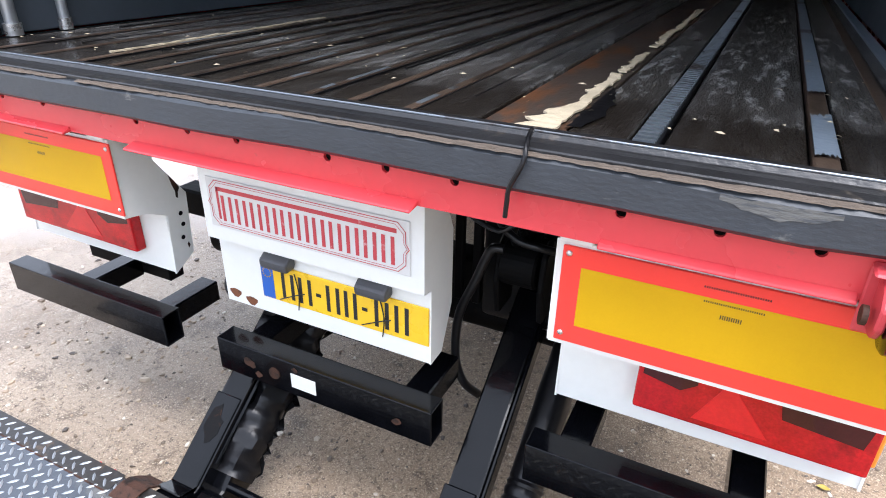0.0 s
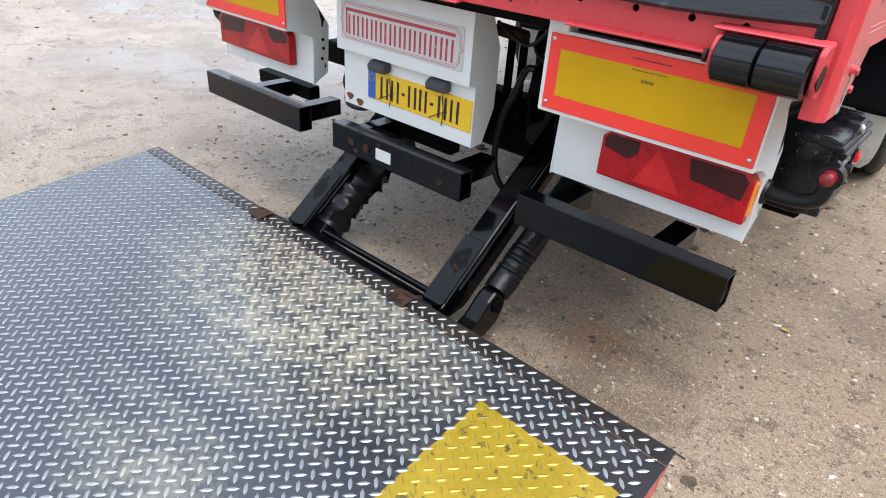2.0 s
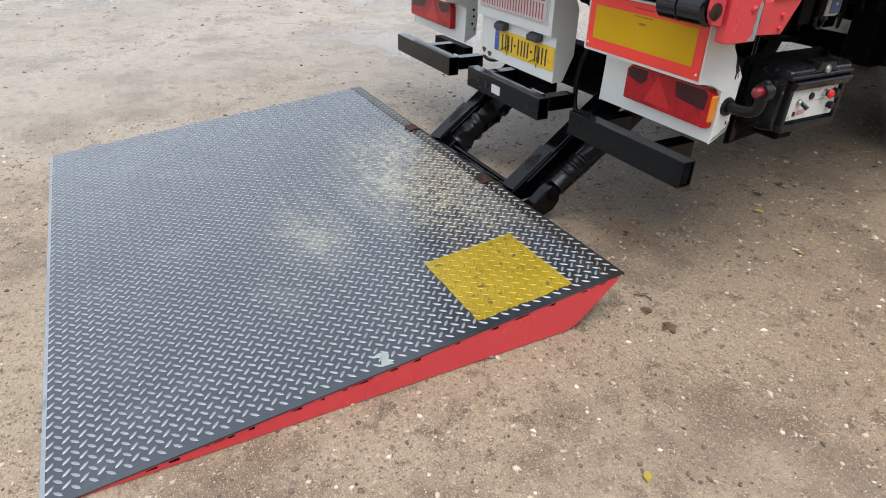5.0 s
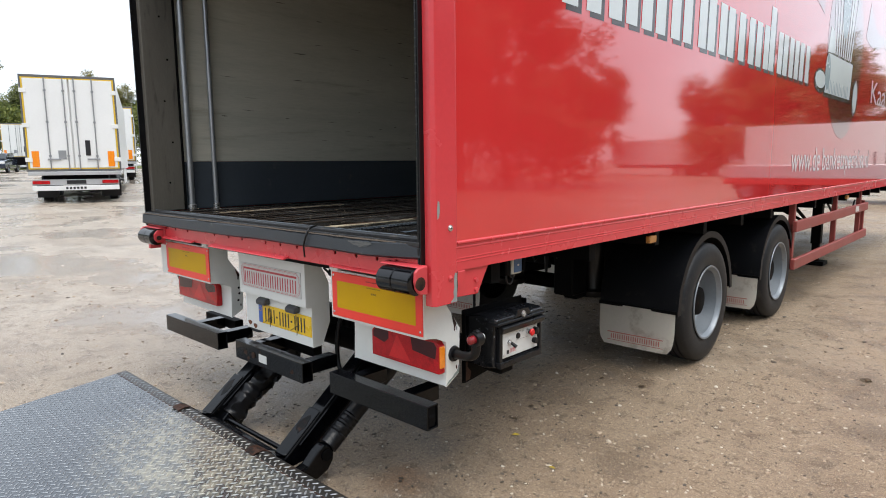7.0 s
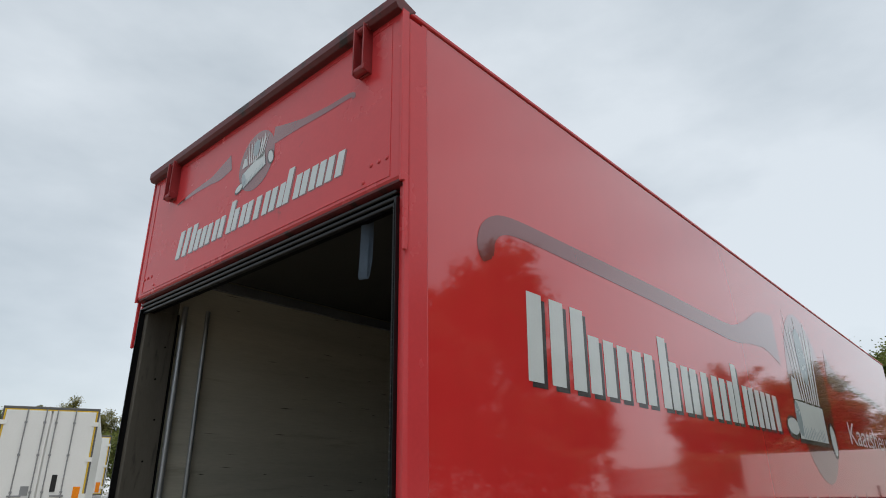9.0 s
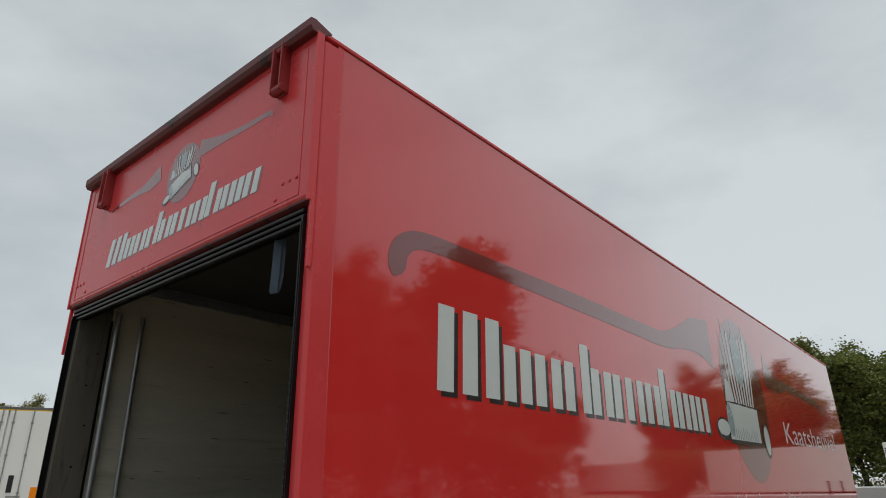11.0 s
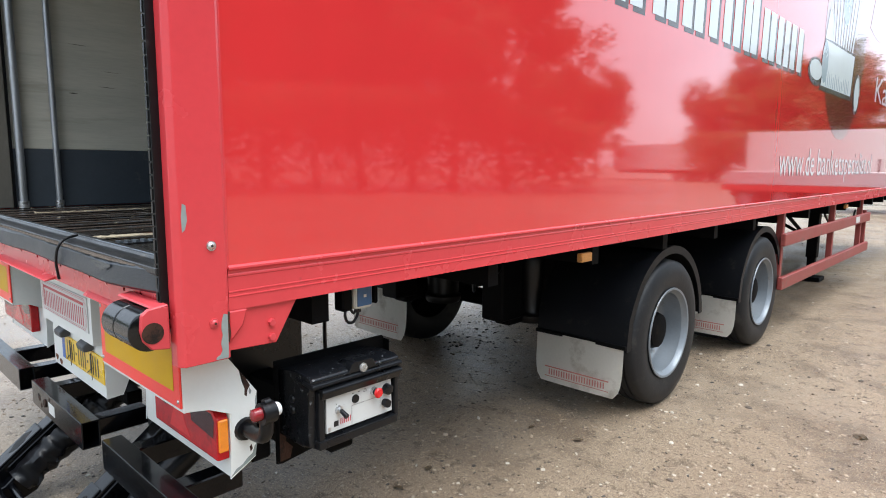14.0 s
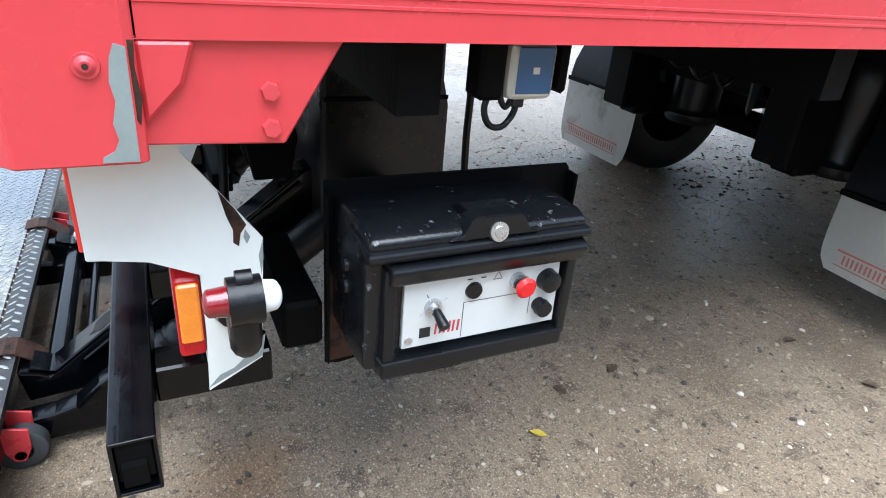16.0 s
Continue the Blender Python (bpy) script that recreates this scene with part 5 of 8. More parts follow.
    prism(bm, "y", 0.032, 0.0675, prof)
    lamp = part("tail_lamp", bm, m_lens_red, trailer, "grimy red tail lamp with triangular reflector", bevel=0.006, seg=2)
    u = (l1 - l0)

    for nm, pts in (("smoked_lens", [(0.025, 0.706), (0.20, 0.690), (0.27, 0.712), (0.27, 0.746), (0.06, 0.746), (0.025, 0.732)]), ("smoked_lens", [(0.63, 0.690), (0.95, 0.676), (0.97, 0.728), (0.93, 0.746), (0.60, 0.746)])):
        pts = [((l0 + p * u) if s > 0 else (l1 - p * u), q) for p, q in pts]
        bm = bmesh.new()
        prism(bm, "y", 0.0312, 0.036, pts)
        part(nm, bm, m_lens_smoke, lamp, bevel=0.001)
    bm = bmesh.new()
    tri = [(0.27, 0.634), (0.60, 0.634), (0.40, 0.742)]
    tri = [((l0 + p * u) if s > 0 else (l1 - p * u), q) for p, q in tri]
    prism(bm, "y", 0.0305, 0.036, tri)
    part("triangle_reflector", bm, m_lens_bright, lamp, bevel=0.001)
    g = s
    part("side_lens", bm_block(*sorted((out - g * 0.016, out + g * 0.006)), 0.036, 0.064, 0.640, 0.732), m_lens_amber, lamp, "amber side lens", bevel=0.003)
    # rubber arm marker lamp
    e = (b_ if s > 0 else -b_)
    bm = bmesh.new()
    rod(bm, (e + g * 0.002, 0.112, 0.690), (e + g * 0.012, 0.112, 0.690), 0.034, 0.030, 16)
    hose(bm, [(e + g * 0.006, 0.112, 0.690), (e + g * 0.060, 0.110, 0.692), (e + g * 0.105, 0.107, 0.702), (e + g * 0.124, 0.106, 0.722), (e + g * 0.128, 0.106, 0.760)], 0.019, 12)
    rod(bm, (e + g * 0.128, 0.088, 0.775), (e + g * 0.128, 0.126, 0.775), 0.029, 0.029, 24)
    rod(bm, (e + g * 0.128, 0.098, 0.802), (e + g * 0.128, 0.116, 0.802), 0.012, 0.012, 12)
    mk = part("marker_lamp", bm, m_rubber, trailer, "marker lamp on a black rubber arm", smooth=True)
    bm = bmesh.new()
    rod(bm, (e + g * 0.128, 0.066, 0.777), (e + g * 0.128, 0.090, 0.777), 0.0165, 0.0185, 18)
    ball(bm, (e + g * 0.128, 0.068, 0.777), 0.0162, (1, 0.45, 1))
    part("red_lens", bm, m_lens_marker, mk, smooth=True)
    bm = bmesh.new()
    rod(bm, (e + g * 0.128, 0.124, 0.777), (e + g * 0.128, 0.138, 0.777), 0.0205, 0.0185, 18)
    ball(bm, (e + g * 0.128, 0.138, 0.777), 0.0185, (1, 0.6, 1))
    part("white_lens", bm, m_lens_white, mk, "white lens", smooth=True)
    # rubber buffer roller in its bracket
    c = 1.175 if s > 0 else -1.105
    bm = bmesh.new()
    for q in (-1, 1):
        prof = [(-0.114, 1.090), (-0.160, 1.088), (-0.176, 1.076), (-0.180, 1.040), (-0.174, 1.012), (-0.156, 0.990), (-0.114, 0.984)]
        if q * s < 0:
            prof = [(-0.114, 1.080), (-0.158, 1.074), (-0.176, 1.052), (-0.175, 1.020), (-0.158, 1.000), (-0.114, 0.996)]
        x = c + q * (0.106 if q * s > 0 else 0.092)
        prism(bm, "x", x - 0.006, x + 0.006, prof)
    block(bm, c - 0.112, c + 0.112, -0.1185, -0.1125, 0.984, 1.090)
    prism(bm, "x", c - 0.112, c + 0.112, [(-0.113, 1.094), (-0.150, 1.089), (-0.150, 1.083), (-0.113, 1.087)])
    br = part("buffer_bracket", bm, m_red_worn, trailer, "chipped red buffer bracket", bevel=0.003)
    rl = None
    for x0_, x1_ in ((c - 0.084 - 0.012 * (s < 0), c - 0.0005), (c + 0.0005, c + 0.084 + 0.012 * (s > 0))):
        bm = bmesh.new()
        lathe(bm, [(x0_, 0.004), (x0_, 0.044), (x0_ + 0.004, 0.049), (x1_ - 0.004, 0.049), (x1_, 0.044), (x1_, 0.004)], 36, "x")
        for v in bm.verts:
            v.co += Vector((0, -0.152, 1.032))
        part("buffer_roller", bm, m_roller, br, "black rubber roller", smooth=True)
    for q in (-1, 1):
        part("pin", bm_rod((c + q * 0.106, -0.152, 1.030), (c + q * 0.1135, -0.152, 1.030), 0.025 if q * s > 0 else 0.014, seg=20), m_rust_dark, br, "dark rusty pin")


def build_plate_holder():
    y = 0.050
    bm = bmesh.new()
    prism(bm, "x", -0.346, 0.286, [(y - 0.022, 0.990), (y - 0.022, 0.752), (y + 0.012, 0.746), (y + 0.012, 0.543), (y + 0.045, 0.543), (y + 0.045, 0.547), (y + 0.016, 0.547),
                                   (y + 0.016, 0.750), (y - 0.018, 0.756), (y - 0.018, 0.986), (y + 0.06, 0.986), (y + 0.06, 0.990)])
    hold = part("plate_holder", bm, m_white, trailer, "folded white steel number plate holder")
    for x in (-0.348, 0.288):
        bm = bmesh.new()
        prism(bm, "x", x - 0.002, x + 0.002, [(y - 0.022, 0.988), (y + 0.06, 0.988), (y + 0.12, 0.86), (y + 0.12, 0.66), (y + 0.07, 0.545), (y + 0.012, 0.541), (y + 0.012, 0.746), (y - 0.022, 0.752)])
        part("cheek_plate", bm, m_white, hold)
    bm = bmesh.new()
    for x, z in ((-0.318, 0.572), (-0.262, 0.561)):
        bm.faces.new([bm.verts.new((x + 0.02 * math.cos(a) * (1 + 0.3 * math.sin(3 * a)), y + 0.0112, z + 0.014 * math.sin(a))) for a in [k * 0.6283 for k in range(10)]])
    part("rust_spot", bm, m_rust, hold)
    # framed sign with the haulier's name as bars
    f = rear(y - 0.0232)
    bm = bmesh.new()
    block(bm, -0.324, 0.258, y - 0.0262, y - 0.0222, 0.792, 0.926)
    sign = part("name_sign", bm, m_label, trailer, "white sign with faded red bars in a notched frame", bevel=0.003)
    f2 = rear(y - 0.0270)
    bm = bmesh.new()

    def frame_line(i, t):
        a, b_, c, d = -0.314 + i, 0.248 - i, 0.799 + i, 0.920 - i
        pts = [(a + 0.02, c), (b_ - 0.02, c), (b_, c + 0.02), (b_, 0.846), (b_ + 0.009, 0.859), (b_, 0.872), (b_, d - 0.02), (b_ - 0.02, d), (a + 0.02, d), (a, d - 0.02), (a, 0.872), (a - 0.009, 0.859), (a, 0.846), (a, c + 0.02)]
        n = len(pts)
        for k in range(n):
            p, q = pts[k], pts[(k + 1) % n]
            dx, dz = q[0] - p[0], q[1] - p[1]
            ln = math.hypot(dx, dz)
            ox, oz = -dz / ln * t, dx / ln * t
            sheet(bm, f2, (p, q, (q[0] + ox, q[1] + oz), (p[0] + ox, p[1] + oz)))
    frame_line(0.0, 0.002)
    frame_line(0.006, 0.0012)
    sheet(bm, f2, ((-0.290, 0.892), (0.225, 0.892), (0.225, 0.903), (-0.290, 0.903)))
    sheet(bm, f2, ((-0.293, 0.816), (-0.285, 0.816), (-0.285, 0.903), (-0.293, 0.903)))
    letters_row(None, f2, -0.283, 0.228, 0.813, 0.882, 11, 0.21, (m_sign_red, sign))
    part("sign_border", bm, m_sign_red, sign, "faded red double border")
    # number plate
    bm = bmesh.new()
    block(bm, -0.214, 0.286, y + 0.0075, y + 0.0115, 0.593, 0.700)
    npl = part("number_plate", bm, m_plate_yellow, trailer, "yellow number plate with black bars and blue end", bevel=0.002)
    fz = rear(y + 0.0068)
    bm = bmesh.new()
    sheet(bm, fz, ((-0.211, 0.596), (-0.171, 0.596), (-0.171, 0.697), (-0.211, 0.697)))
    part("blue_end", bm, m_plate_blue, npl)
    bm = bmesh.new()
    for k in range(12):
        ellipse(bm, rear(y + 0.0062), (-0.191 + 0.013 * math.cos(k * math.pi / 6), 0.672 + 0.013 * math.sin(k * math.pi / 6)), 0.0022, 0.0022, seg=8)
    part("star_ring", bm, m_amber_field, npl)
    for x0, w in ((-0.145, 0.042), (-0.090, 0.042), (-0.004, 0.042), (0.050, 0.038), (0.138, 0.042), (0.194, 0.040)):
        for o in (0.0, 0.70):
            bm = bmesh.new()
            sheet(bm, fz, ((x0 + o * w, 0.608), (x0 + o * w + 0.011, 0.608), (x0 + o * w + 0.011, 0.684), (x0 + o * w, 0.684)))
            part("plate_bar", bm, m_ink, npl)
    for x0 in (-0.036, 0.102):
        bm = bmesh.new()
        sheet(bm, fz, ((x0, 0.642), (x0 + 0.016, 0.642), (x0 + 0.016, 0.652), (x0, 0.652)))
        part("plate_bar", bm, m_ink, npl)
    for a in (-0.100, 0.155):
        for pts in ([(a, y + 0.006, 0.690), (a + 0.012, y + 0.003, 0.640), (a + 0.006, y + 0.004, 0.585)], [(a - 0.055, y + 0.006, 0.600), (a, y + 0.003, 0.628), (a + 0.03, y + 0.004, 0.640)]):
            bm = bmesh.new()
            hose(bm, pts, 0.0016, 6)
            part("cable_tie", bm, m_ink, npl)
    for x in (-0.138, 0.147):
        bm = bmesh.new()
        prism(bm, "x", x - 0.043, x + 0.043, [(y + 0.011, 0.744), (y - 0.010, 0.742), (y - 0.030, 0.728), (y - 0.026, 0.704), (y + 0.011, 0.707)])
        part("plate_lamp", bm, m_grey_plastic, trailer, "dark grey number plate lamp", bevel=0.008, seg=2)
    for x in (-0.31, 0.625, -0.61):
        part("hanger", bm_block(x - 0.03, x + 0.03, -0.045, 0.06, 0.9905, 1.022), m_white, trailer, bevel=0.002)


# ---- underrun bars, lift arms and platform ----
def build_bars():
    for x0, x1, y, z0, supports in ((0.572, 1.206, -0.050, 0.411, (0.66, 1.00)), (-0.300, 0.347, -0.046, 0.396, (-0.22, 0.268)), (-1.200, -0.503, -0.048, 0.394, (-0.92, -0.575))):
        bm = bmesh.new()
        tube(bm, x0, x1, y, y + 0.062, z0, z0 + 0.100, 0.006)
        bar = part("underrun_bar", bm, m_black, trailer, "wet black steel underrun bar with worn open ends", bevel=0.006, seg=3)
        for x in supports:
            bm = bmesh.new()
            block(bm, x - 0.034, x + 0.034, y + 0.0625, 0.20, z0 + 0.016, z0 + 0.084)
            part("bar_support", bm, m_black, bar, bevel=0.004)
        if x0 > 0.5:
            part("end_plate", bm_block(x1 - 0.013, x1 - 0.007, y + 0.0065, y + 0.0555, z0 + 0.022, z0 + 0.0935), m_chassis, bar, "dented plate in the bar's end", bevel=0.002)
            bm = bmesh.new()
            prism(bm, "y", y + 0.012, y + 0.046, [(x1 - 0.006, z0 + 0.060), (x1 - 0.002, z0 + 0.050), (x1 - 0.004, z0 + 0.012), (x1 - 0.009, z0 + 0.010), (x1 - 0.009, z0 + 0.055)])
            part("torn_flap", bm, m_chassis, bar, "torn dark grey metal flap", bevel=0.001)
            continue
        bm = bmesh.new()
        block(bm, x0 + 0.04, x1 - 0.26, 0.201, 0.26, z0 + 0.02, z0 + 0.08)
        part("cross_stay", bm, m_chassis, bar, bevel=0.004)
    bar2 = bpy.data.objects["underrun_bar.001"]
    part("pale_sticker", bm_block(-0.055, 0.022, -0.0472, -0.046, 0.422, 0.465), m_label, bar2)
    rng = random.Random(17)
    for x, z, r in ((-0.192, 0.448, 0.020), (-0.165, 0.421, 0.012), (-0.040, 0.478, 0.010), (0.255, 0.436, 0.014)):
        bm = bmesh.new()
        bm.faces.new([bm.verts.new((x + r * rng.uniform(0.6, 1.2) * math.cos(a), -0.0466, z + 0.8 * r * rng.uniform(0.6, 1.2) * math.sin(a))) for a in [-k * 0.5236 for k in range(12)]])
        part("rust_scuff", bm, m_rust_dark, bar2, "dark rusty scuff")
    part("round_cap", bm_rod((-0.108, -0.050, 0.446), (-0.108, -0.044, 0.446), 0.017, seg=14), m_rust_dark, bar2)
    part("cross_tube", bm_rod((-0.80, 0.50, 0.46), (0.80, 0.50, 0.46), 0.075, seg=22), m_chassis, trailer, smooth=True)
    part("lift_beam", bm_block(-0.98, 0.98, 0.46, 0.56, 0.52, 0.62), m_chassis, trailer, bevel=0.008)
    part("bracket_beam", bm_block(0.80, 1.092, 0.19, 0.26, 0.515, 0.605), m_chassis, trailer, bevel=0.008)


def build_lift():
    for cx in (-0.293, 0.434):
        # cranked box arm: level foot at the hinge, then rising under the bars
        prof = [(-0.308, 0.150), (-0.262, 0.138), (-0.240, 0.124), (-0.222, 0.133), (0.39, 0.610), (0.43, 0.615), (0.47, 0.585), (0.46, 0.530), (0.02, 0.180), (-0.12, 0.076), (-0.295, 0.062)]
        bm = bmesh.new()
        prism(bm, "x", cx - 0.048, cx + 0.036, prof)
        arm = part("lift_arm", bm, m_black, trailer, "wet black cranked tail lift arm", bevel=0.006, seg=2)
        bm = bmesh.new()
        prism(bm, "x", cx - 0.054, cx + 0.030, [(-0.285, 0.148), (-0.240, 0.125), (-0.224, 0.132), (-0.03, 0.2832), (-0.035, 0.2900), (-0.227, 0.1395), (-0.239, 0.132), (-0.283, 0.155)])
        part("wear_plate", bm, m_black, arm, bevel=0.003)
        bm = bmesh.new()
        hose(bm, [(cx + 0.038, -0.16, 0.160), (cx + 0.040, 0.02, 0.300), (cx + 0.040, 0.20, 0.440), (cx + 0.040, 0.38, 0.580)], 0.006)
        part("weld_rib", bm, m_black, arm, smooth=True)
        # hooked lower link from the platform underside to the cylinder eye
        lx = cx + (0.112 if cx > 0 else 0.052)
        bm = bmesh.new()
        prism(bm, "x", lx - 0.030, lx + 0.030, [(-0.40, 0.075), (-0.23, 0.088), (-0.185, 0.100), (-0.130, 0.150), (-0.095, 0.172), (-0.060, 0.160), (-0.042, 0.125), (-0.046, 0.085), (-0.075, 0.045), (-0.13, 0.022), (-0.40, 0.014)])
        part("lower_link", bm, m_black, arm, "black hooked lower link", bevel=0.010, seg=2)
        part("link_pin", bm_rod((lx - 0.038, -0.085, 0.120), (lx + 0.038, -0.085, 0.120), 0.026, seg=16), m_chassis, arm, smooth=True)
        # cylinder in its pleated boot
        p, q = (Vector((lx, -0.130, 0.095)) if cx < 0 else Vector((lx, -0.055, 0.145))), Vector((lx, 0.44, 0.500))
        dd = (q - p).normalized()
        uu = Vector((1, 0, 0))
        ww = dd.cross(uu)
        boot = cx < 0
        bm = bmesh.new()
        last = None
        for i in range(73):
            c = p + dd * (q - p).length * i / 72
            wob = 0.005 * smooth_noise(i * 0.66, cx, 0.55)
            if boot:
                r = 0.060 + 2.0 * wob
            else:
                r = 0.046 + wob * 0.15 + (0.0025 * math.sin(2.6 * i) if 6 < i < 22 else 0.0)
            ring = [bm.verts.new(c + (r + (0.020 if boot else 0.003) * smooth_noise(i * (0.16 if boot else 0.10), k * (0.55 if boot else 0.9), 1.0)) * (math.cos(2 * math.pi * k / 18) * uu + math.sin(2 * math.pi * k / 18) * ww)) for k in range(18)]
            if last:
                for k in range(18):
                    bm.faces.new((last[k], last[(k + 1) % 18], ring[(k + 1) % 18], ring[k]))
            else:
                bm.faces.new(ring[::-1])
            last = ring
        bm.faces.new(last)
        part("lift_cylinder", bm, m_rubber, trailer, "tattered pleated rubber boot over a cylinder" if boot else "lift cylinder in a black rubber sleeve", smooth=True)
        # torn fringe of the boot and rust worn through the arm's paint
        rng = random.Random(31 if boot else 33)
        if boot:
            for side_, n in ((1, 26), (-1, 15)):
                bm = bmesh.new()
                base = p + side_ * uu * 0.050 + ww * 0.015
                v = [bm.verts.new(base + dd * (0.02 + 0.50 * k / n) + side_ * uu * 0.010 * rng.uniform(-1, 1)) for k in range(n + 1)]
                e = [bm.verts.new(base + dd * (0.02 + 0.50 * k / n + rng.uniform(-0.008, 0.008)) + side_ * uu * (rng.uniform(0.014, 0.030) if rng.random() < 0.5 else rng.uniform(0.004, 0.014)) - ww * rng.uniform(-0.03, 0.02)) for k in range(n + 1)]
                for k in range(n):
                    bm.faces.new((v[k], v[k + 1], e[k + 1], e[k]))
                bmesh.ops.solidify(bm, geom=bm.faces[:], thickness=0.004)
                part("torn_fringe", bm, m_rubber, arm, "torn strips of black rubber")
        bm = bmesh.new()
        ring = []
        for k in range(16):
            a = 2 * math.pi * k / 16
            yy = -0.105 + 0.040 * math.cos(a) * rng.uniform(0.5, 1.2)
            ring.append(bm.verts.new((cx - 0.012 + 0.034 * math.sin(a) * rng.uniform(0.7, 1.05), yy, 0.1395 + 0.781 * (yy + 0.227) + 0.0014)))
        bm.faces.new(ring)
        bmesh.ops.recalc_face_normals(bm, faces=bm.faces)
        part("rust_patch", bm, m_rust_film, arm, "orange rust worn through the black paint")
        # rusty strap from the arm over the platform edge
        bm = bmesh.new()
        sx = 0.388 if cx > 0 else -0.372
        prism(bm, "x", sx - 0.038, sx + 0.038, [(-0.256, 0.124), (-0.288, 0.155), (-0.312, 0.173), (-0.334, 0.178), (-0.361, 0.174), (-0.374, 0.172), (-0.374, 0.175), (-0.361, 0.178), (-0.334, 0.1825), (-0.310, 0.178), (-0.285, 0.159), (-0.252, 0.128)])
        part("hinge_strap", bm, m_rust_dark, trailer, "rusty strap over the platform hinge", bevel=0.001)
    bm = bmesh.new()
    prism(bm, "x", -0.252, 0.394, [(-0.262, 0.108), (-0.250, 0.122), (-0.222, 0.124), (-0.204, 0.112), (-0.202, 0.066), (-0.216, 0.054), (-0.248, 0.054), (-0.262, 0.066)])
    part("torsion_tube", bm, m_black, trailer, bevel=0.006, seg=2)
    part("tie_rod", bm_rod((-0.255, -0.165, 0.098), (0.40, -0.165, 0.098), 0.013, seg=14), m_black, trailer, smooth=True)
    part("hinge_rail", bm_block(-0.55, 0.75, -0.345, -0.325, 0.060, 0.135), m_black, trailer, bevel=0.006)


TILT_A = math.atan2(0.172 + 0.007, 2.115 - 0.318)


def on_deck(x, u, h):
    """A point of the platform: x across, u metres back from the hinge edge, h above the plate."""
    c, s_ = math.cos(TILT_A), math.sin(TILT_A)
    return (x + 0.020, -0.318 - u * c - h * s_, 0.172 - u * s_ + h * c)


def build_platform():
    length = 1.815
    bm = bmesh.new()
    for h0, h1 in ((-0.005, 0.0),):
        v = [bm.verts.new(on_deck(x, u, h)) for h in (h0, h1) for u in (0.0, 0.045, length) for x in (-1.258, 1.258)]
        for k in (6, 8):
            bm.faces.new((v[k], v[k + 1], v[k + 3], v[k + 2]))
        for k in (0, 2):
            bm.faces.new((v[k], v[k + 2], v[k + 3], v[k + 1]))
        for a, b_ in ((0, 1), (3, 5), (5, 4), (4, 2), (2, 0), (1, 3)):
            bm.faces.new((v[a], v[b_], v[b_ + 6], v[a + 6]))
    deck = part("lift_platform", bm, m_deck, trailer, "dark steel tread plate platform lowered to the ground")
    # body under the plate: red closed sides, wedge-shaped
    for s in (1, -1):
        x0 = s * 1.252 + 0.020
        prof = [(-0.322, 0.163), (-0.333, 0.144), (-0.488, 0.008), (-0.533, -0.007), (-2.03, -0.009), (-2.105, -0.0095)]
        bm = bmesh.new()
        prism(bm, "x", x0 - 0.004, x0 + 0.004, prof)
        part("platform_side", bm, m_red_frame, deck, "scratched red platform edge", bevel=0.001)
        bm = bmesh.new()
        rng = random.Random(3 if s > 0 else 5)
        for k in range(26):
            u = rng.uniform(0.05, 1.6)
            w = rng.uniform(0.006, 0.03)
            p, q = on_deck(s * 1.2572, u, -0.009), on_deck(s * 1.2572, u + w, -0.010)
            hh = rng.uniform(0.002, 0.009)
            bm.faces.new([bm.verts.new(c) for c in (p, q, (q[0], q[1], q[2] - hh * 0.6), (p[0], p[1], p[2] - hh))])
        tagged(part("paint_wear", bm, m_chassis, deck), kind="stuff")
    bm = bmesh.new()
    prism(bm, "x", -1.24, 1.24, [(-0.333, 0.150), (-0.488, 0.016), (-0.52, 0.000), (-2.06, -0.0085), (-2.06, -0.006)])
    part("platform_floor", bm, m_chassis, deck)
    # lip along the hinge edge and the tip
    for x0, x1 in ((-1.258, -0.448), (-0.378, 0.325), (0.395, 1.258)):
        bm = bmesh.new()
        v = [bm.verts.new(on_deck(x, u, h)) for x in (x0, x1) for u, h in ((-0.012, -0.012), (-0.010, 0.0005), (0.042, 0.0012), (0.046, 0.0))]
        for k in range(3):
            bm.faces.new((v[k], v[k + 1], v[k + 5], v[k + 4]))
        part("hinge_lip", bm, m_lip, deck, "grimy dark lip along the hinge")
        bm = bmesh.new()
        v = [bm.verts.new(on_deck(x, u, h)) for x in (x0 + 0.004, x1 - 0.004) for u, h in ((0.0455, 0.0004), (0.0465, 0.0022), (0.0495, 0.0022), (0.0505, 0.0004))]
        for k in range(3):
            bm.faces.new((v[k], v[k + 1], v[k + 5], v[k + 4]))
        part("hinge_seam", bm, m_rust_dark, deck)
    bm = bmesh.new()
    v = [bm.verts.new(on_deck(x, u, h)) for x in (-1.25, 1.25) for u, h in ((length - 0.012, 0.0012), (length, 0.0012), (length + 0.004, -0.005))]
    for k in range(2):
        bm.faces.new((v[k], v[k + 1], v[k + 4], v[k + 3]))
    part("tip_edge", bm, m_lug, deck, "polished platform tip")
    bm = bmesh.new()
    bm.faces.new([bm.verts.new(on_deck(x, u, 0.0012)) for x, u in ((1.245, 0.865), (1.240, 0.905), (1.205, 0.890), (1.185, 0.912), (1.178, 0.885), (1.20, 0.862), (1.222, 0.875))])
    part("torn_patch", bm, m_primer, deck, "torn pale sticker")
    # painted warning square, with ragged edges
    bm = bmesh.new()
    rng = random.Random(21)
    ring = []
    cor = ((0.816, 0.178), (1.212, 0.178), (1.212, 0.554), (0.816, 0.554))
    for i in range(4):
        p, q = cor[i], cor[(i + 1) % 4]
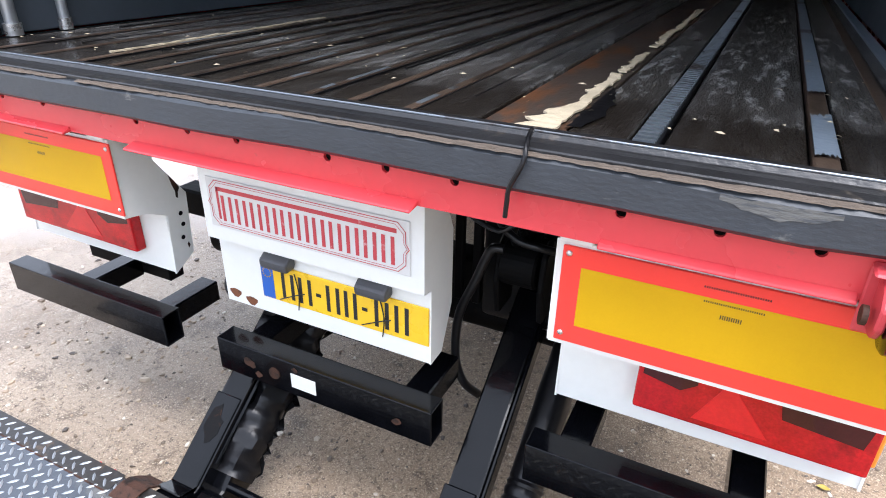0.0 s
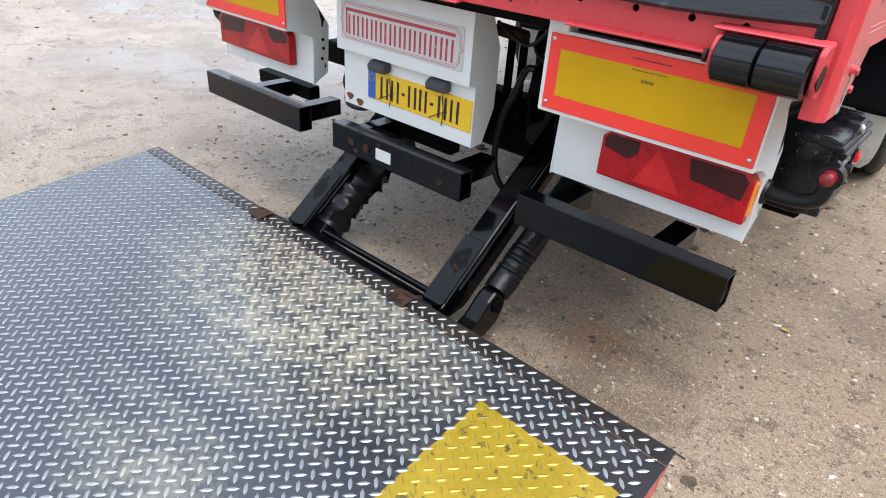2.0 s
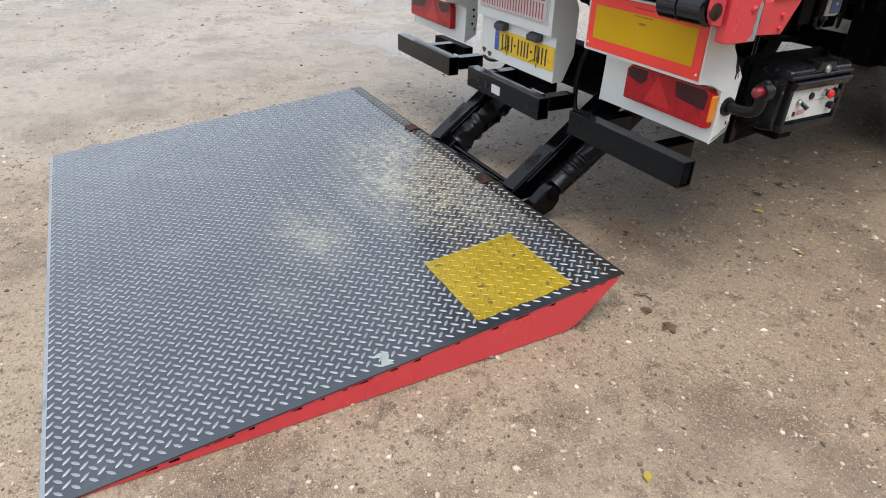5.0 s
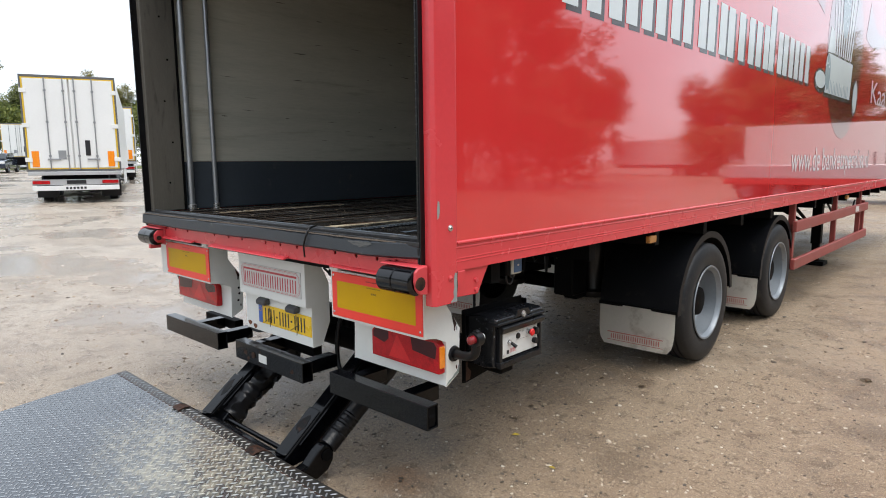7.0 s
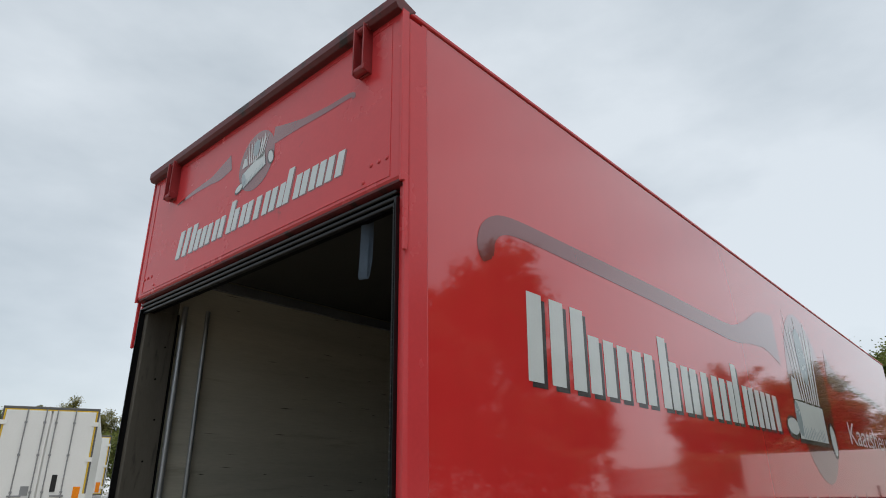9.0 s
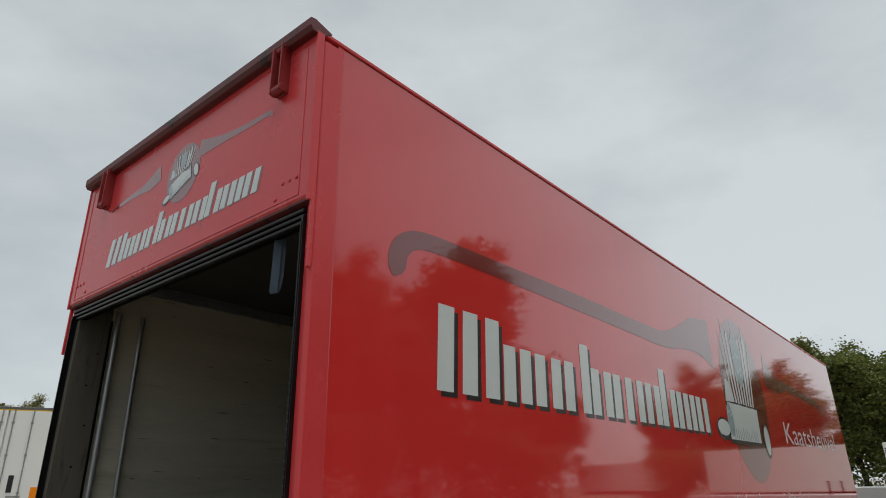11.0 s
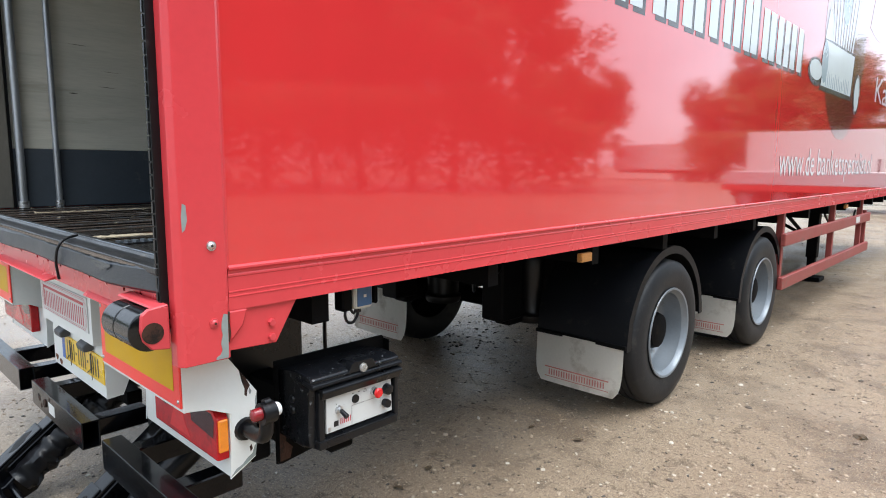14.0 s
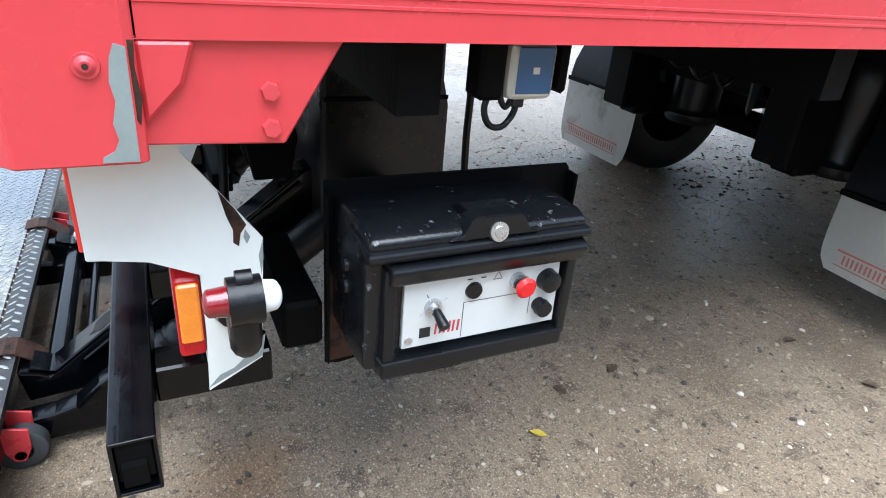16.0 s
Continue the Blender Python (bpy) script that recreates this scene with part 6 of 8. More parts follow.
        for k in range(14):
            f = k / 14
            j = rng.uniform(-0.003, 0.003)
            ring.append((p[0] + (q[0] - p[0]) * f + j, p[1] + (q[1] - p[1]) * f + j))
    bm.faces.new([bm.verts.new(on_deck(x, u, 0.0008)) for x, u in ring])
    part("yellow_square", bm, m_patch, deck, "worn yellow painted foot square")
    # raised tread marks at alternating slants
    q = 0.029                # lattice pitch; each row slants one way, the next row the other
    step = q / math.sqrt(2)
    plain, yellow = ([], []), ([], [])
    j = 0
    u = 0.010
    while u < length - 0.020:
        x = -1.236 + (step if j % 2 else 0.0)
        a = radians(45 if j % 2 else -45)
        c, s_ = math.cos(a), math.sin(a)
        while x < 1.238:
            lst = yellow if 0.816 < x < 1.212 and 0.178 < u < 0.554 else plain
            base = len(lst[0])
            for du, dv, h in ((-0.0165, 0, 0.0006), (-0.007, 0.0047, 0.0006), (0.007, 0.0047, 0.0006), (0.0165, 0, 0.0006), (0.007, -0.0047, 0.0006), (-0.007, -0.0047, 0.0006),
                              (-0.0085, 0, 0.0026), (0.0085, 0, 0.0026)):
                lst[0].append(on_deck(x + du * c - dv * s_, u + du * s_ + dv * c, h))
            for f in ((0, 1, 6), (1, 2, 7, 6), (2, 3, 7), (3, 4, 7), (4, 5, 6, 7), (5, 0, 6)):
                lst[1].append([base + k for k in f])
            x += 2 * step
        u += step
        j += 1
    for nm, (vs, fs), mt in (("tread_pattern", plain, m_lug_deck), ("painted_tread", yellow, m_patch_lug)):
        me = bpy.data.meshes.new(nm)
        me.from_pydata(vs, [], fs)
        bm = bmesh.new()
        bm.from_mesh(me)
        ob = part(nm, bm, mt, deck)
        tagged(ob, kind="stuff")
    # ground roller under the hinge corner
    for x in (0.606, -0.560):
        bm = bmesh.new()
        lathe(bm, [(x - 0.022, 0.024), (x - 0.022, 0.046), (x - 0.017, 0.052), (x + 0.017, 0.052), (x + 0.022, 0.046), (x + 0.022, 0.024)], 28, "x", True)
        for v in bm.verts:
            v.co += Vector((0, -0.298, 0.044))
        wheel = part("ground_roller", bm, m_grey_plastic, trailer, "worn grey ground roller in a red fork", smooth=True)
        part("roller_pin", bm_rod((x - 0.034, -0.298, 0.044), (x + 0.034, -0.298, 0.044), 0.012, seg=12), m_chassis, wheel)
        for q in (-0.031, 0.031):
            bm = bmesh.new()
            prism(bm, "x", x + q - 0.003, x + q + 0.003, [(-0.330, 0.130), (-0.272, 0.112), (-0.275, 0.060), (-0.290, 0.026), (-0.312, 0.030), (-0.330, 0.070)])
            part("roller_fork", bm, m_red_frame, wheel, bevel=0.001)


def build_lift_fittings():
    """Pipes, hoses and pivot lugs in the gap between the plate holder and the lamp board."""
    part("pipe_stub", bm_rod((0.225, 0.235, 0.900), (0.345, 0.230, 0.892), 0.022, seg=18), m_rust_dark, trailer, "dull rusty pipe stub", bevel=0.003)
    for x in (0.262, 0.312):
        part("drop_bracket", bm_block(x - 0.011, x + 0.011, 0.262, 0.285, 0.61, 0.878), m_chassis, trailer, bevel=0.003)
    part("pivot_boss", bm_rod((0.372, 0.305, 0.735), (0.468, 0.305, 0.735), 0.058, seg=28), m_chassis, trailer, smooth=False, bevel=0.006)
    for x in (0.372, 0.486):
        bm = bmesh.new()
        prism(bm, "x", x - 0.008, x + 0.008, [(0.265, 0.600), (0.245, 0.700), (0.262, 0.785), (0.305, 0.815), (0.355, 0.790), (0.372, 0.700), (0.352, 0.600)])
        part("pivot_lug", bm, m_chassis, trailer, "black pivot lug of the lift", bevel=0.004)
    for r, pts in ((0.012, ((0.392, 0.235, 0.800), (0.362, 0.228, 0.792), (0.330, 0.222, 0.706), (0.290, 0.218, 0.598), (0.284, 0.214, 0.470), (0.310, 0.212, 0.392), (0.345, 0.24, 0.34))),
                   (0.010, ((0.350, 0.30, 0.90), (0.372, 0.255, 0.862), (0.425, 0.235, 0.832), (0.485, 0.24, 0.822), (0.53, 0.28, 0.80))),
                   (0.009, ((0.405, 0.31, 0.93), (0.412, 0.285, 0.880), (0.402, 0.270, 0.830), (0.40, 0.300, 0.780)))):
        bm = bmesh.new()
        hose(bm, pts, r, 10)
        part("hydraulic_hose", bm, m_rubber, trailer, "black hydraulic hose", smooth=True)


build_lift_fittings()
build_lamp_board(1)
build_lamp_board(-1)
build_plate_holder()
build_bars()
build_lift()
build_platform()


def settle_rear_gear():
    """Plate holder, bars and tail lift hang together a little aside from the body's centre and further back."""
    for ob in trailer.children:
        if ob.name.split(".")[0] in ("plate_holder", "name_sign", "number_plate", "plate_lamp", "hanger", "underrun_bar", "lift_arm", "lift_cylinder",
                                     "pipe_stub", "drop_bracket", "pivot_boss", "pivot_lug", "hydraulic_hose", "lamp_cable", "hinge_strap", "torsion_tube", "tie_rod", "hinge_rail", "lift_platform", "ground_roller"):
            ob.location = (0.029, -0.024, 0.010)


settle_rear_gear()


# ---- running gear ----
def build_wheel():
    """A twin wheel at the origin, outer face towards +x."""
    bm = bmesh.new()
    for c in (-0.135, 0.135):
        lathe(bm, [(c - 0.105, 0.255), (c - 0.118, 0.30), (c - 0.122, 0.36), (c - 0.108, 0.415), (c - 0.092, 0.432), (c - 0.05, 0.438), (c - 0.047, 0.428), (c - 0.040, 0.428), (c - 0.037, 0.439),
                   (c - 0.004, 0.440), (c - 0.002, 0.430), (c + 0.004, 0.430), (c + 0.006, 0.440), (c + 0.037, 0.439), (c + 0.040, 0.428), (c + 0.047, 0.428), (c + 0.05, 0.438), (c + 0.092, 0.432),
                   (c + 0.108, 0.415), (c + 0.122, 0.36), (c + 0.118, 0.30), (c + 0.105, 0.255)], 64, "x")
    hub = part("wheel", bm, m_tyre, trailer, "twin truck tyre with worn tread", smooth=True)
    bm = bmesh.new()
    lathe(bm, [(0.245, 0.262), (0.252, 0.272), (0.258, 0.270), (0.256, 0.258), (0.238, 0.252), (0.226, 0.240), (0.120, 0.234), (0.098, 0.222), (0.086, 0.205), (0.082, 0.155), (0.100, 0.132), (0.115, 0.128)], 48, "x")
    rim = part("rim", bm, m_rim, hub, "grey dished steel rim", smooth=True)
    for k in range(8):
        a = 2 * math.pi * k / 8
        y, z = 0.19 * math.cos(a + 0.39), 0.19 * math.sin(a + 0.39)
        bm = bmesh.new()
        rod(bm, (0.0800, y, z), (0.0868, y, z), 0.028, seg=16)
        part("hand_hole", bm, m_chassis, rim)
    for k in range(10):
        a = 2 * math.pi * k / 10
        y, z = 0.142 * math.cos(a), 0.142 * math.sin(a)
        part("wheel_nut", bm_rod((0.085, y, z), (0.118, y, z), 0.014, 0.011, 6), m_grey_metal, rim)
    bm = bmesh.new()
    lathe(bm, [(0.06, 0.14), (0.15, 0.115), (0.19, 0.10), (0.20, 0.07), (0.20, 0.001)], 28, "x")
    part("hub_cap", bm, m_chassis, hub, smooth=True)
    return hub


def build_mudguard(y, s):
    """Black arch of two curved thirds over a wheel, with the white flap behind."""
    x0, x1 = (0.655, 1.235) if s > 0 else (-1.100, -0.470)
    zt, zb = (0.452, 0.160) if s > 0 else (0.500, 0.142)
    bm = bmesh.new()
    rows = []
    n = 22
    arc = []
    for i in range(n + 1):
        a = radians(4 + (152 - 4) * i / n)
        arc.append((y + 0.515 * math.cos(a), 0.442 + 0.520 * math.sin(a)))
    arc += [(y - 0.500, 0.60), (y - 0.515, 0.48 if s > 0 else 0.53), (y - 0.520, 0.425 if s > 0 else 0.478)]
    for yy, zz in arc:
        lip = x1 if s > 0 else x0
        dy, dz = (yy - y) * 0.055, (zz - 0.442) * 0.055
        row = [bm.verts.new((x0, yy, zz)), bm.verts.new((x1, yy, zz)), bm.verts.new((lip, yy - dy * 1.6, zz - dz * 1.6))]
        rows.append(row)
    for p, q in zip(rows, rows[1:]):
        bm.faces.new((p[0], p[1], q[1], q[0]))
        if s > 0:
            bm.faces.new((p[1], p[2], q[2], q[1]))
        else:
            bm.faces.new((p[0], q[0], q[2], p[2]))
    bmesh.ops.recalc_face_normals(bm, faces=bm.faces)
    bmesh.ops.solidify(bm, geom=bm.faces[:], thickness=0.008)
    g = part("mudguard", bm, m_mudguard, trailer, "black plastic mudguard", smooth=True)
    part("guard_stay", bm_rod((s * 0.60, y - 0.1, 0.98), (s * 1.20, y - 0.1, 0.985), 0.018), m_chassis, g, smooth=True)
    part("flap_clamp", bm_block(x0, x1, y - 0.535, y - 0.521, zt - 0.012, zt + 0.010), m_chassis, g, bevel=0.002)
    # flap, with rounded lower corners and a slight curl
    bm = bmesh.new()
    f0, f1 = (x0 + 0.008, x1 - 0.012)
    cols = 10
    grid = []
    for j in range(9):
        z = zt - (zt - zb) * j / 8
        inset = (0.0, 0.0, 0.0, 0.0, 0.0, 0.002, 0.006, 0.016, 0.045)[j]
        grid.append([bm.verts.new((f0 + inset + (f1 - f0 - 2 * inset) * i / cols, y - 0.530 - 0.016 * (j / 8) ** 2 - 0.006 * math.sin(3.1 * i / cols), z)) for i in range(cols + 1)])
    for j in range(8):
        for i in range(cols):
            bm.faces.new((grid[j][i], grid[j][i + 1], grid[j + 1][i + 1], grid[j + 1][i]))
    bmesh.ops.solidify(bm, geom=bm.faces[:], thickness=0.006)
    fl = part("mud_flap", bm, m_flap, trailer, "mud-stained white mud flap with faded red bars", smooth=True)
    on_flap = rear(y - 0.552)
    letters_row(None, on_flap, f0 + 0.10, f1 - 0.09, 0.205, 0.240, 11, 0.22, (m_flap_print, fl))
    for z0, z1 in ((0.248, 0.255), (0.192, 0.196)):
        bm = bmesh.new()
        sheet(bm, on_flap, ((f0 + 0.075, z0), (f1 - 0.07, z0), (f1 - 0.07, z1), (f0 + 0.075, z1)))
        part("print_line", bm, m_flap_print, fl)
    # upright inner plate towards the chassis
    if s > 0:
        part("guard_plate", bm_block(x0 - 0.007 if s > 0 else x1 + 0.001, x0 - 0.001 if s > 0 else x1 + 0.007, y - 0.46, y + 0.40, 0.50, 0.96), m_chassis, g)


AX = (2.84, 4.58)


def build_running_gear():
    w = build_wheel()
    w.matrix_basis = pose(0.990, AX[0], 0.440)
    for y, s in ((AX[0], -1), (AX[1], 1), (AX[1], -1)):
        again(w, trailer, pose(s * 0.990, y, 0.440, 25 * y, 0, 0 if s > 0 else 180))
    for y in AX:
        for s in (1, -1):
            build_mudguard(y, s)
        ax = part("axle", bm_rod((-0.95, y, 0.44), (0.95, y, 0.44), 0.065, seg=20), m_chassis, trailer, smooth=True)
        for s in (1, -1):
            xs = 0.50 if s > 0 else -0.28
            bm = bmesh.new()
            lathe(bm, [(0.455, 0.02), (0.455, 0.118), (0.470, 0.130), (0.500, 0.130), (0.512, 0.118), (0.530, 0.112), (0.70, 0.116), (0.80, 0.132), (0.88, 0.130), (0.92, 0.10), (0.92, 0.02)], 28, "z", True)
            for v in bm.verts:
                v.co += Vector((xs, y - 0.36, 0))
            part("air_spring", bm, m_rubber, ax, "black rubber air spring on a piston", smooth=True)
            part("trailing_arm", bm_block(s * 0.40, s * 0.52, y - 0.62, y + 0.45, 0.46, 0.56), m_chassis, ax, bevel=0.01)
            part("hanger_bracket", bm_block(s * 0.38, s * 0.54, y - 0.72, y - 0.52, 0.50, 0.86), m_chassis, ax, bevel=0.01)
            part("brake_chamber", bm_rod((s * 0.30, y - 0.20, 0.58), (s * 0.30, y - 0.42, 0.58), 0.085, 0.075, 18), m_chassis, ax, smooth=True)
    for s in (1, -1):
        bm = bmesh.new()
        prism(bm, "x", *sorted((s * 0.36, s * 0.48)), [(0.60, 0.995), (0.60, 1.05), (12.4, 1.05), (12.4, 0.82), (1.95, 0.82), (1.40, 0.985)])
        part("chassis_rail", bm, m_chassis, trailer, bevel=0.006)
    for k in range(16):
        y = 0.35 + k * 0.78 if k else 0.318
        part("cross_member", bm_block(-1.24, 1.24, y, y + 0.06, 0.955, 1.052), m_chassis, trailer)
    part("underfloor", bm_block(-1.25, 1.25, 0.13, LEN - 0.02, 1.056, 1.098), m_chassis, trailer)
    part("air_tank", bm_rod((-0.28, 2.32, 0.80), (0.28, 2.32, 0.80), 0.12, seg=24), m_chassis, trailer, smooth=True)
    # tall pump housing with a bulged lower side
    bm = bmesh.new()
    prism(bm, "x", 0.30, 0.60, [(0.385, 0.50), (0.385, 1.05), (0.688, 1.05), (0.690, 0.86), (0.706, 0.80), (0.706, 0.60), (0.640, 0.48), (0.440, 0.46)])
    pump = part("lift_pump_box", bm, m_plastic, trailer, "black pump housing under the floor", bevel=0.012, seg=2)
    part("housing_seam", bm_block(0.600, 0.604, 0.39, 0.70, 0.815, 0.825), m_chassis, pump, bevel=0.001)
    # valves, fittings and air lines hanging behind the axle
    bm = bmesh.new()
    block(bm, 0.24, 0.36, 1.86, 1.99, 0.885, 0.965)
    for k, (x, y) in enumerate(((0.27, 1.88), (0.31, 1.93), (0.34, 1.90), (0.28, 1.97))):
        rod(bm, (x, y, 0.89), (x, y, 0.845 + 0.012 * k), 0.020 - 0.002 * k, 0.015, 12)
        rod(bm, (x, y, 0.87), (x + 0.06, y - 0.05, 0.862), 0.010, 0.010, 10)
    valve = part("air_valve", bm, m_galv, trailer, "grimy brake valve with fittings", bevel=0.003)
    valve.data.materials[0] = m_sill
    bm = bmesh.new()
    prism(bm, "x", 0.295, 0.305, [(2.105, 0.97), (2.175, 0.97), (2.170, 0.76), (2.158, 0.655), (2.142, 0.645), (2.128, 0.660), (2.120, 0.76)])
    part("valve_strut", bm, m_sill, trailer, "worn grey steel strut", bevel=0.003)
    part("white_tag", bm_block(0.30, 0.34, 2.20, 2.31, 0.905, 0.955), m_label, trailer, "pale tag", bevel=0.003)
    rng = random.Random(17)
    for k in range(6):
        x, y = 0.18 + 0.06 * k, 1.72 + 0.05 * k
        sag = rng.uniform(0.10, 0.20)
        bm = bmesh.new()
        hose(bm, [(x + 0.2, y - 0.22, 0.98), (x + 0.14, y - 0.05, 0.98 - 0.8 * sag), (x + 0.06, y + 0.10, 0.98 - sag), (x, y + 0.26, 0.985 - 0.5 * sag), (x - 0.03, y + 0.34, 0.985)], 0.007 + 0.002 * (k % 2))
        part("air_hose", bm, m_rubber, trailer, smooth=True)
    for y, z in ((1.78, 1.012), (7.2, 1.012), (10.4, 1.012)):
        m_ = part("side_marker", bm_block(1.262, 1.290, y - 0.045, y + 0.045, z - 0.024, z + 0.018), m_amber_dull, trailer, "dull amber side marker lamp", bevel=0.006, seg=2)
    # side guards
    for s in (1, -1):
        for z in (0.400, 0.770):
            part("guard_rail", bm_block(*sorted((s * 1.245, s * 1.285)), 4.96, 8.62, z, z + 0.105), m_guard, trailer, "faded red side guard rail", bevel=0.006)
        for y in (5.02, 6.85, 8.30, 8.58):
            top = 1.05 if y < 8.4 else 0.9
            part("guard_post", bm_block(*sorted((s * 1.19, s * 1.244)), y, y + 0.055, 0.40, top), m_guard, trailer, bevel=0.004)
        part("white_marker", bm_block(*sorted((s * 1.285, s * 1.290)), 7.75, 7.95, 0.79, 0.86), m_label, trailer, bevel=0.002)
        bm = bmesh.new()
        block(bm, s * 0.78 - 0.06, s * 0.78 + 0.06, 8.10, 8.22, 0.30, 1.05)
        block(bm, s * 0.78 - 0.045, s * 0.78 + 0.045, 8.115, 8.205, 0.06, 0.32)
        block(bm, s * 0.78 - 0.13, s * 0.78 + 0.13, 8.03, 8.29, 0.005, 0.06)
        part("landing_leg", bm, m_chassis, trailer, "black landing leg with foot plate", bevel=0.006)
        bm = bmesh.new()
        rod(bm, (s * 0.70, 8.15, 0.55), (s * 0.62, 7.2, 0.98), 0.022)
        rod(bm, (s * 0.70, 8.20, 0.55), (-s * 0.1, 8.2, 0.95), 0.02)
        part("leg_brace", bm, m_chassis, trailer)
    bm = bmesh.new()
    hose(bm, [(1.1, 7.0, 0.98), (1.12, 7.3, 0.80), (1.14, 7.7, 0.72), (1.15, 8.2, 0.76), (1.14, 8.5, 0.9)], 0.012)
    part("air_hose", bm, m_rubber, trailer, smooth=True)


def build_control_box():
    y0, y1 = 0.264, 0.598
    # folded steel bracket plate behind
    bm = bmesh.new()
    prism(bm, "x", 1.126, 1.131, [(0.252, 0.505), (0.275, 0.500), (0.650, 0.545), (0.690, 0.600), (0.690, 0.822), (0.682, 0.832), (0.252, 0.834)])
    block(bm, 1.131, 1.160, 0.685, 0.690, 0.56, 0.820)
    block(bm, 1.131, 1.150, 0.252, 0.256, 0.515, 0.822)
    br = part("box_bracket", bm, m_chassis, trailer, "rusty black bracket plate", bevel=0.002)
    bm = bmesh.new()
    prism(bm, "x", 1.1312, 1.1326, [(0.258, 0.510), (0.300, 0.512), (0.310, 0.545), (0.285, 0.572), (0.292, 0.630), (0.272, 0.640), (0.258, 0.700)])
    part("rust_scuff", bm, m_rust_dark, br, "brown rust at the bracket's corner")
    bm = bmesh.new()
    prism(bm, "y", y0, y1, [(1.132, 0.812), (1.228, 0.824), (1.290, 0.822), (1.312, 0.814), (1.312, 0.794), (1.298, 0.786), (1.293, 0.632), (1.300, 0.608), (1.255, 0.598), (1.132, 0.600)])
    box = part("control_box", bm, m_lid, trailer, "black plastic tail lift control box with hinged lid", bevel=0.012, seg=3, smooth=True)
    # lid rim and hood over the panel
    bm = bmesh.new()
    prism(bm, "y", y0 - 0.004, y1 + 0.004, [(1.230, 0.809), (1.320, 0.802), (1.323, 0.793), (1.318, 0.786), (1.230, 0.798)])
    part("lid_rim", bm, m_plastic, box, bevel=0.004, seg=2)
    bm = bmesh.new()
    prism(bm, "y", y0 + 0.026, y1 - 0.002, [(1.292, 0.788), (1.327, 0.780), (1.330, 0.773), (1.318, 0.750), (1.292, 0.750)])
    part("hood", bm, m_plastic, box, bevel=0.004, seg=2)
    bm = bmesh.new()
    prism(bm, "z", 0.600, 0.626, [(1.255, y0 + 0.010), (1.318, y0 + 0.020), (1.318, y1 - 0.014), (1.255, y1 - 0.006)])
    block(bm, 1.292, 1.313, y0 + 0.022, y0 + 0.040, 0.615, 0.772)
    block(bm, 1.292, 1.313, y1 - 0.022, y1 - 0.006, 0.615, 0.772)
    part("panel_frame", bm, m_plastic, box, bevel=0.004, seg=2)
    # raised lock housing, sloping off to both sides
    bm = bmesh.new()
    prism(bm, "x", 1.286, 1.318, [(0.372, 0.806), (0.392, 0.812), (0.402, 0.832), (0.412, 0.838), (0.476, 0.838), (0.486, 0.830), (0.496, 0.812), (0.516, 0.806)])
    prism(bm, "y", 0.408, 0.482, [(1.225, 0.818), (1.260, 0.836), (1.290, 0.8378), (1.290, 0.800), (1.225, 0.800)])
    part("lock_housing", bm, m_plastic, box, bevel=0.007, seg=2)
    bm = bmesh.new()
    rod(bm, (1.306, 0.444, 0.812), (1.322, 0.444, 0.815), 0.015, 0.014, 18)
    rod(bm, (1.322, 0.444, 0.815), (1.3245, 0.444, 0.8155), 0.009, 0.008, 12)
    part("lock", bm, m_steel, box, "bright steel lock", smooth=True)
    # label panel with switches
    px = 1.3035
    bm = bmesh.new()
    prism(bm, "x", 1.294, px, [(0.317, 0.637), (0.573, 0.637), (0.569, 0.747), (0.317, 0.744)])
    pan = part("switch_panel", bm, m_label, box, "light grey switch panel", bevel=0.001)

    def f(y, z):
        return (px + 0.0006, y, z)

    def knob(name, y, z, parts, mt, label=""):
        bm = bmesh.new()
        for d0, d1, r0, r1 in parts:
            rod(bm, (px + d0, y, z), (px + d1, y, z), r0, r1, 20)
        part(name, bm, mt, pan, label, smooth=True)
    knob("rubber_button", 0.424, 0.717, ((0, 0.005, 0.0135, 0.012),), m_plastic)
    knob("switch_collar", 0.362, 0.700, ((0, 0.007, 0.014, 0.012), (0.007, 0.014, 0.008, 0.008)), m_steel)
    bm = bmesh.new()
    rod(bm, (px + 0.012, 0.362, 0.700), (px + 0.036, 0.365, 0.687), 0.0065, 0.0085, 14)
    part("toggle_lever", bm, m_plastic, pan, "black toggle lever", smooth=True)
    knob("stop_collar", 0.496, 0.722, ((0, 0.012, 0.014, 0.014),), m_steel)
    knob("stop_neck", 0.496, 0.722, ((0.012, 0.020, 0.011, 0.011),), m_plastic)
    knob("stop_button", 0.496, 0.722, ((0.020, 0.026, 0.014, 0.0165), (0.026, 0.031, 0.0165, 0.012)), m_lens_bright, "red mushroom stop button")
    knob("black_knob", 0.548, 0.716, ((0, 0.016, 0.018, 0.0165), (0.016, 0.018, 0.0165, 0.013)), m_plastic)
    knob("black_knob", 0.540, 0.673, ((0, 0.010, 0.012, 0.011), (0.010, 0.020, 0.014, 0.013)), m_plastic)
    bm = bmesh.new()
    for a, b_, c, d in ((0.410, 0.530, 0.6985, 0.6995), (0.4095, 0.4105, 0.640, 0.6995), (0.522, 0.523, 0.660, 0.6995), (0.412, 0.420, 0.735, 0.737), (0.434, 0.442, 0.735, 0.737)):
        sheet(bm, f, ((a, c), (b_, c), (b_, d), (a, d)))
    for k in range(3):
        a = 2.09 * k + 1.57
        b_ = 2.09 * (k + 1) + 1.57
        p, q = (0.462 + 0.009 * math.cos(a), 0.734 + 0.009 * math.sin(a)), (0.462 + 0.009 * math.cos(b_), 0.734 + 0.009 * math.sin(b_))
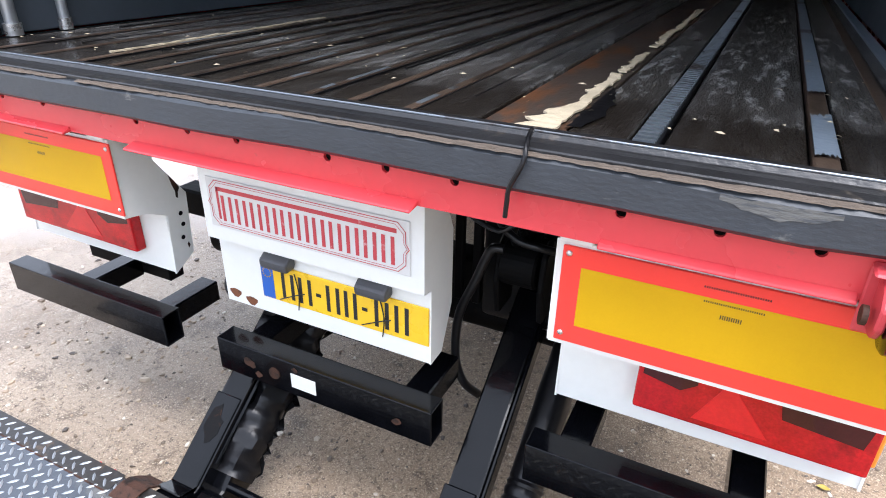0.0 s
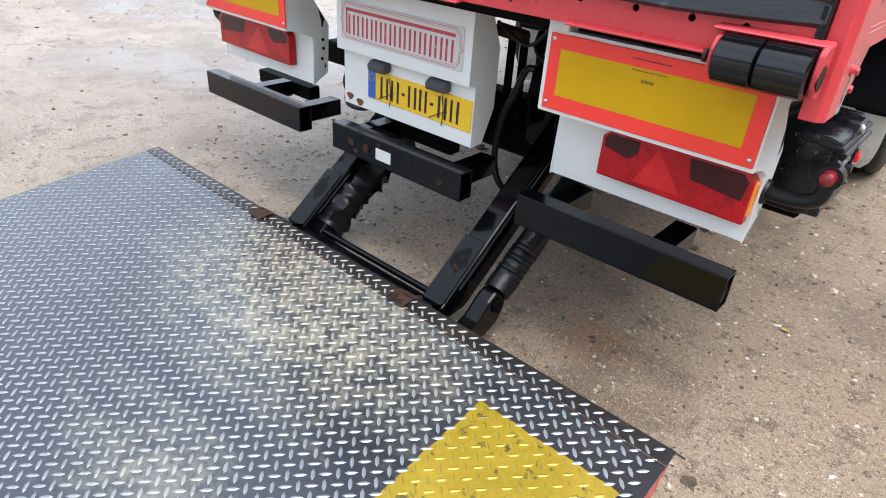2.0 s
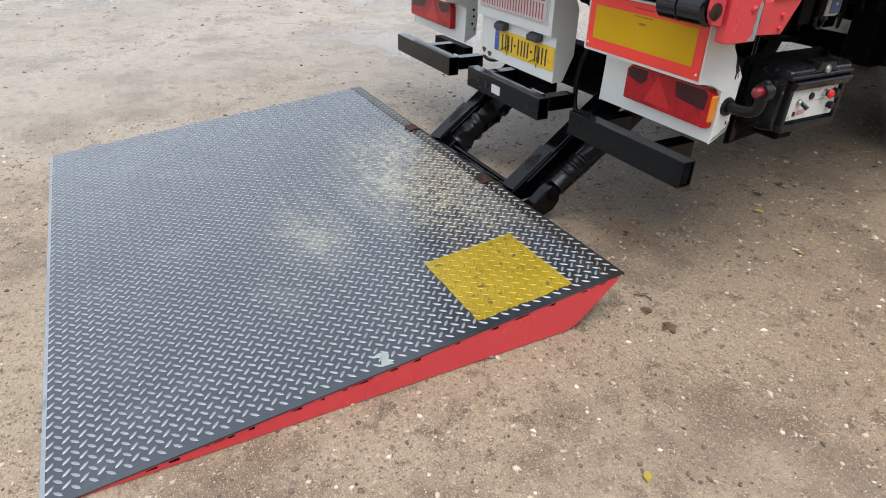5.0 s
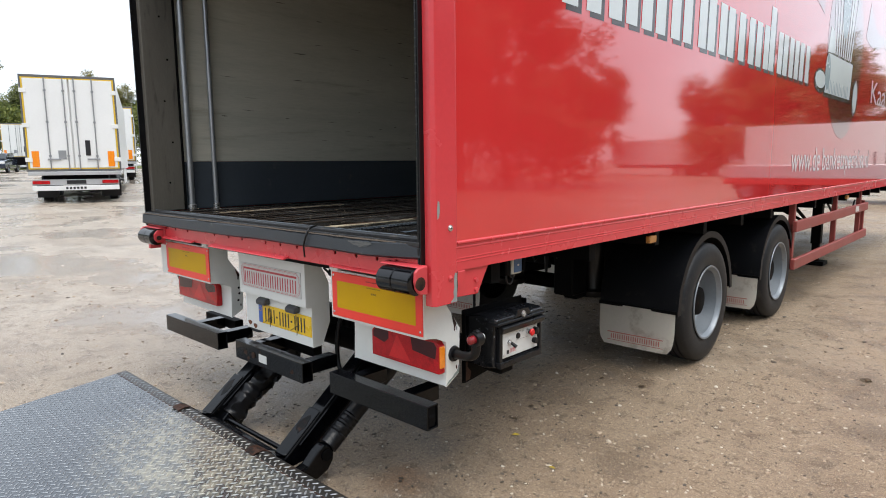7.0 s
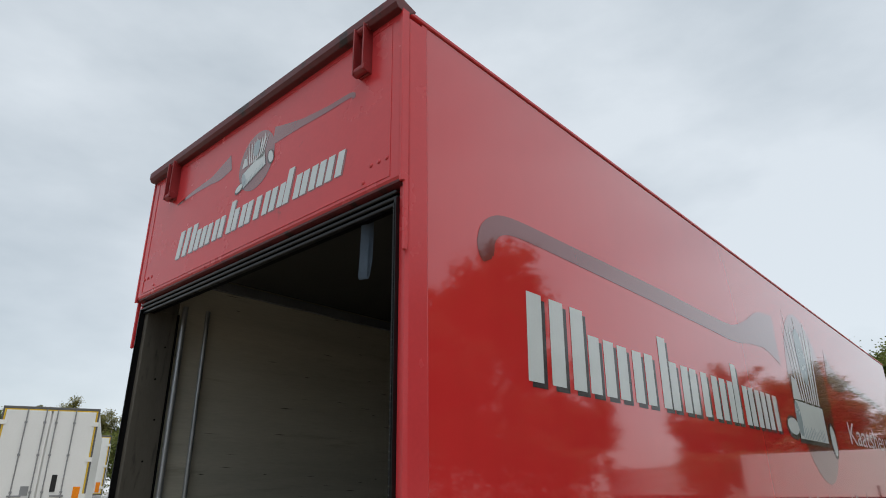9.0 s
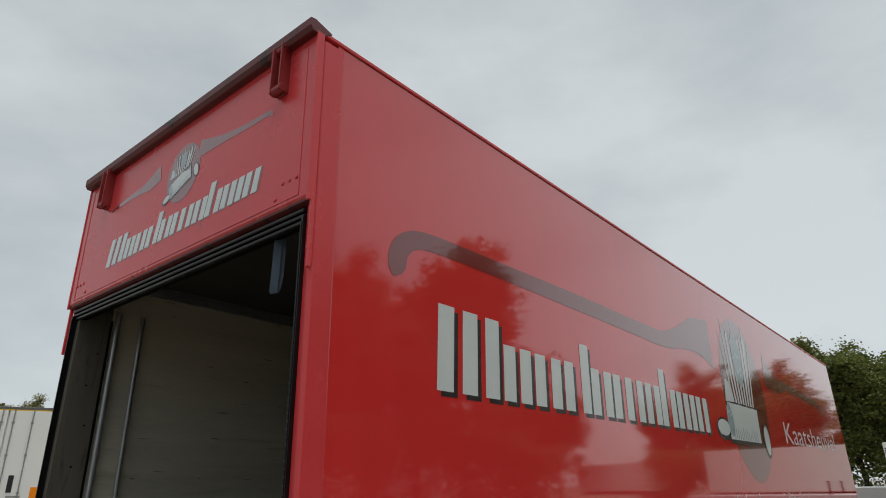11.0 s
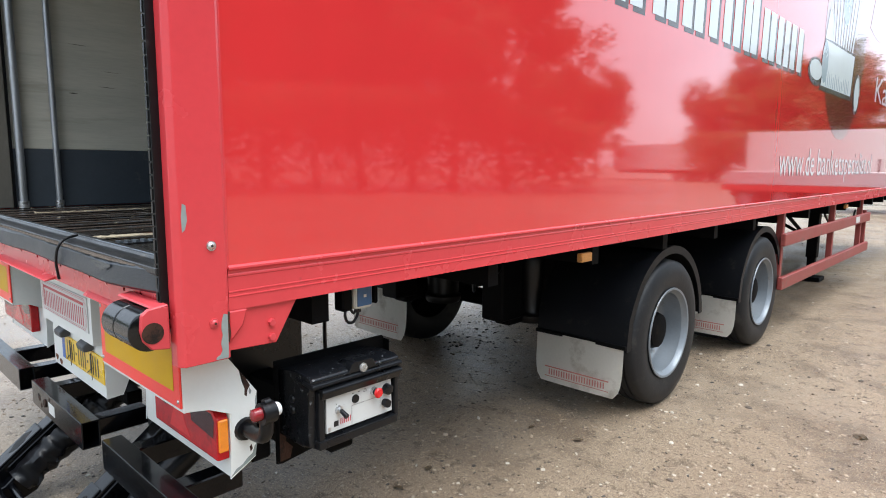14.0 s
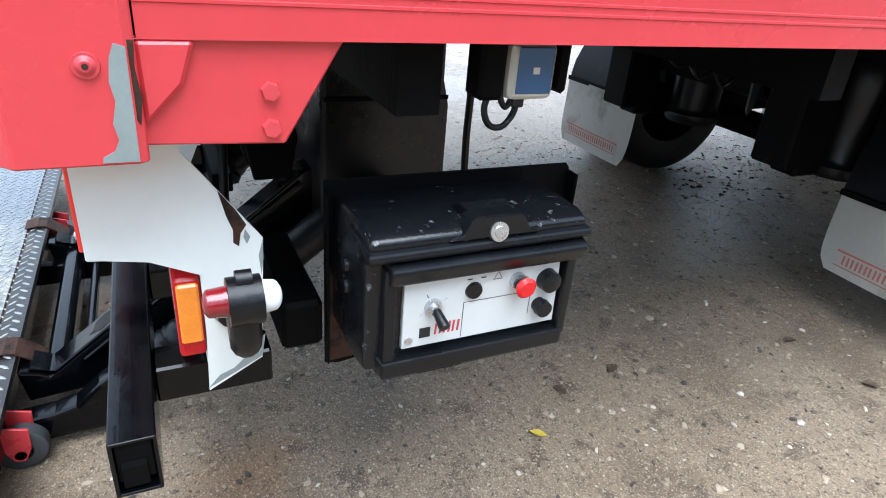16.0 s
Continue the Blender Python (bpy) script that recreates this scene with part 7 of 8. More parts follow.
        r_, t_ = (0.462 + 0.007 * math.cos(b_), 0.734 + 0.007 * math.sin(b_)), (0.462 + 0.007 * math.cos(a), 0.734 + 0.007 * math.sin(a))
        sheet(bm, f, (p, q, r_, t_))
    for k in range(4):
        a = 1.57 * k + 0.5
        sheet(bm, f, ((0.362 + 0.018 * math.cos(a), 0.700 + 0.018 * math.sin(a)), (0.362 + 0.024 * math.cos(a), 0.700 + 0.024 * math.sin(a)), (0.363 + 0.024 * math.cos(a), 0.701 + 0.024 * math.sin(a)), (0.363 + 0.018 * math.cos(a), 0.701 + 0.018 * math.sin(a))))
    sheet(bm, f, ((0.343, 0.651), (0.360, 0.651), (0.360, 0.668), (0.343, 0.668)))
    tagged(part("panel_marks", bm, m_ink, pan), kind="stuff")
    bm = bmesh.new()
    for k in range(3):
        for o in (0.0, 0.0075):
            sheet(bm, f, ((0.366 + 0.014 * k + o, 0.653), (0.3695 + 0.014 * k + o, 0.653), (0.3710 + 0.014 * k + o, 0.672), (0.3675 + 0.014 * k + o, 0.672)))
    part("maker_bars", bm, m_sign_red, pan, "red maker's mark as bars")
    part("screw", bm_rod((px, 0.327, 0.650), (px + 0.002, 0.327, 0.650), 0.006, seg=12), m_steel, pan)
    part("box_foot", bm_block(1.15, 1.262, 0.36, 0.45, 0.545, 0.598), m_chassis, box, bevel=0.008)
    for y, z in ((0.2625, 0.735), (0.2625, 0.700)):
        part("side_screw", bm_rod((1.21, 0.2645, z), (1.21, 0.259, z), 0.012, 0.010, 14), m_plastic, box)
    # remote in its holder under the floor, with a looped lead
    bm = bmesh.new()
    block(bm, 1.190, 1.223, 0.490, 0.566, 0.966, 1.046)
    hs = part("lift_remote", bm, m_cream_box, trailer, "cream remote with blue face hanging under the floor", bevel=0.014, seg=3)
    part("blue_face", bm_block(1.2225, 1.2255, 0.500, 0.558, 0.976, 1.040), m_blue_box, hs, bevel=0.0014)
    part("key_pad", bm_block(1.225, 1.2275, 0.524, 0.534, 1.004, 1.013), m_cream_box, hs)
    bm = bmesh.new()
    block(bm, 1.172, 1.220, 0.446, 0.486, 0.966, 1.053)
    block(bm, 1.172, 1.232, 0.569, 0.582, 0.976, 1.053)
    block(bm, 1.168, 1.188, 0.45, 0.582, 0.975, 1.053)
    part("remote_holder", bm, m_chassis, hs, bevel=0.006)
    bm = bmesh.new()
    hose(bm, [(1.207, 0.515, 0.968), (1.207, 0.512, 0.945), (1.209, 0.494, 0.926), (1.209, 0.472, 0.930), (1.209, 0.462, 0.954), (1.209, 0.470, 0.980)], 0.0048)
    hose(bm, [(1.207, 0.507, 0.968), (1.207, 0.498, 0.954), (1.207, 0.489, 0.964), (1.207, 0.485, 0.983)], 0.0045)
    part("lead", bm, m_rubber, hs, smooth=True)
    part("plug", bm_block(1.200, 1.214, 0.506, 0.524, 0.954, 0.967), m_plastic, hs, bevel=0.002)
    bm = bmesh.new()
    hose(bm, [(0.930, 0.580, 1.06), (0.925, 0.588, 0.98), (0.915, 0.595, 0.90), (0.905, 0.600, 0.80), (0.90, 0.61, 0.66)], 0.0075)
    part("black_cable", bm, m_rubber, trailer, smooth=True)
    bm = bmesh.new()
    hose(bm, [(-0.36, 0.17, 0.62), (-0.40, 0.12, 0.56), (-0.37, 0.10, 0.515), (-0.28, 0.12, 0.52), (-0.22, 0.2, 0.58)], 0.009)
    part("lamp_cable", bm, m_rubber, trailer, smooth=True)
    bm = bmesh.new()
    hose(bm, [(0.32, 0.12, 0.95), (0.44, 0.12, 0.90), (0.50, 0.14, 0.96)], 0.006)
    part("lamp_cable", bm, m_rubber, trailer, smooth=True)


build_running_gear()
build_control_box()


# ---- vehicles standing round the yard ----
def simple_wheel(parent, name="wheel", r=0.50, w=0.28, rim=None):
    """Wheel at the origin, axle along x."""
    bm = bmesh.new()
    lathe(bm, [(-w / 2, r * 0.58), (-w / 2, r * 0.85), (-w * 0.4, r * 0.98), (w * 0.4, r * 0.98), (w / 2, r * 0.85), (w / 2, r * 0.58)], 28, "x", True)
    wh = part(name, bm, m_tyre, parent, smooth=True)
    bm = bmesh.new()
    lathe(bm, [(w * 0.46, r * 0.6), (w * 0.34, r * 0.52), (w * 0.22, r * 0.30), (w * 0.36, r * 0.20), (w * 0.36, 0.001)], 24, "x")
    lathe(bm, [(-w * 0.46, r * 0.6), (-w * 0.34, r * 0.52), (-w * 0.22, r * 0.30), (-w * 0.36, r * 0.20), (-w * 0.36, 0.001)], 24, "x")
    part("rim", bm, rim or m_rim, wh, smooth=True)
    return wh


def wheels_at(parent, spots, r=0.50, w=0.28, rim=None):
    wh = simple_wheel(parent, r=r, w=w, rim=rim)
    wh.matrix_basis = pose(spots[0][0], spots[0][1], r)
    for x, y in spots[1:]:
        again(wh, parent, pose(x, y, r))


def reefer(at, turn, label):
    """White box trailer seen from its doors; its rear is at y = 0, its length runs along +y."""
    th = thing("parked_trailer", label, "trailer", at, turn, group="parked trailers")
    part("body", bm_block(-1.28, 1.28, 0.06, 13.4, 1.12, 3.98), m_truck_white, th, bevel=0.03, seg=2)
    bm = bmesh.new()
    block(bm, -1.30, -1.25, 0.0, 0.10, 1.05, 4.0)
    block(bm, 1.25, 1.30, 0.0, 0.10, 1.05, 4.0)
    block(bm, -1.25, 1.25, 0.0, 0.10, 3.92, 4.0)
    block(bm, -1.25, 1.25, 0.0, 0.10, 1.05, 1.12)
    part("door_frame", bm, m_frame_dark, th, "dark grey door frame", bevel=0.008)
    bm = bmesh.new()
    block(bm, -1.249, -1.205, -0.004, 0.05, 1.121, 3.919)
    block(bm, 1.205, 1.249, -0.004, 0.05, 1.121, 3.919)
    block(bm, -1.205, 1.205, -0.004, 0.05, 3.885, 3.919)
    block(bm, -1.205, 1.205, -0.004, 0.05, 1.121, 1.155)
    part("door_gasket", bm, m_truck_yellow, th, "yellow rubber door gasket")
    for s in (1, -1):
        x0, x1 = sorted((s * 0.024, s * 1.20))
        d = part("door", bm_block(x0, x1, -0.012, 0.05, 1.158, 3.882), m_truck_white, th, "white trailer door", bevel=0.006)
        for f in (0.115, 0.55):
            x = s * (0.02 + 1.13 * f)
            part("lock_rod", bm_rod((x, -0.035, 1.12), (x, -0.035, 3.92), 0.017, seg=10), m_grey_metal, d)
            for z in (1.5, 2.55, 3.5):
                part("rod_guide", bm_block(x - 0.035, x + 0.035, -0.05, -0.012, z, z + 0.06), m_grey_metal, d)
        part("door_handle", bm_block(*sorted((s * 0.36, s * 0.72)), -0.055, -0.035, 1.40, 1.45), m_grey_metal, d, bevel=0.004)
        for z in (1.35, 2.4, 3.45):
            part("hinge", bm_block(*sorted((s * 1.12, s * 1.31)), -0.03, -0.011, z, z + 0.13), m_truck_white, d, bevel=0.004)
        part("reflector_board", bm_block(*sorted((s * 0.94, s * 1.13)), -0.022, -0.012, 1.19, 1.68), m_lens_amber, d, "orange reflector board", bevel=0.003)
        part("tail_lamp", bm_block(*sorted((s * 0.72, s * 1.18)), -0.03, 0.02, 0.66, 0.76), m_lens_red, th, bevel=0.006)
        part("lamp_strip", bm_block(*sorted((s * 0.92, s * 1.26)), -0.03, 0.02, 0.965, 1.02), m_lens_white, th, bevel=0.006)
        part("mud_flap", bm_block(*sorted((s * 0.62, s * 1.22)), 1.1, 1.12, 0.20, 0.72), m_rubber, th)
    part("vent_cover", bm_block(-0.42, -0.21, -0.03, -0.012, 1.44, 1.70), m_grey_metal, bpy.data.objects[d.name])
    part("black_grip", bm_block(0.33, 0.47, -0.03, -0.012, 1.54, 2.02), m_ink, bpy.data.objects[d.name], bevel=0.02, seg=2)
    part("sill", bm_block(-1.28, 1.28, -0.06, 0.10, 0.93, 1.045), m_alu, th, bevel=0.006)
    part("lamp_beam", bm_block(-1.20, 1.20, 0.02, 0.08, 0.62, 0.80), m_alu, th, bevel=0.006)
    part("number_bar", bm_block(-0.27, 0.27, 0.010, 0.02, 0.65, 0.77), m_ink, th)
    part("bumper", bm_block(-1.20, 1.20, -0.02, 0.05, 0.45, 0.60), m_truck_white, th, "white bumper bar", bevel=0.01)
    bm = bmesh.new()
    for k in range(6):
        block(bm, -0.30 + 0.10 * k, -0.235 + 0.10 * k, -0.024, -0.021, 0.49, 0.56)
    part("maker_bars", bm, m_ink, th)
    part("under_frame", bm_block(-0.9, 0.9, 0.2, 13, 0.72, 1.1), m_chassis, th)
    wheels_at(th, [(s * 0.98, y) for y in (1.75, 3.06, 4.37) for s in (1, -1)])
    for s in (1, -1):
        part("side_skirt", bm_block(*sorted((s * 1.22, s * 1.26)), 5.2, 9.5, 0.5, 1.1), m_truck_white, th, bevel=0.01)
        part("landing_leg", bm_block(s * 0.8 - 0.07, s * 0.8 + 0.07, 10.4, 10.55, 0.0, 1.1), m_chassis, th)
    return th


def flatbed(at, turn):
    """Low plant trailer: sloping tail at y = 0, wheels, then the raised neck at its far end."""
    th = thing("blue_plant_trailer", "pale blue low plant trailer with sloping tail and raised neck", "trailer", at, turn)
    bm = bmesh.new()
    prism(bm, "x", -1.25, 1.25, [(0.0, 0.50), (0.0, 0.64), (3.4, 1.13), (8.6, 1.17), (8.6, 0.98), (3.4, 0.98)])
    part("deck", bm, m_blue_pale, th, bevel=0.01)
    bm = bmesh.new()
    prism(bm, "x", -1.18, 1.18, [(0.05, 0.652), (3.4, 1.138), (8.3, 1.174), (8.3, 1.184), (3.4, 1.150), (0.05, 0.665)])
    part("deck_face", bm, m_alu, th)
    part("neck", bm_block(-1.25, 1.25, 8.3, 9.3, 1.18, 1.85), m_blue_pale, th, "blue raised neck", bevel=0.02)
    part("tool_box", bm_block(0.55, 1.24, 7.7, 9.2, 0.42, 0.97), m_blue_pale, th, bevel=0.02)
    part("frame", bm_block(-0.6, 0.6, 1.5, 9.2, 0.55, 0.97), m_chassis, th)
    part("side_rail", bm_block(1.251, 1.285, 3.4, 8.6, 1.0, 1.13), m_blue, th, bevel=0.006)
    part("landing_leg", bm_block(0.9, 1.02, 9.0, 9.12, 0.0, 0.5), m_chassis, th)
    wheels_at(th, [(s * 1.05, y) for y in (4.2, 5.4, 6.6) for s in (1, -1)], 0.50, 0.36)
    return th


def board_trailer(at, turn):
    """Blue trailer seen from its tall framed head board, deck behind."""
    th = thing("blue_board_trailer", "blue flat trailer with a brown head board in a blue frame", "trailer", at, turn)
    part("deck", bm_block(-1.0, 1.0, 0.1, 9.0, 1.28, 1.40), m_blue_pale, th, bevel=0.01)
    bm = bmesh.new()
    for a in ((-1.10, 1.10, 2.16, 2.26), (-1.10, 1.10, 1.44, 1.52), (-1.10, -0.98, 1.52, 2.16), (0.98, 1.10, 1.52, 2.16)):
        block(bm, a[0], a[1], 0.0, 0.10, a[2], a[3])
    fr = part("board_frame", bm, m_blue_pale, th, "blue steel board frame", bevel=0.01)
    for k in range(5):
        part("plank", bm_block(-0.98, 0.98, 0.03, 0.06, 1.525 + 0.126 * k, 1.645 + 0.126 * k), m_rust_dark, fr)
    part("frame", bm_block(-0.5, 0.5, 0.3, 8.8, 0.8, 1.27), m_chassis, th)
    wheels_at(th, [(s * 0.72, y) for y in (5.4, 6.7, 8.0) for s in (1, -1)], 0.46, 0.36)
    return th


def tanker(at, turn):
    th = thing("tank_trailer", "deep blue tank trailer standing on the yard edge", "trailer", at, turn)
    bm = bmesh.new()
    lathe(bm, [(0.0, 0.02), (0.05, 0.5), (0.2, 0.72), (0.5, 0.80), (6.6, 0.80), (6.9, 0.72), (7.05, 0.5), (7.1, 0.02)], 40, "y")
    for v in bm.verts:
        v.co.z += 2.0
    tank = part("tank", bm, m_blue, th, "glossy blue cylinder tank", smooth=True)
    for y in (1.6, 3.5, 5.6):
        part("manhole", bm_rod((0, y, 2.76), (0, y, 2.98), 0.26, seg=20), m_blue, tank)
        bm = bmesh.new()
        lathe(bm, [(y - 0.06, 0.805), (y - 0.06, 0.82), (y + 0.06, 0.82), (y + 0.06, 0.805)], 40, "y", True)
        for v in bm.verts:
            v.co.z += 2.0
        part("tank_band", bm, m_blue, tank)
    part("end_cover", bm_rod((0, 6.2, 2.5), (0, 6.8, 2.5), 0.42, seg=20), m_blue, tank, smooth=True)
    part("catwalk", bm_block(-0.3, 0.3, 0.6, 6.4, 2.83, 2.87), m_alu, th)
    part("frame", bm_block(-0.75, 0.75, 0.2, 9.5, 0.55, 1.15), m_chassis, th)
    part("hose_tray", bm_block(0.70, 0.95, 0.4, 6.0, 0.95, 1.18), m_grey_metal, th, bevel=0.02)
    part("ladder", bm_block(0.5, 0.62, 6.9, 7.3, 0.6, 2.6), m_chassis, th)
    wheels_at(th, [(s * 1.0, y) for y in (1.2, 2.5, 3.8) for s in (1, -1)])
    return th


def car(at, turn):
    th = thing("parked_car", "dark blue hatchback car parked on the yard", "car", at, turn)
    bm = bmesh.new()
    prism(bm, "x", -0.84, 0.84, [(-2.0, 0.30), (-2.05, 0.62), (-1.95, 0.86), (-1.0, 0.98), (1.75, 1.0), (2.0, 0.92), (2.08, 0.6), (2.05, 0.28)])
    part("body", bm, m_car, th, bevel=0.06, seg=3, smooth=True)
    bm = bmesh.new()
    v0 = [(-1.15, 0.98), (-0.35, 1.42), (1.1, 1.45), (1.75, 1.0)]
    prism(bm, "x", -0.66, 0.66, v0)
    part("roof", bm, m_car, th, bevel=0.05, seg=2, smooth=True)
    for s in (1, -1):
        bm = bmesh.new()
        prism(bm, "x", s * 0.661, s * 0.668, [(-0.95, 1.02), (-0.33, 1.36), (1.0, 1.38), (1.45, 1.02)])
        part("side_window", bm, m_glass, th)
        part("headlight", bm_block(*sorted((s * 0.48, s * 0.80)), -2.06, -1.95, 0.64, 0.80), m_lens_white, th, bevel=0.02)
    bm = bmesh.new()
    bm.faces.new([bm.verts.new(p) for p in ((-0.60, -1.10, 1.03), (0.60, -1.10, 1.03), (0.56, -0.42, 1.40), (-0.56, -0.42, 1.40))])
    part("windscreen", bm, m_glass, th)
    part("plate_bar", bm_block(-0.26, 0.26, -2.075, -2.06, 0.42, 0.53), m_plate_yellow, th)
    part("grille", bm_block(-0.45, 0.45, -2.07, -2.04, 0.58, 0.70), m_ink, th)
    wheels_at(th, [(s * 0.76, y) for y in (-1.25, 1.3) for s in (1, -1)], 0.31, 0.2)
    return th


def low_loader(at, turn):
    """Neck from y = 0, step down at y = 2.75, low bed to y = 9.9."""
    th = thing("low_loader", "red low loader trailer with grey sides and dark upright stakes", "trailer", at, turn)
    part("neck", bm_block(-1.25, 1.25, 0.0, 2.76, 0.97, 1.16), m_lowbed, th, bevel=0.02)
    part("neck_side", bm_block(-1.22, 1.22, 0.0, 3.20, 1.163, 1.50), m_alu, th, "grey aluminium drop side", bevel=0.01)
    bm = bmesh.new()
    prism(bm, "x", -1.27, 1.27, [(2.74, 1.18), (3.50, 1.18), (3.56, 0.70), (2.95, 0.70), (2.74, 0.86)])
    part("shoulder", bm, m_lowbed, th, "red steel shoulder plate", bevel=0.015)
    part("bed", bm_block(-1.25, 1.25, 2.95, 9.9, 0.62, 0.845), m_lowbed, th, bevel=0.02)
    part("bed_face", bm_block(-1.26, 1.26, 3.4, 9.88, 0.847, 0.885), m_alu, th)
    part("bed_side", bm_block(-1.20, 1.20, 3.55, 9.8, 0.888, 1.29), m_alu, th, "grey aluminium load side", bevel=0.01)
    for s in (1, -1):
        for k, (y, top) in enumerate(((3.22, 2.02), (3.48, 1.98), (3.78, 1.98), (4.15, 1.94), (5.3, 1.70))):
            st = part("stake", bm_block(s * 1.15 - 0.035, s * 1.15 + 0.035, y, y + 0.06, 1.18, top), m_chassis, th, bevel=0.008)
            if k in (0, 3):
                part("stake_socket", bm_block(s * 1.16 - 0.06, s * 1.16 + 0.06, y + 0.03, y + 0.20, 1.18, 1.48), m_chassis, st)
        bm = bmesh.new()
        prism(bm, "x", s * 1.12 - 0.09, s * 1.12 + 0.09, [(2.74, 0.86), (3.02, 0.72), (2.98, 0.03), (2.82, 0.03)])
        part("end_leg", bm, m_lowbed, th, "red support leg", bevel=0.01)
        part("foot", bm_block(s * 1.12 - 0.14, s * 1.12 + 0.14, 2.74, 3.06, 0.0, 0.035), m_chassis, th)
        part("leg", bm_block(s * 0.7 - 0.07, s * 0.7 + 0.07, 3.45, 3.60, 0.0, 0.65), m_chassis, th)
        part("foot", bm_block(s * 0.7 - 0.16, s * 0.7 + 0.16, 3.36, 3.69, 0.0, 0.06), m_chassis, th)
        part("tool_box", bm_block(*sorted((s * 0.4, s * 1.15)), 4.6, 5.9, 0.30, 0.615), m_chassis, th, bevel=0.02)
    part("round_tank", bm_rod((1.02, 3.10, 0.56), (1.02, 3.50, 0.56), 0.13, seg=20), m_alu, th, smooth=True)
    part("under_frame", bm_block(-0.6, 0.6, 3.0, 9.8, 0.42, 0.615), m_chassis, th)
    wheels_at(th, [(s * 1.0, y) for y in (6.9, 8.0, 9.1) for s in (1, -1)], 0.40, 0.3)
    return th


def long_box(at, turn, length=15.0, top=3.55):
    th = thing("white_box_trailer", "long white box trailer standing side-on behind the low loader", "trailer", at, turn)
    part("body", bm_block(-1.28, 1.28, 0.0, length, 1.1, top), m_truck_white, th, bevel=0.03, seg=2)
    for k in range(8):
        part("side_vent", bm_block(1.281, 1.295, 0.05, 0.22, top - 1.2 + 0.12 * k, top - 1.14 + 0.12 * k), m_ink, th)
    part("frame", bm_block(-0.7, 0.7, 0.2, length - 0.2, 0.75, 1.1), m_chassis, th)
    wheels_at(th, [(s * 1.0, y) for y in (2.0, 3.3, 4.6) for s in (1, -1)])
    return th


reefer((-19.2, 4.75, rise(-19.2, 4.75) - 0.04), 69, "white refrigerated trailer with yellow door gaskets beside a puddle")
reefer((-33.4, 10.6, rise(-33.4, 10.6)), 69, "white box trailer standing behind another one")
flatbed((-26.5, -2.73, rise(-29.0, -1) - 0.05), 65)
board_trailer((-33.6, 1.9, rise(-33.0, 2) + 0.12), 85)
tanker((-54.0, 2.0, rise(-54.0, 3)), 4)
car((-53.0, 9.6, rise(-53.0, 9.6)), 65)
low_loader((-2.0, 23.35, 0.0), -90)
long_box((-1.2, 44.9, 0.0), -90, 15.2, 3.72)
for x, y, tn, lab in ((-58, -4.5, 75, "white box trailer at the far yard edge"), (-63, 1.5, 75, "white box trailer at the yard fence"), (-62, 13, 70, "white trailer far across the yard")):
    reefer((x, y, rise(x, y)), tn, lab)
long_box((22.0, 62.0, 0), -70, 14.0, 3.8)


# ---- trees round the yard ----
def build_tree(seed, height, spread, leaves, material):
    rng = random.Random(seed)
    th = thing("tree", "broadleaf tree with uneven yellow-green crown", "tree", group="trees round the yard")
    bm = bmesh.new()
    ends = []

    def limb(p, d, ln, r, depth):
        steps = 4
        for k in range(steps):
            d = (d + Vector((rng.uniform(-0.16, 0.16), rng.uniform(-0.16, 0.16), rng.uniform(-0.04, 0.12)))).normalized()
            q = p + d * ln / steps
            rod(bm, p, q, r * (1 - 0.18 * k / steps), r * (1 - 0.18 * (k + 1) / steps), 7, False)
            p = q
            if depth > 0 and k >= 1:
                for _ in range(2 if depth > 1 else 1):
                    a = rng.uniform(0, 6.28)
                    side_d = (d + Vector((math.cos(a), math.sin(a), rng.uniform(0.0, 0.5))) * rng.uniform(0.7, 1.1)).normalized()
                    limb(p, side_d, ln * rng.uniform(0.48, 0.66), r * 0.5, depth - 1)
        ends.append(p)

    limb(Vector((0, 0, -0.1)), Vector((0, 0, 1)), height * 0.62, height * 0.022, 3)
    part("trunk", bm, m_bark, th, "grey-brown trunk and limbs", smooth=True)
    vs, fs = [], []
    blobs = [(e, rng.uniform(0.5, 1.15)) for e in ends if e.z > height * 0.20]
    for _ in range(60):
        a, h = rng.uniform(0, 6.28), rng.random()
        rr = spread * (0.35 + 0.65 * math.sin(math.pi * (0.15 + 0.8 * h))) * rng.uniform(0.45, 1.0)
        blobs.append((Vector((rr * math.cos(a), rr * math.sin(a), height * (0.26 + 0.70 * h))), rng.uniform(0.6, 1.25)))
    for k in range(leaves):
        c, r = blobs[rng.randrange(len(blobs))]
        g = Vector((rng.gauss(0, 1), rng.gauss(0, 1), rng.gauss(0, 0.75)))
        p = c + g * r * 0.5
        u = Vector((rng.uniform(-1, 1), rng.uniform(-1, 1), rng.uniform(-0.6, 0.6))).normalized()
        w = u.orthogonal().normalized()
        s = rng.uniform(0.08, 0.19)
        b0 = len(vs)
        fold = u.cross(w) * s * rng.uniform(-0.3, 0.3)
        vs += [tuple(p - u * s), tuple(p + w * s * 0.6 + fold), tuple(p + u * s), tuple(p - w * s * 0.6 + fold)]
        fs.append((b0, b0 + 1, b0 + 2, b0 + 3))
    me = bpy.data.meshes.new("crown")
    me.from_pydata(vs, [], fs)
    me.materials.append(material)
    ob = new("crown", me)
    ob.parent = th
    tagged(ob, kind="stuff")
    return th


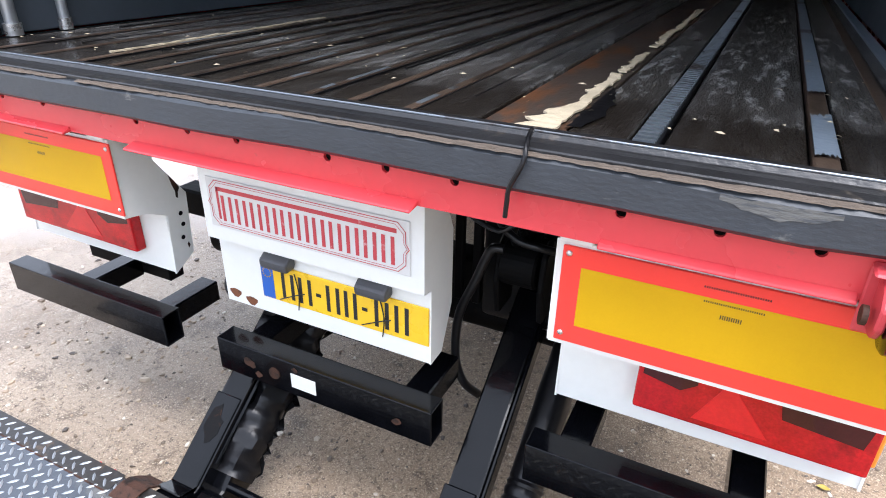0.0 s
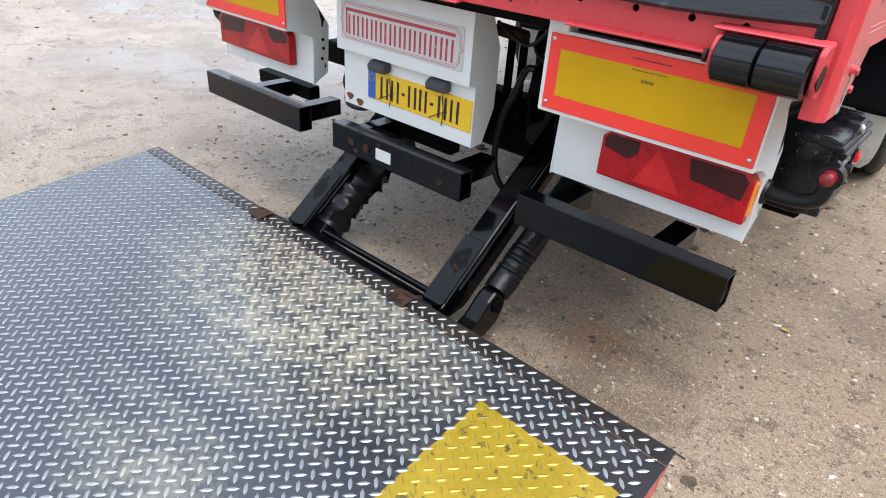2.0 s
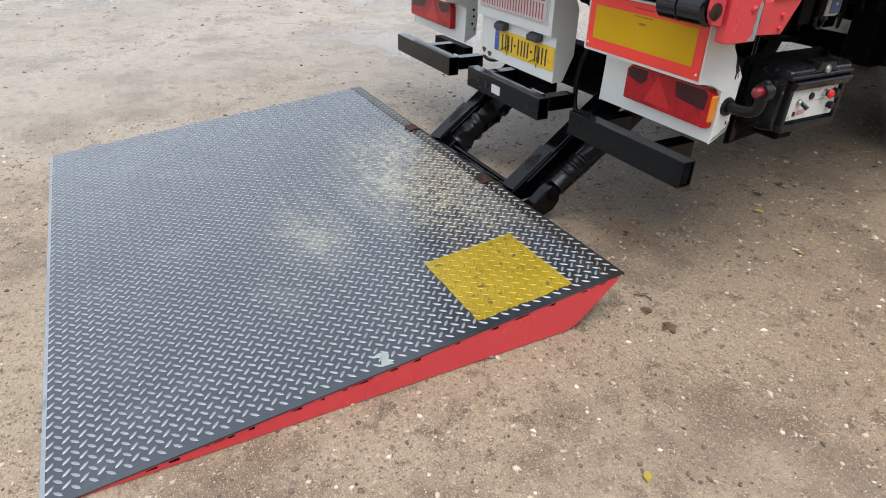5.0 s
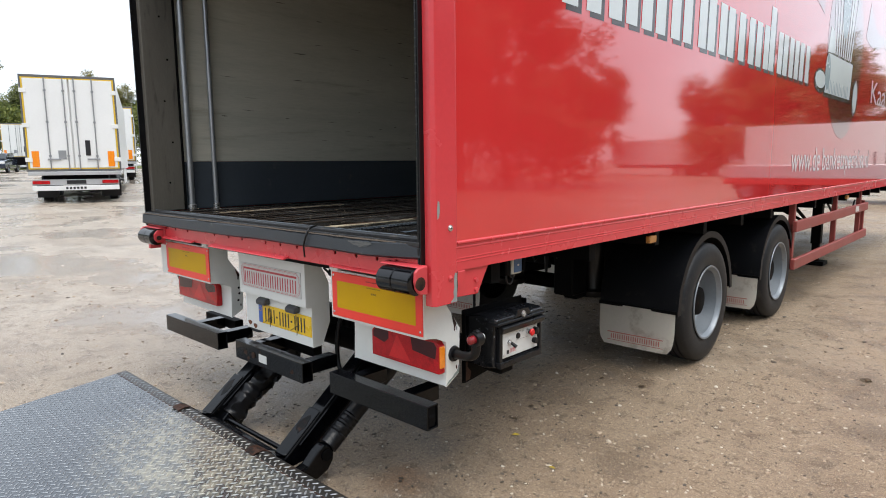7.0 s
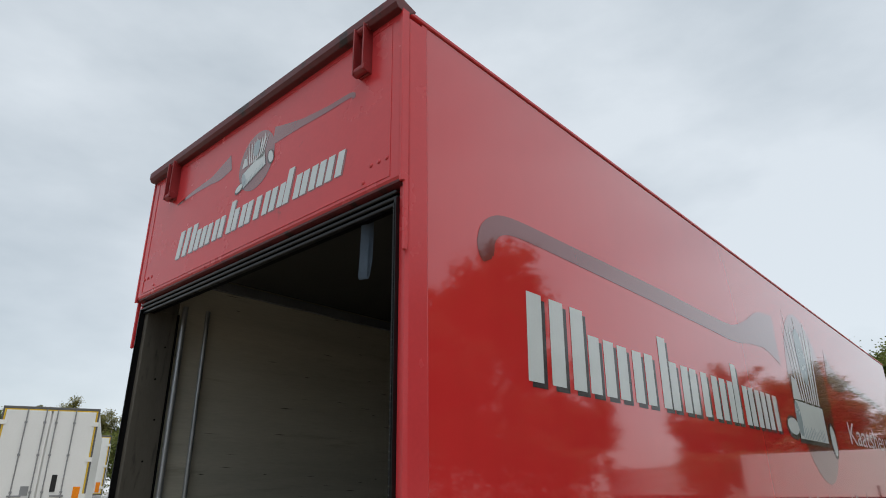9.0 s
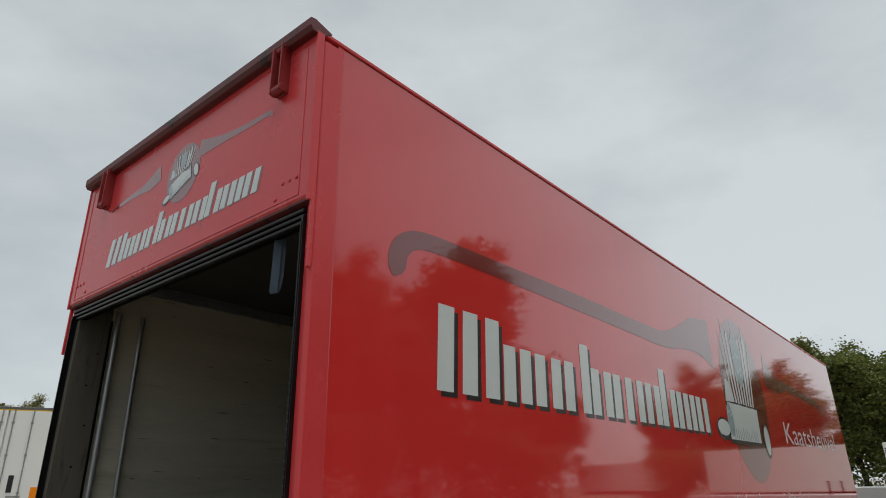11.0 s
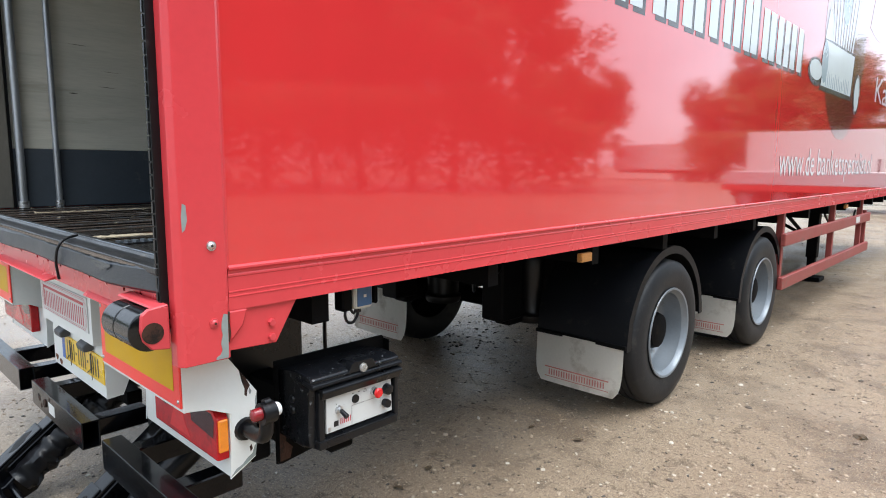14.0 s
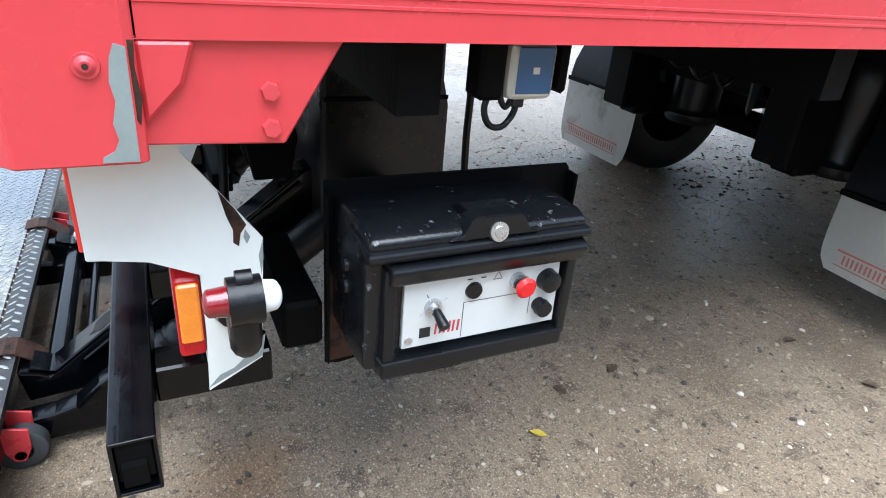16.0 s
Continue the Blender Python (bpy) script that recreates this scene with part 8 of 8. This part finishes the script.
def plant_trees():
    rng = random.Random(77)
    kinds = [build_tree(5, 11.5, 5.2, 30000, m_leaves), build_tree(8, 13.0, 5.8, 34000, m_leaves_b), build_tree(13, 10.0, 4.8, 27000, m_leaves)]
    spots = []
    for k in range(13):      # beyond the trailer's front, lower towards the open side
        x = -26 + 4.1 * k
        spots.append((x + rng.uniform(-0.8, 0.8), 62 + rng.uniform(-3, 5), rng.uniform(0.92, 1.02) if x < -0.5 else rng.uniform(0.70, 0.80)))
    for k in (0, 3, 4):      # far group on the open side
        spots.append((27 + 3.4 * k, 84 - 6 * k + rng.uniform(-2, 2), rng.uniform(0.95, 1.15)))
    for k in range(21):      # near belt on the open side
        az = radians(35 + 4.6 * k)
        dist = (36 if k % 2 else 43) + rng.uniform(-2, 3)
        spots.append((3 + dist * math.sin(az), dist * math.cos(az), rng.uniform(1.0, 1.22)))
    for k in range(18):      # behind the far vehicles
        spots.append((-76 + rng.uniform(-5, 4), -30 + 4.6 * k, rng.uniform(0.64, 0.74)))
    for k in range(7):       # behind the camera
        az = radians(150 + 15 * k)
        spots.append((48 * math.sin(az), 48 * math.cos(az), rng.uniform(0.8, 1.0)))
    for i, (x, y, s) in enumerate(spots):
        src = kinds[i % 3]
        ob = src if i < 3 else copy_thing(src, Matrix())
        ob.matrix_basis = pose(x, y, rise(x, y), 0, 0, rng.uniform(0, 360)) @ Matrix.Diagonal((s, s, s * rng.uniform(0.94, 1.06), 1))


plant_trees()


def hedge(name, label, pts, height, depth, n):
    rng = random.Random(len(pts) + n)
    vs, fs = [], []
    for k in range(n):
        f = rng.random() * (len(pts) - 1)
        i = int(f)
        a, b_ = pts[i], pts[i + 1]
        x, y = a[0] + (b_[0] - a[0]) * (f - i), a[1] + (b_[1] - a[1]) * (f - i)
        top = height * (0.75 + 0.35 * smooth_noise(x, y, 0.35))
        p = Vector((x + rng.gauss(0, depth * 0.4), y + rng.gauss(0, depth * 0.4), rise(x, y) + top * math.sqrt(rng.random())))
        u = Vector((rng.uniform(-1, 1), rng.uniform(-1, 1), rng.uniform(-1, 1))).normalized()
        w = u.orthogonal().normalized()
        s = rng.uniform(0.10, 0.22)
        b0 = len(vs)
        vs += [tuple(p - u * s), tuple(p + w * s * 0.6), tuple(p + u * s), tuple(p - w * s * 0.6)]
        fs.append((b0, b0 + 1, b0 + 2, b0 + 3))
    me = bpy.data.meshes.new(name)
    me.from_pydata(vs, [], fs)
    me.materials.append(m_leaves)
    tagged(new(name, me), label, "hedge", kind="stuff")


hedge("hedge", "dense dark green undergrowth along the yard edge", [(-30, 60), (-10, 63), (10, 62), (24, 60)], 7.0, 2.8, 34000)
hedge("undergrowth", "green bushes behind the far vehicles", [(-72, -34), (-71, -10), (-72, 15), (-70, 55)], 7.5, 2.8, 60000)
hedge("shrub_belt", "green shrub belt along the open side of the yard", [(19, 31), (26, 20), (32, 6), (33, -10), (26, -26)], 6.5, 2.2, 60000)


def grass_verge():
    bm = bmesh.new()
    rows = []
    for k in range(24):
        y = -40 + 4 * k
        rows.append([bm.verts.new((x, y, rise(x, y) + 0.03 + 0.05 * abs(smooth_noise(x, y, 0.5)))) for x in (-70 + 2 * smooth_noise(0, y, 0.1), -64, -60 + 2 * smooth_noise(5, y, 0.15))])
    for a, b_ in zip(rows, rows[1:]):
        for i in range(2):
            bm.faces.new((a[i], a[i + 1], b_[i + 1], b_[i]))
    ob = part("verge", bm, m_grass, None, smooth=True)
    tagged(ob, "short green-brown grass verge at the yard edge", "grass", kind="structure")


grass_verge()


# ---- small things on the ground ----
def scatter(name, label, cat, n, seed, box, sizes, material, flat=0.6):
    """Low stones or crumbs lying on the ground, joined as one mass."""
    rng = random.Random(seed)
    vs, fs = [], []
    for _ in range(n):
        x, y = rng.uniform(*box[0]), rng.uniform(*box[1])
        if -1.27 < x < 1.27 and -2.12 < y < -0.29:
            continue
        r = sizes[0] + (sizes[1] - sizes[0]) * rng.random() ** 4
        a0, lean = rng.uniform(0, 6.28), rng.uniform(0, 6.28)
        c, s_ = math.cos(lean), math.sin(lean)
        squeeze = rng.uniform(0.45, 0.95)
        z = rise(x, y)
        b0 = len(vs)
        m = 5
        rim = [r * rng.uniform(0.6, 1.3) for _ in range(m)]
        for h, k in ((0.0, 1.0), (0.5, 0.78)):
            for i in range(m):
                a = a0 + 6.283 * i / m
                p, q = rim[i] * k * math.cos(a), rim[i] * k * squeeze * math.sin(a)
                vs.append((x + p * c - q * s_, y + p * s_ + q * c, z - 0.002 + h * r * flat * rng.uniform(1.0, 1.9)))
        vs.append((x + r * rng.uniform(-0.3, 0.3), y + r * rng.uniform(-0.3, 0.3), z - 0.002 + r * flat * rng.uniform(0.8, 1.2)))
        for i in range(m):
            j = (i + 1) % m
            fs.append((b0 + i, b0 + j, b0 + m + j, b0 + m + i))
            fs.append((b0 + m + i, b0 + m + j, b0 + 2 * m))
    me = bpy.data.meshes.new(name)
    me.from_pydata(vs, [], fs)
    me.materials.append(material)
    tagged(new(name, me), label, cat, kind="stuff")


scatter("gravel", "pale small stones strewn over the wet yard", "gravel", 46000, 31, ((-1.6, 3.6), (-2.9, 4.8)), (0.0022, 0.0135), m_stone)
scatter("gravel_far", "pale stones strewn further off over the yard", "gravel", 15000, 32, ((-7, 8), (-6, 15)), (0.004, 0.022), m_stone)
scatter("dark_grit", "dark wet grit crumbs on the yard", "grit", 6000, 33, ((-2.2, 3.6), (-2.6, 5.0)), (0.002, 0.009), m_clod)


scatter("mud_lumps", "dark wet lumps of mud and stones under the trailer", "mud", 260, 35, ((-1.15, -0.15), (2.7, 3.8)), (0.004, 0.022), m_clod)


def clod(x, y, r, seed):
    rng = random.Random(seed)
    bm = bmesh.new()
    bmesh.ops.create_icosphere(bm, subdivisions=2, radius=r)
    for v in bm.verts:
        d = 1 + 0.95 * noise.noise(v.co * (1.7 / r) + Vector((seed, 0, 0)))
        v.co = Vector((v.co.x * d * 1.2, v.co.y * d, max(-0.2 * r, v.co.z * d * 0.40))) + Vector((x, y, rise(x, y) + 0.1 * r))
    ob = part("mud_clod", bm, m_clod_brown, None)
    tagged(ob, "small dark clod of wet mud on the grit", "clod", "mud clods")


for k, (x, y, r) in enumerate(((1.341, -0.213, 0.018), (1.450, -0.215, 0.022), (1.827, 0.750, 0.022), (2.9, 0.6, 0.035), (-0.55, 1.25, 0.03), (-0.9, 1.0, 0.02), (2.2, 3.1, 0.03), (2.6, 2.6, 0.022), (2.35, 4.6, 0.035), (-3.6, 2.2, 0.05), (3.1, 1.6, 0.02))):
    clod(x, y, r, k)


def fallen_leaf(x, y, turn, s, mt=m_leaf_fallen, label="small yellow fallen leaf on wet grit"):
    bm = bmesh.new()
    outline = [(-1, 0), (-0.55, 0.35), (-0.1, 0.55), (0.4, 0.42), (0.75, 0.2), (1, 0), (0.75, -0.22), (0.4, -0.45), (-0.1, -0.52), (-0.55, -0.33)]
    mid = bm.verts.new((0, 0, 0.004))
    ring = [bm.verts.new((s * a, s * b_, 0.006 + s * 0.18 * abs(b_))) for a, b_ in outline]
    for i in range(len(ring)):
        bm.faces.new((mid, ring[i], ring[(i + 1) % len(ring)]))
    ob = part("fallen_leaf", bm, mt, None)
    ob.matrix_basis = pose(x, y, rise(x, y) + 0.002, 0, 0, turn)
    tagged(ob, label, "leaf", "fallen leaves")


for k, (x, y) in enumerate(((1.315, 0.69), (0.967, 0.87), (2.45, 2.2), (1.9, -0.75))):
    fallen_leaf(x, y, 47 * k, 0.020 + 0.004 * (k % 3))
for k, (x, y) in enumerate(((0.832, 1.032), (1.142, 2.011), (0.874, 1.973), (0.80, 1.25))):
    fallen_leaf(x, y, 20 + 33 * k, 0.026 + 0.003 * (k % 2), m_clod_brown, "brown sodden leaf flat on wet grit")


def twig():
    bm = bmesh.new()
    hose(bm, [(1.236, -0.18, 0.004), (1.256, -0.17, 0.008), (1.27, -0.15, 0.006), (1.30, -0.15, 0.006)], 0.0022, 6)
    hose(bm, [(1.256, -0.17, 0.006), (1.255, -0.15, 0.008), (1.262, -0.13, 0.006)], 0.0016, 6)
    ob = part("twig", bm, m_clod, None, smooth=True)
    tagged(ob, "thin brown twig lying on the grit", "twig")


twig()
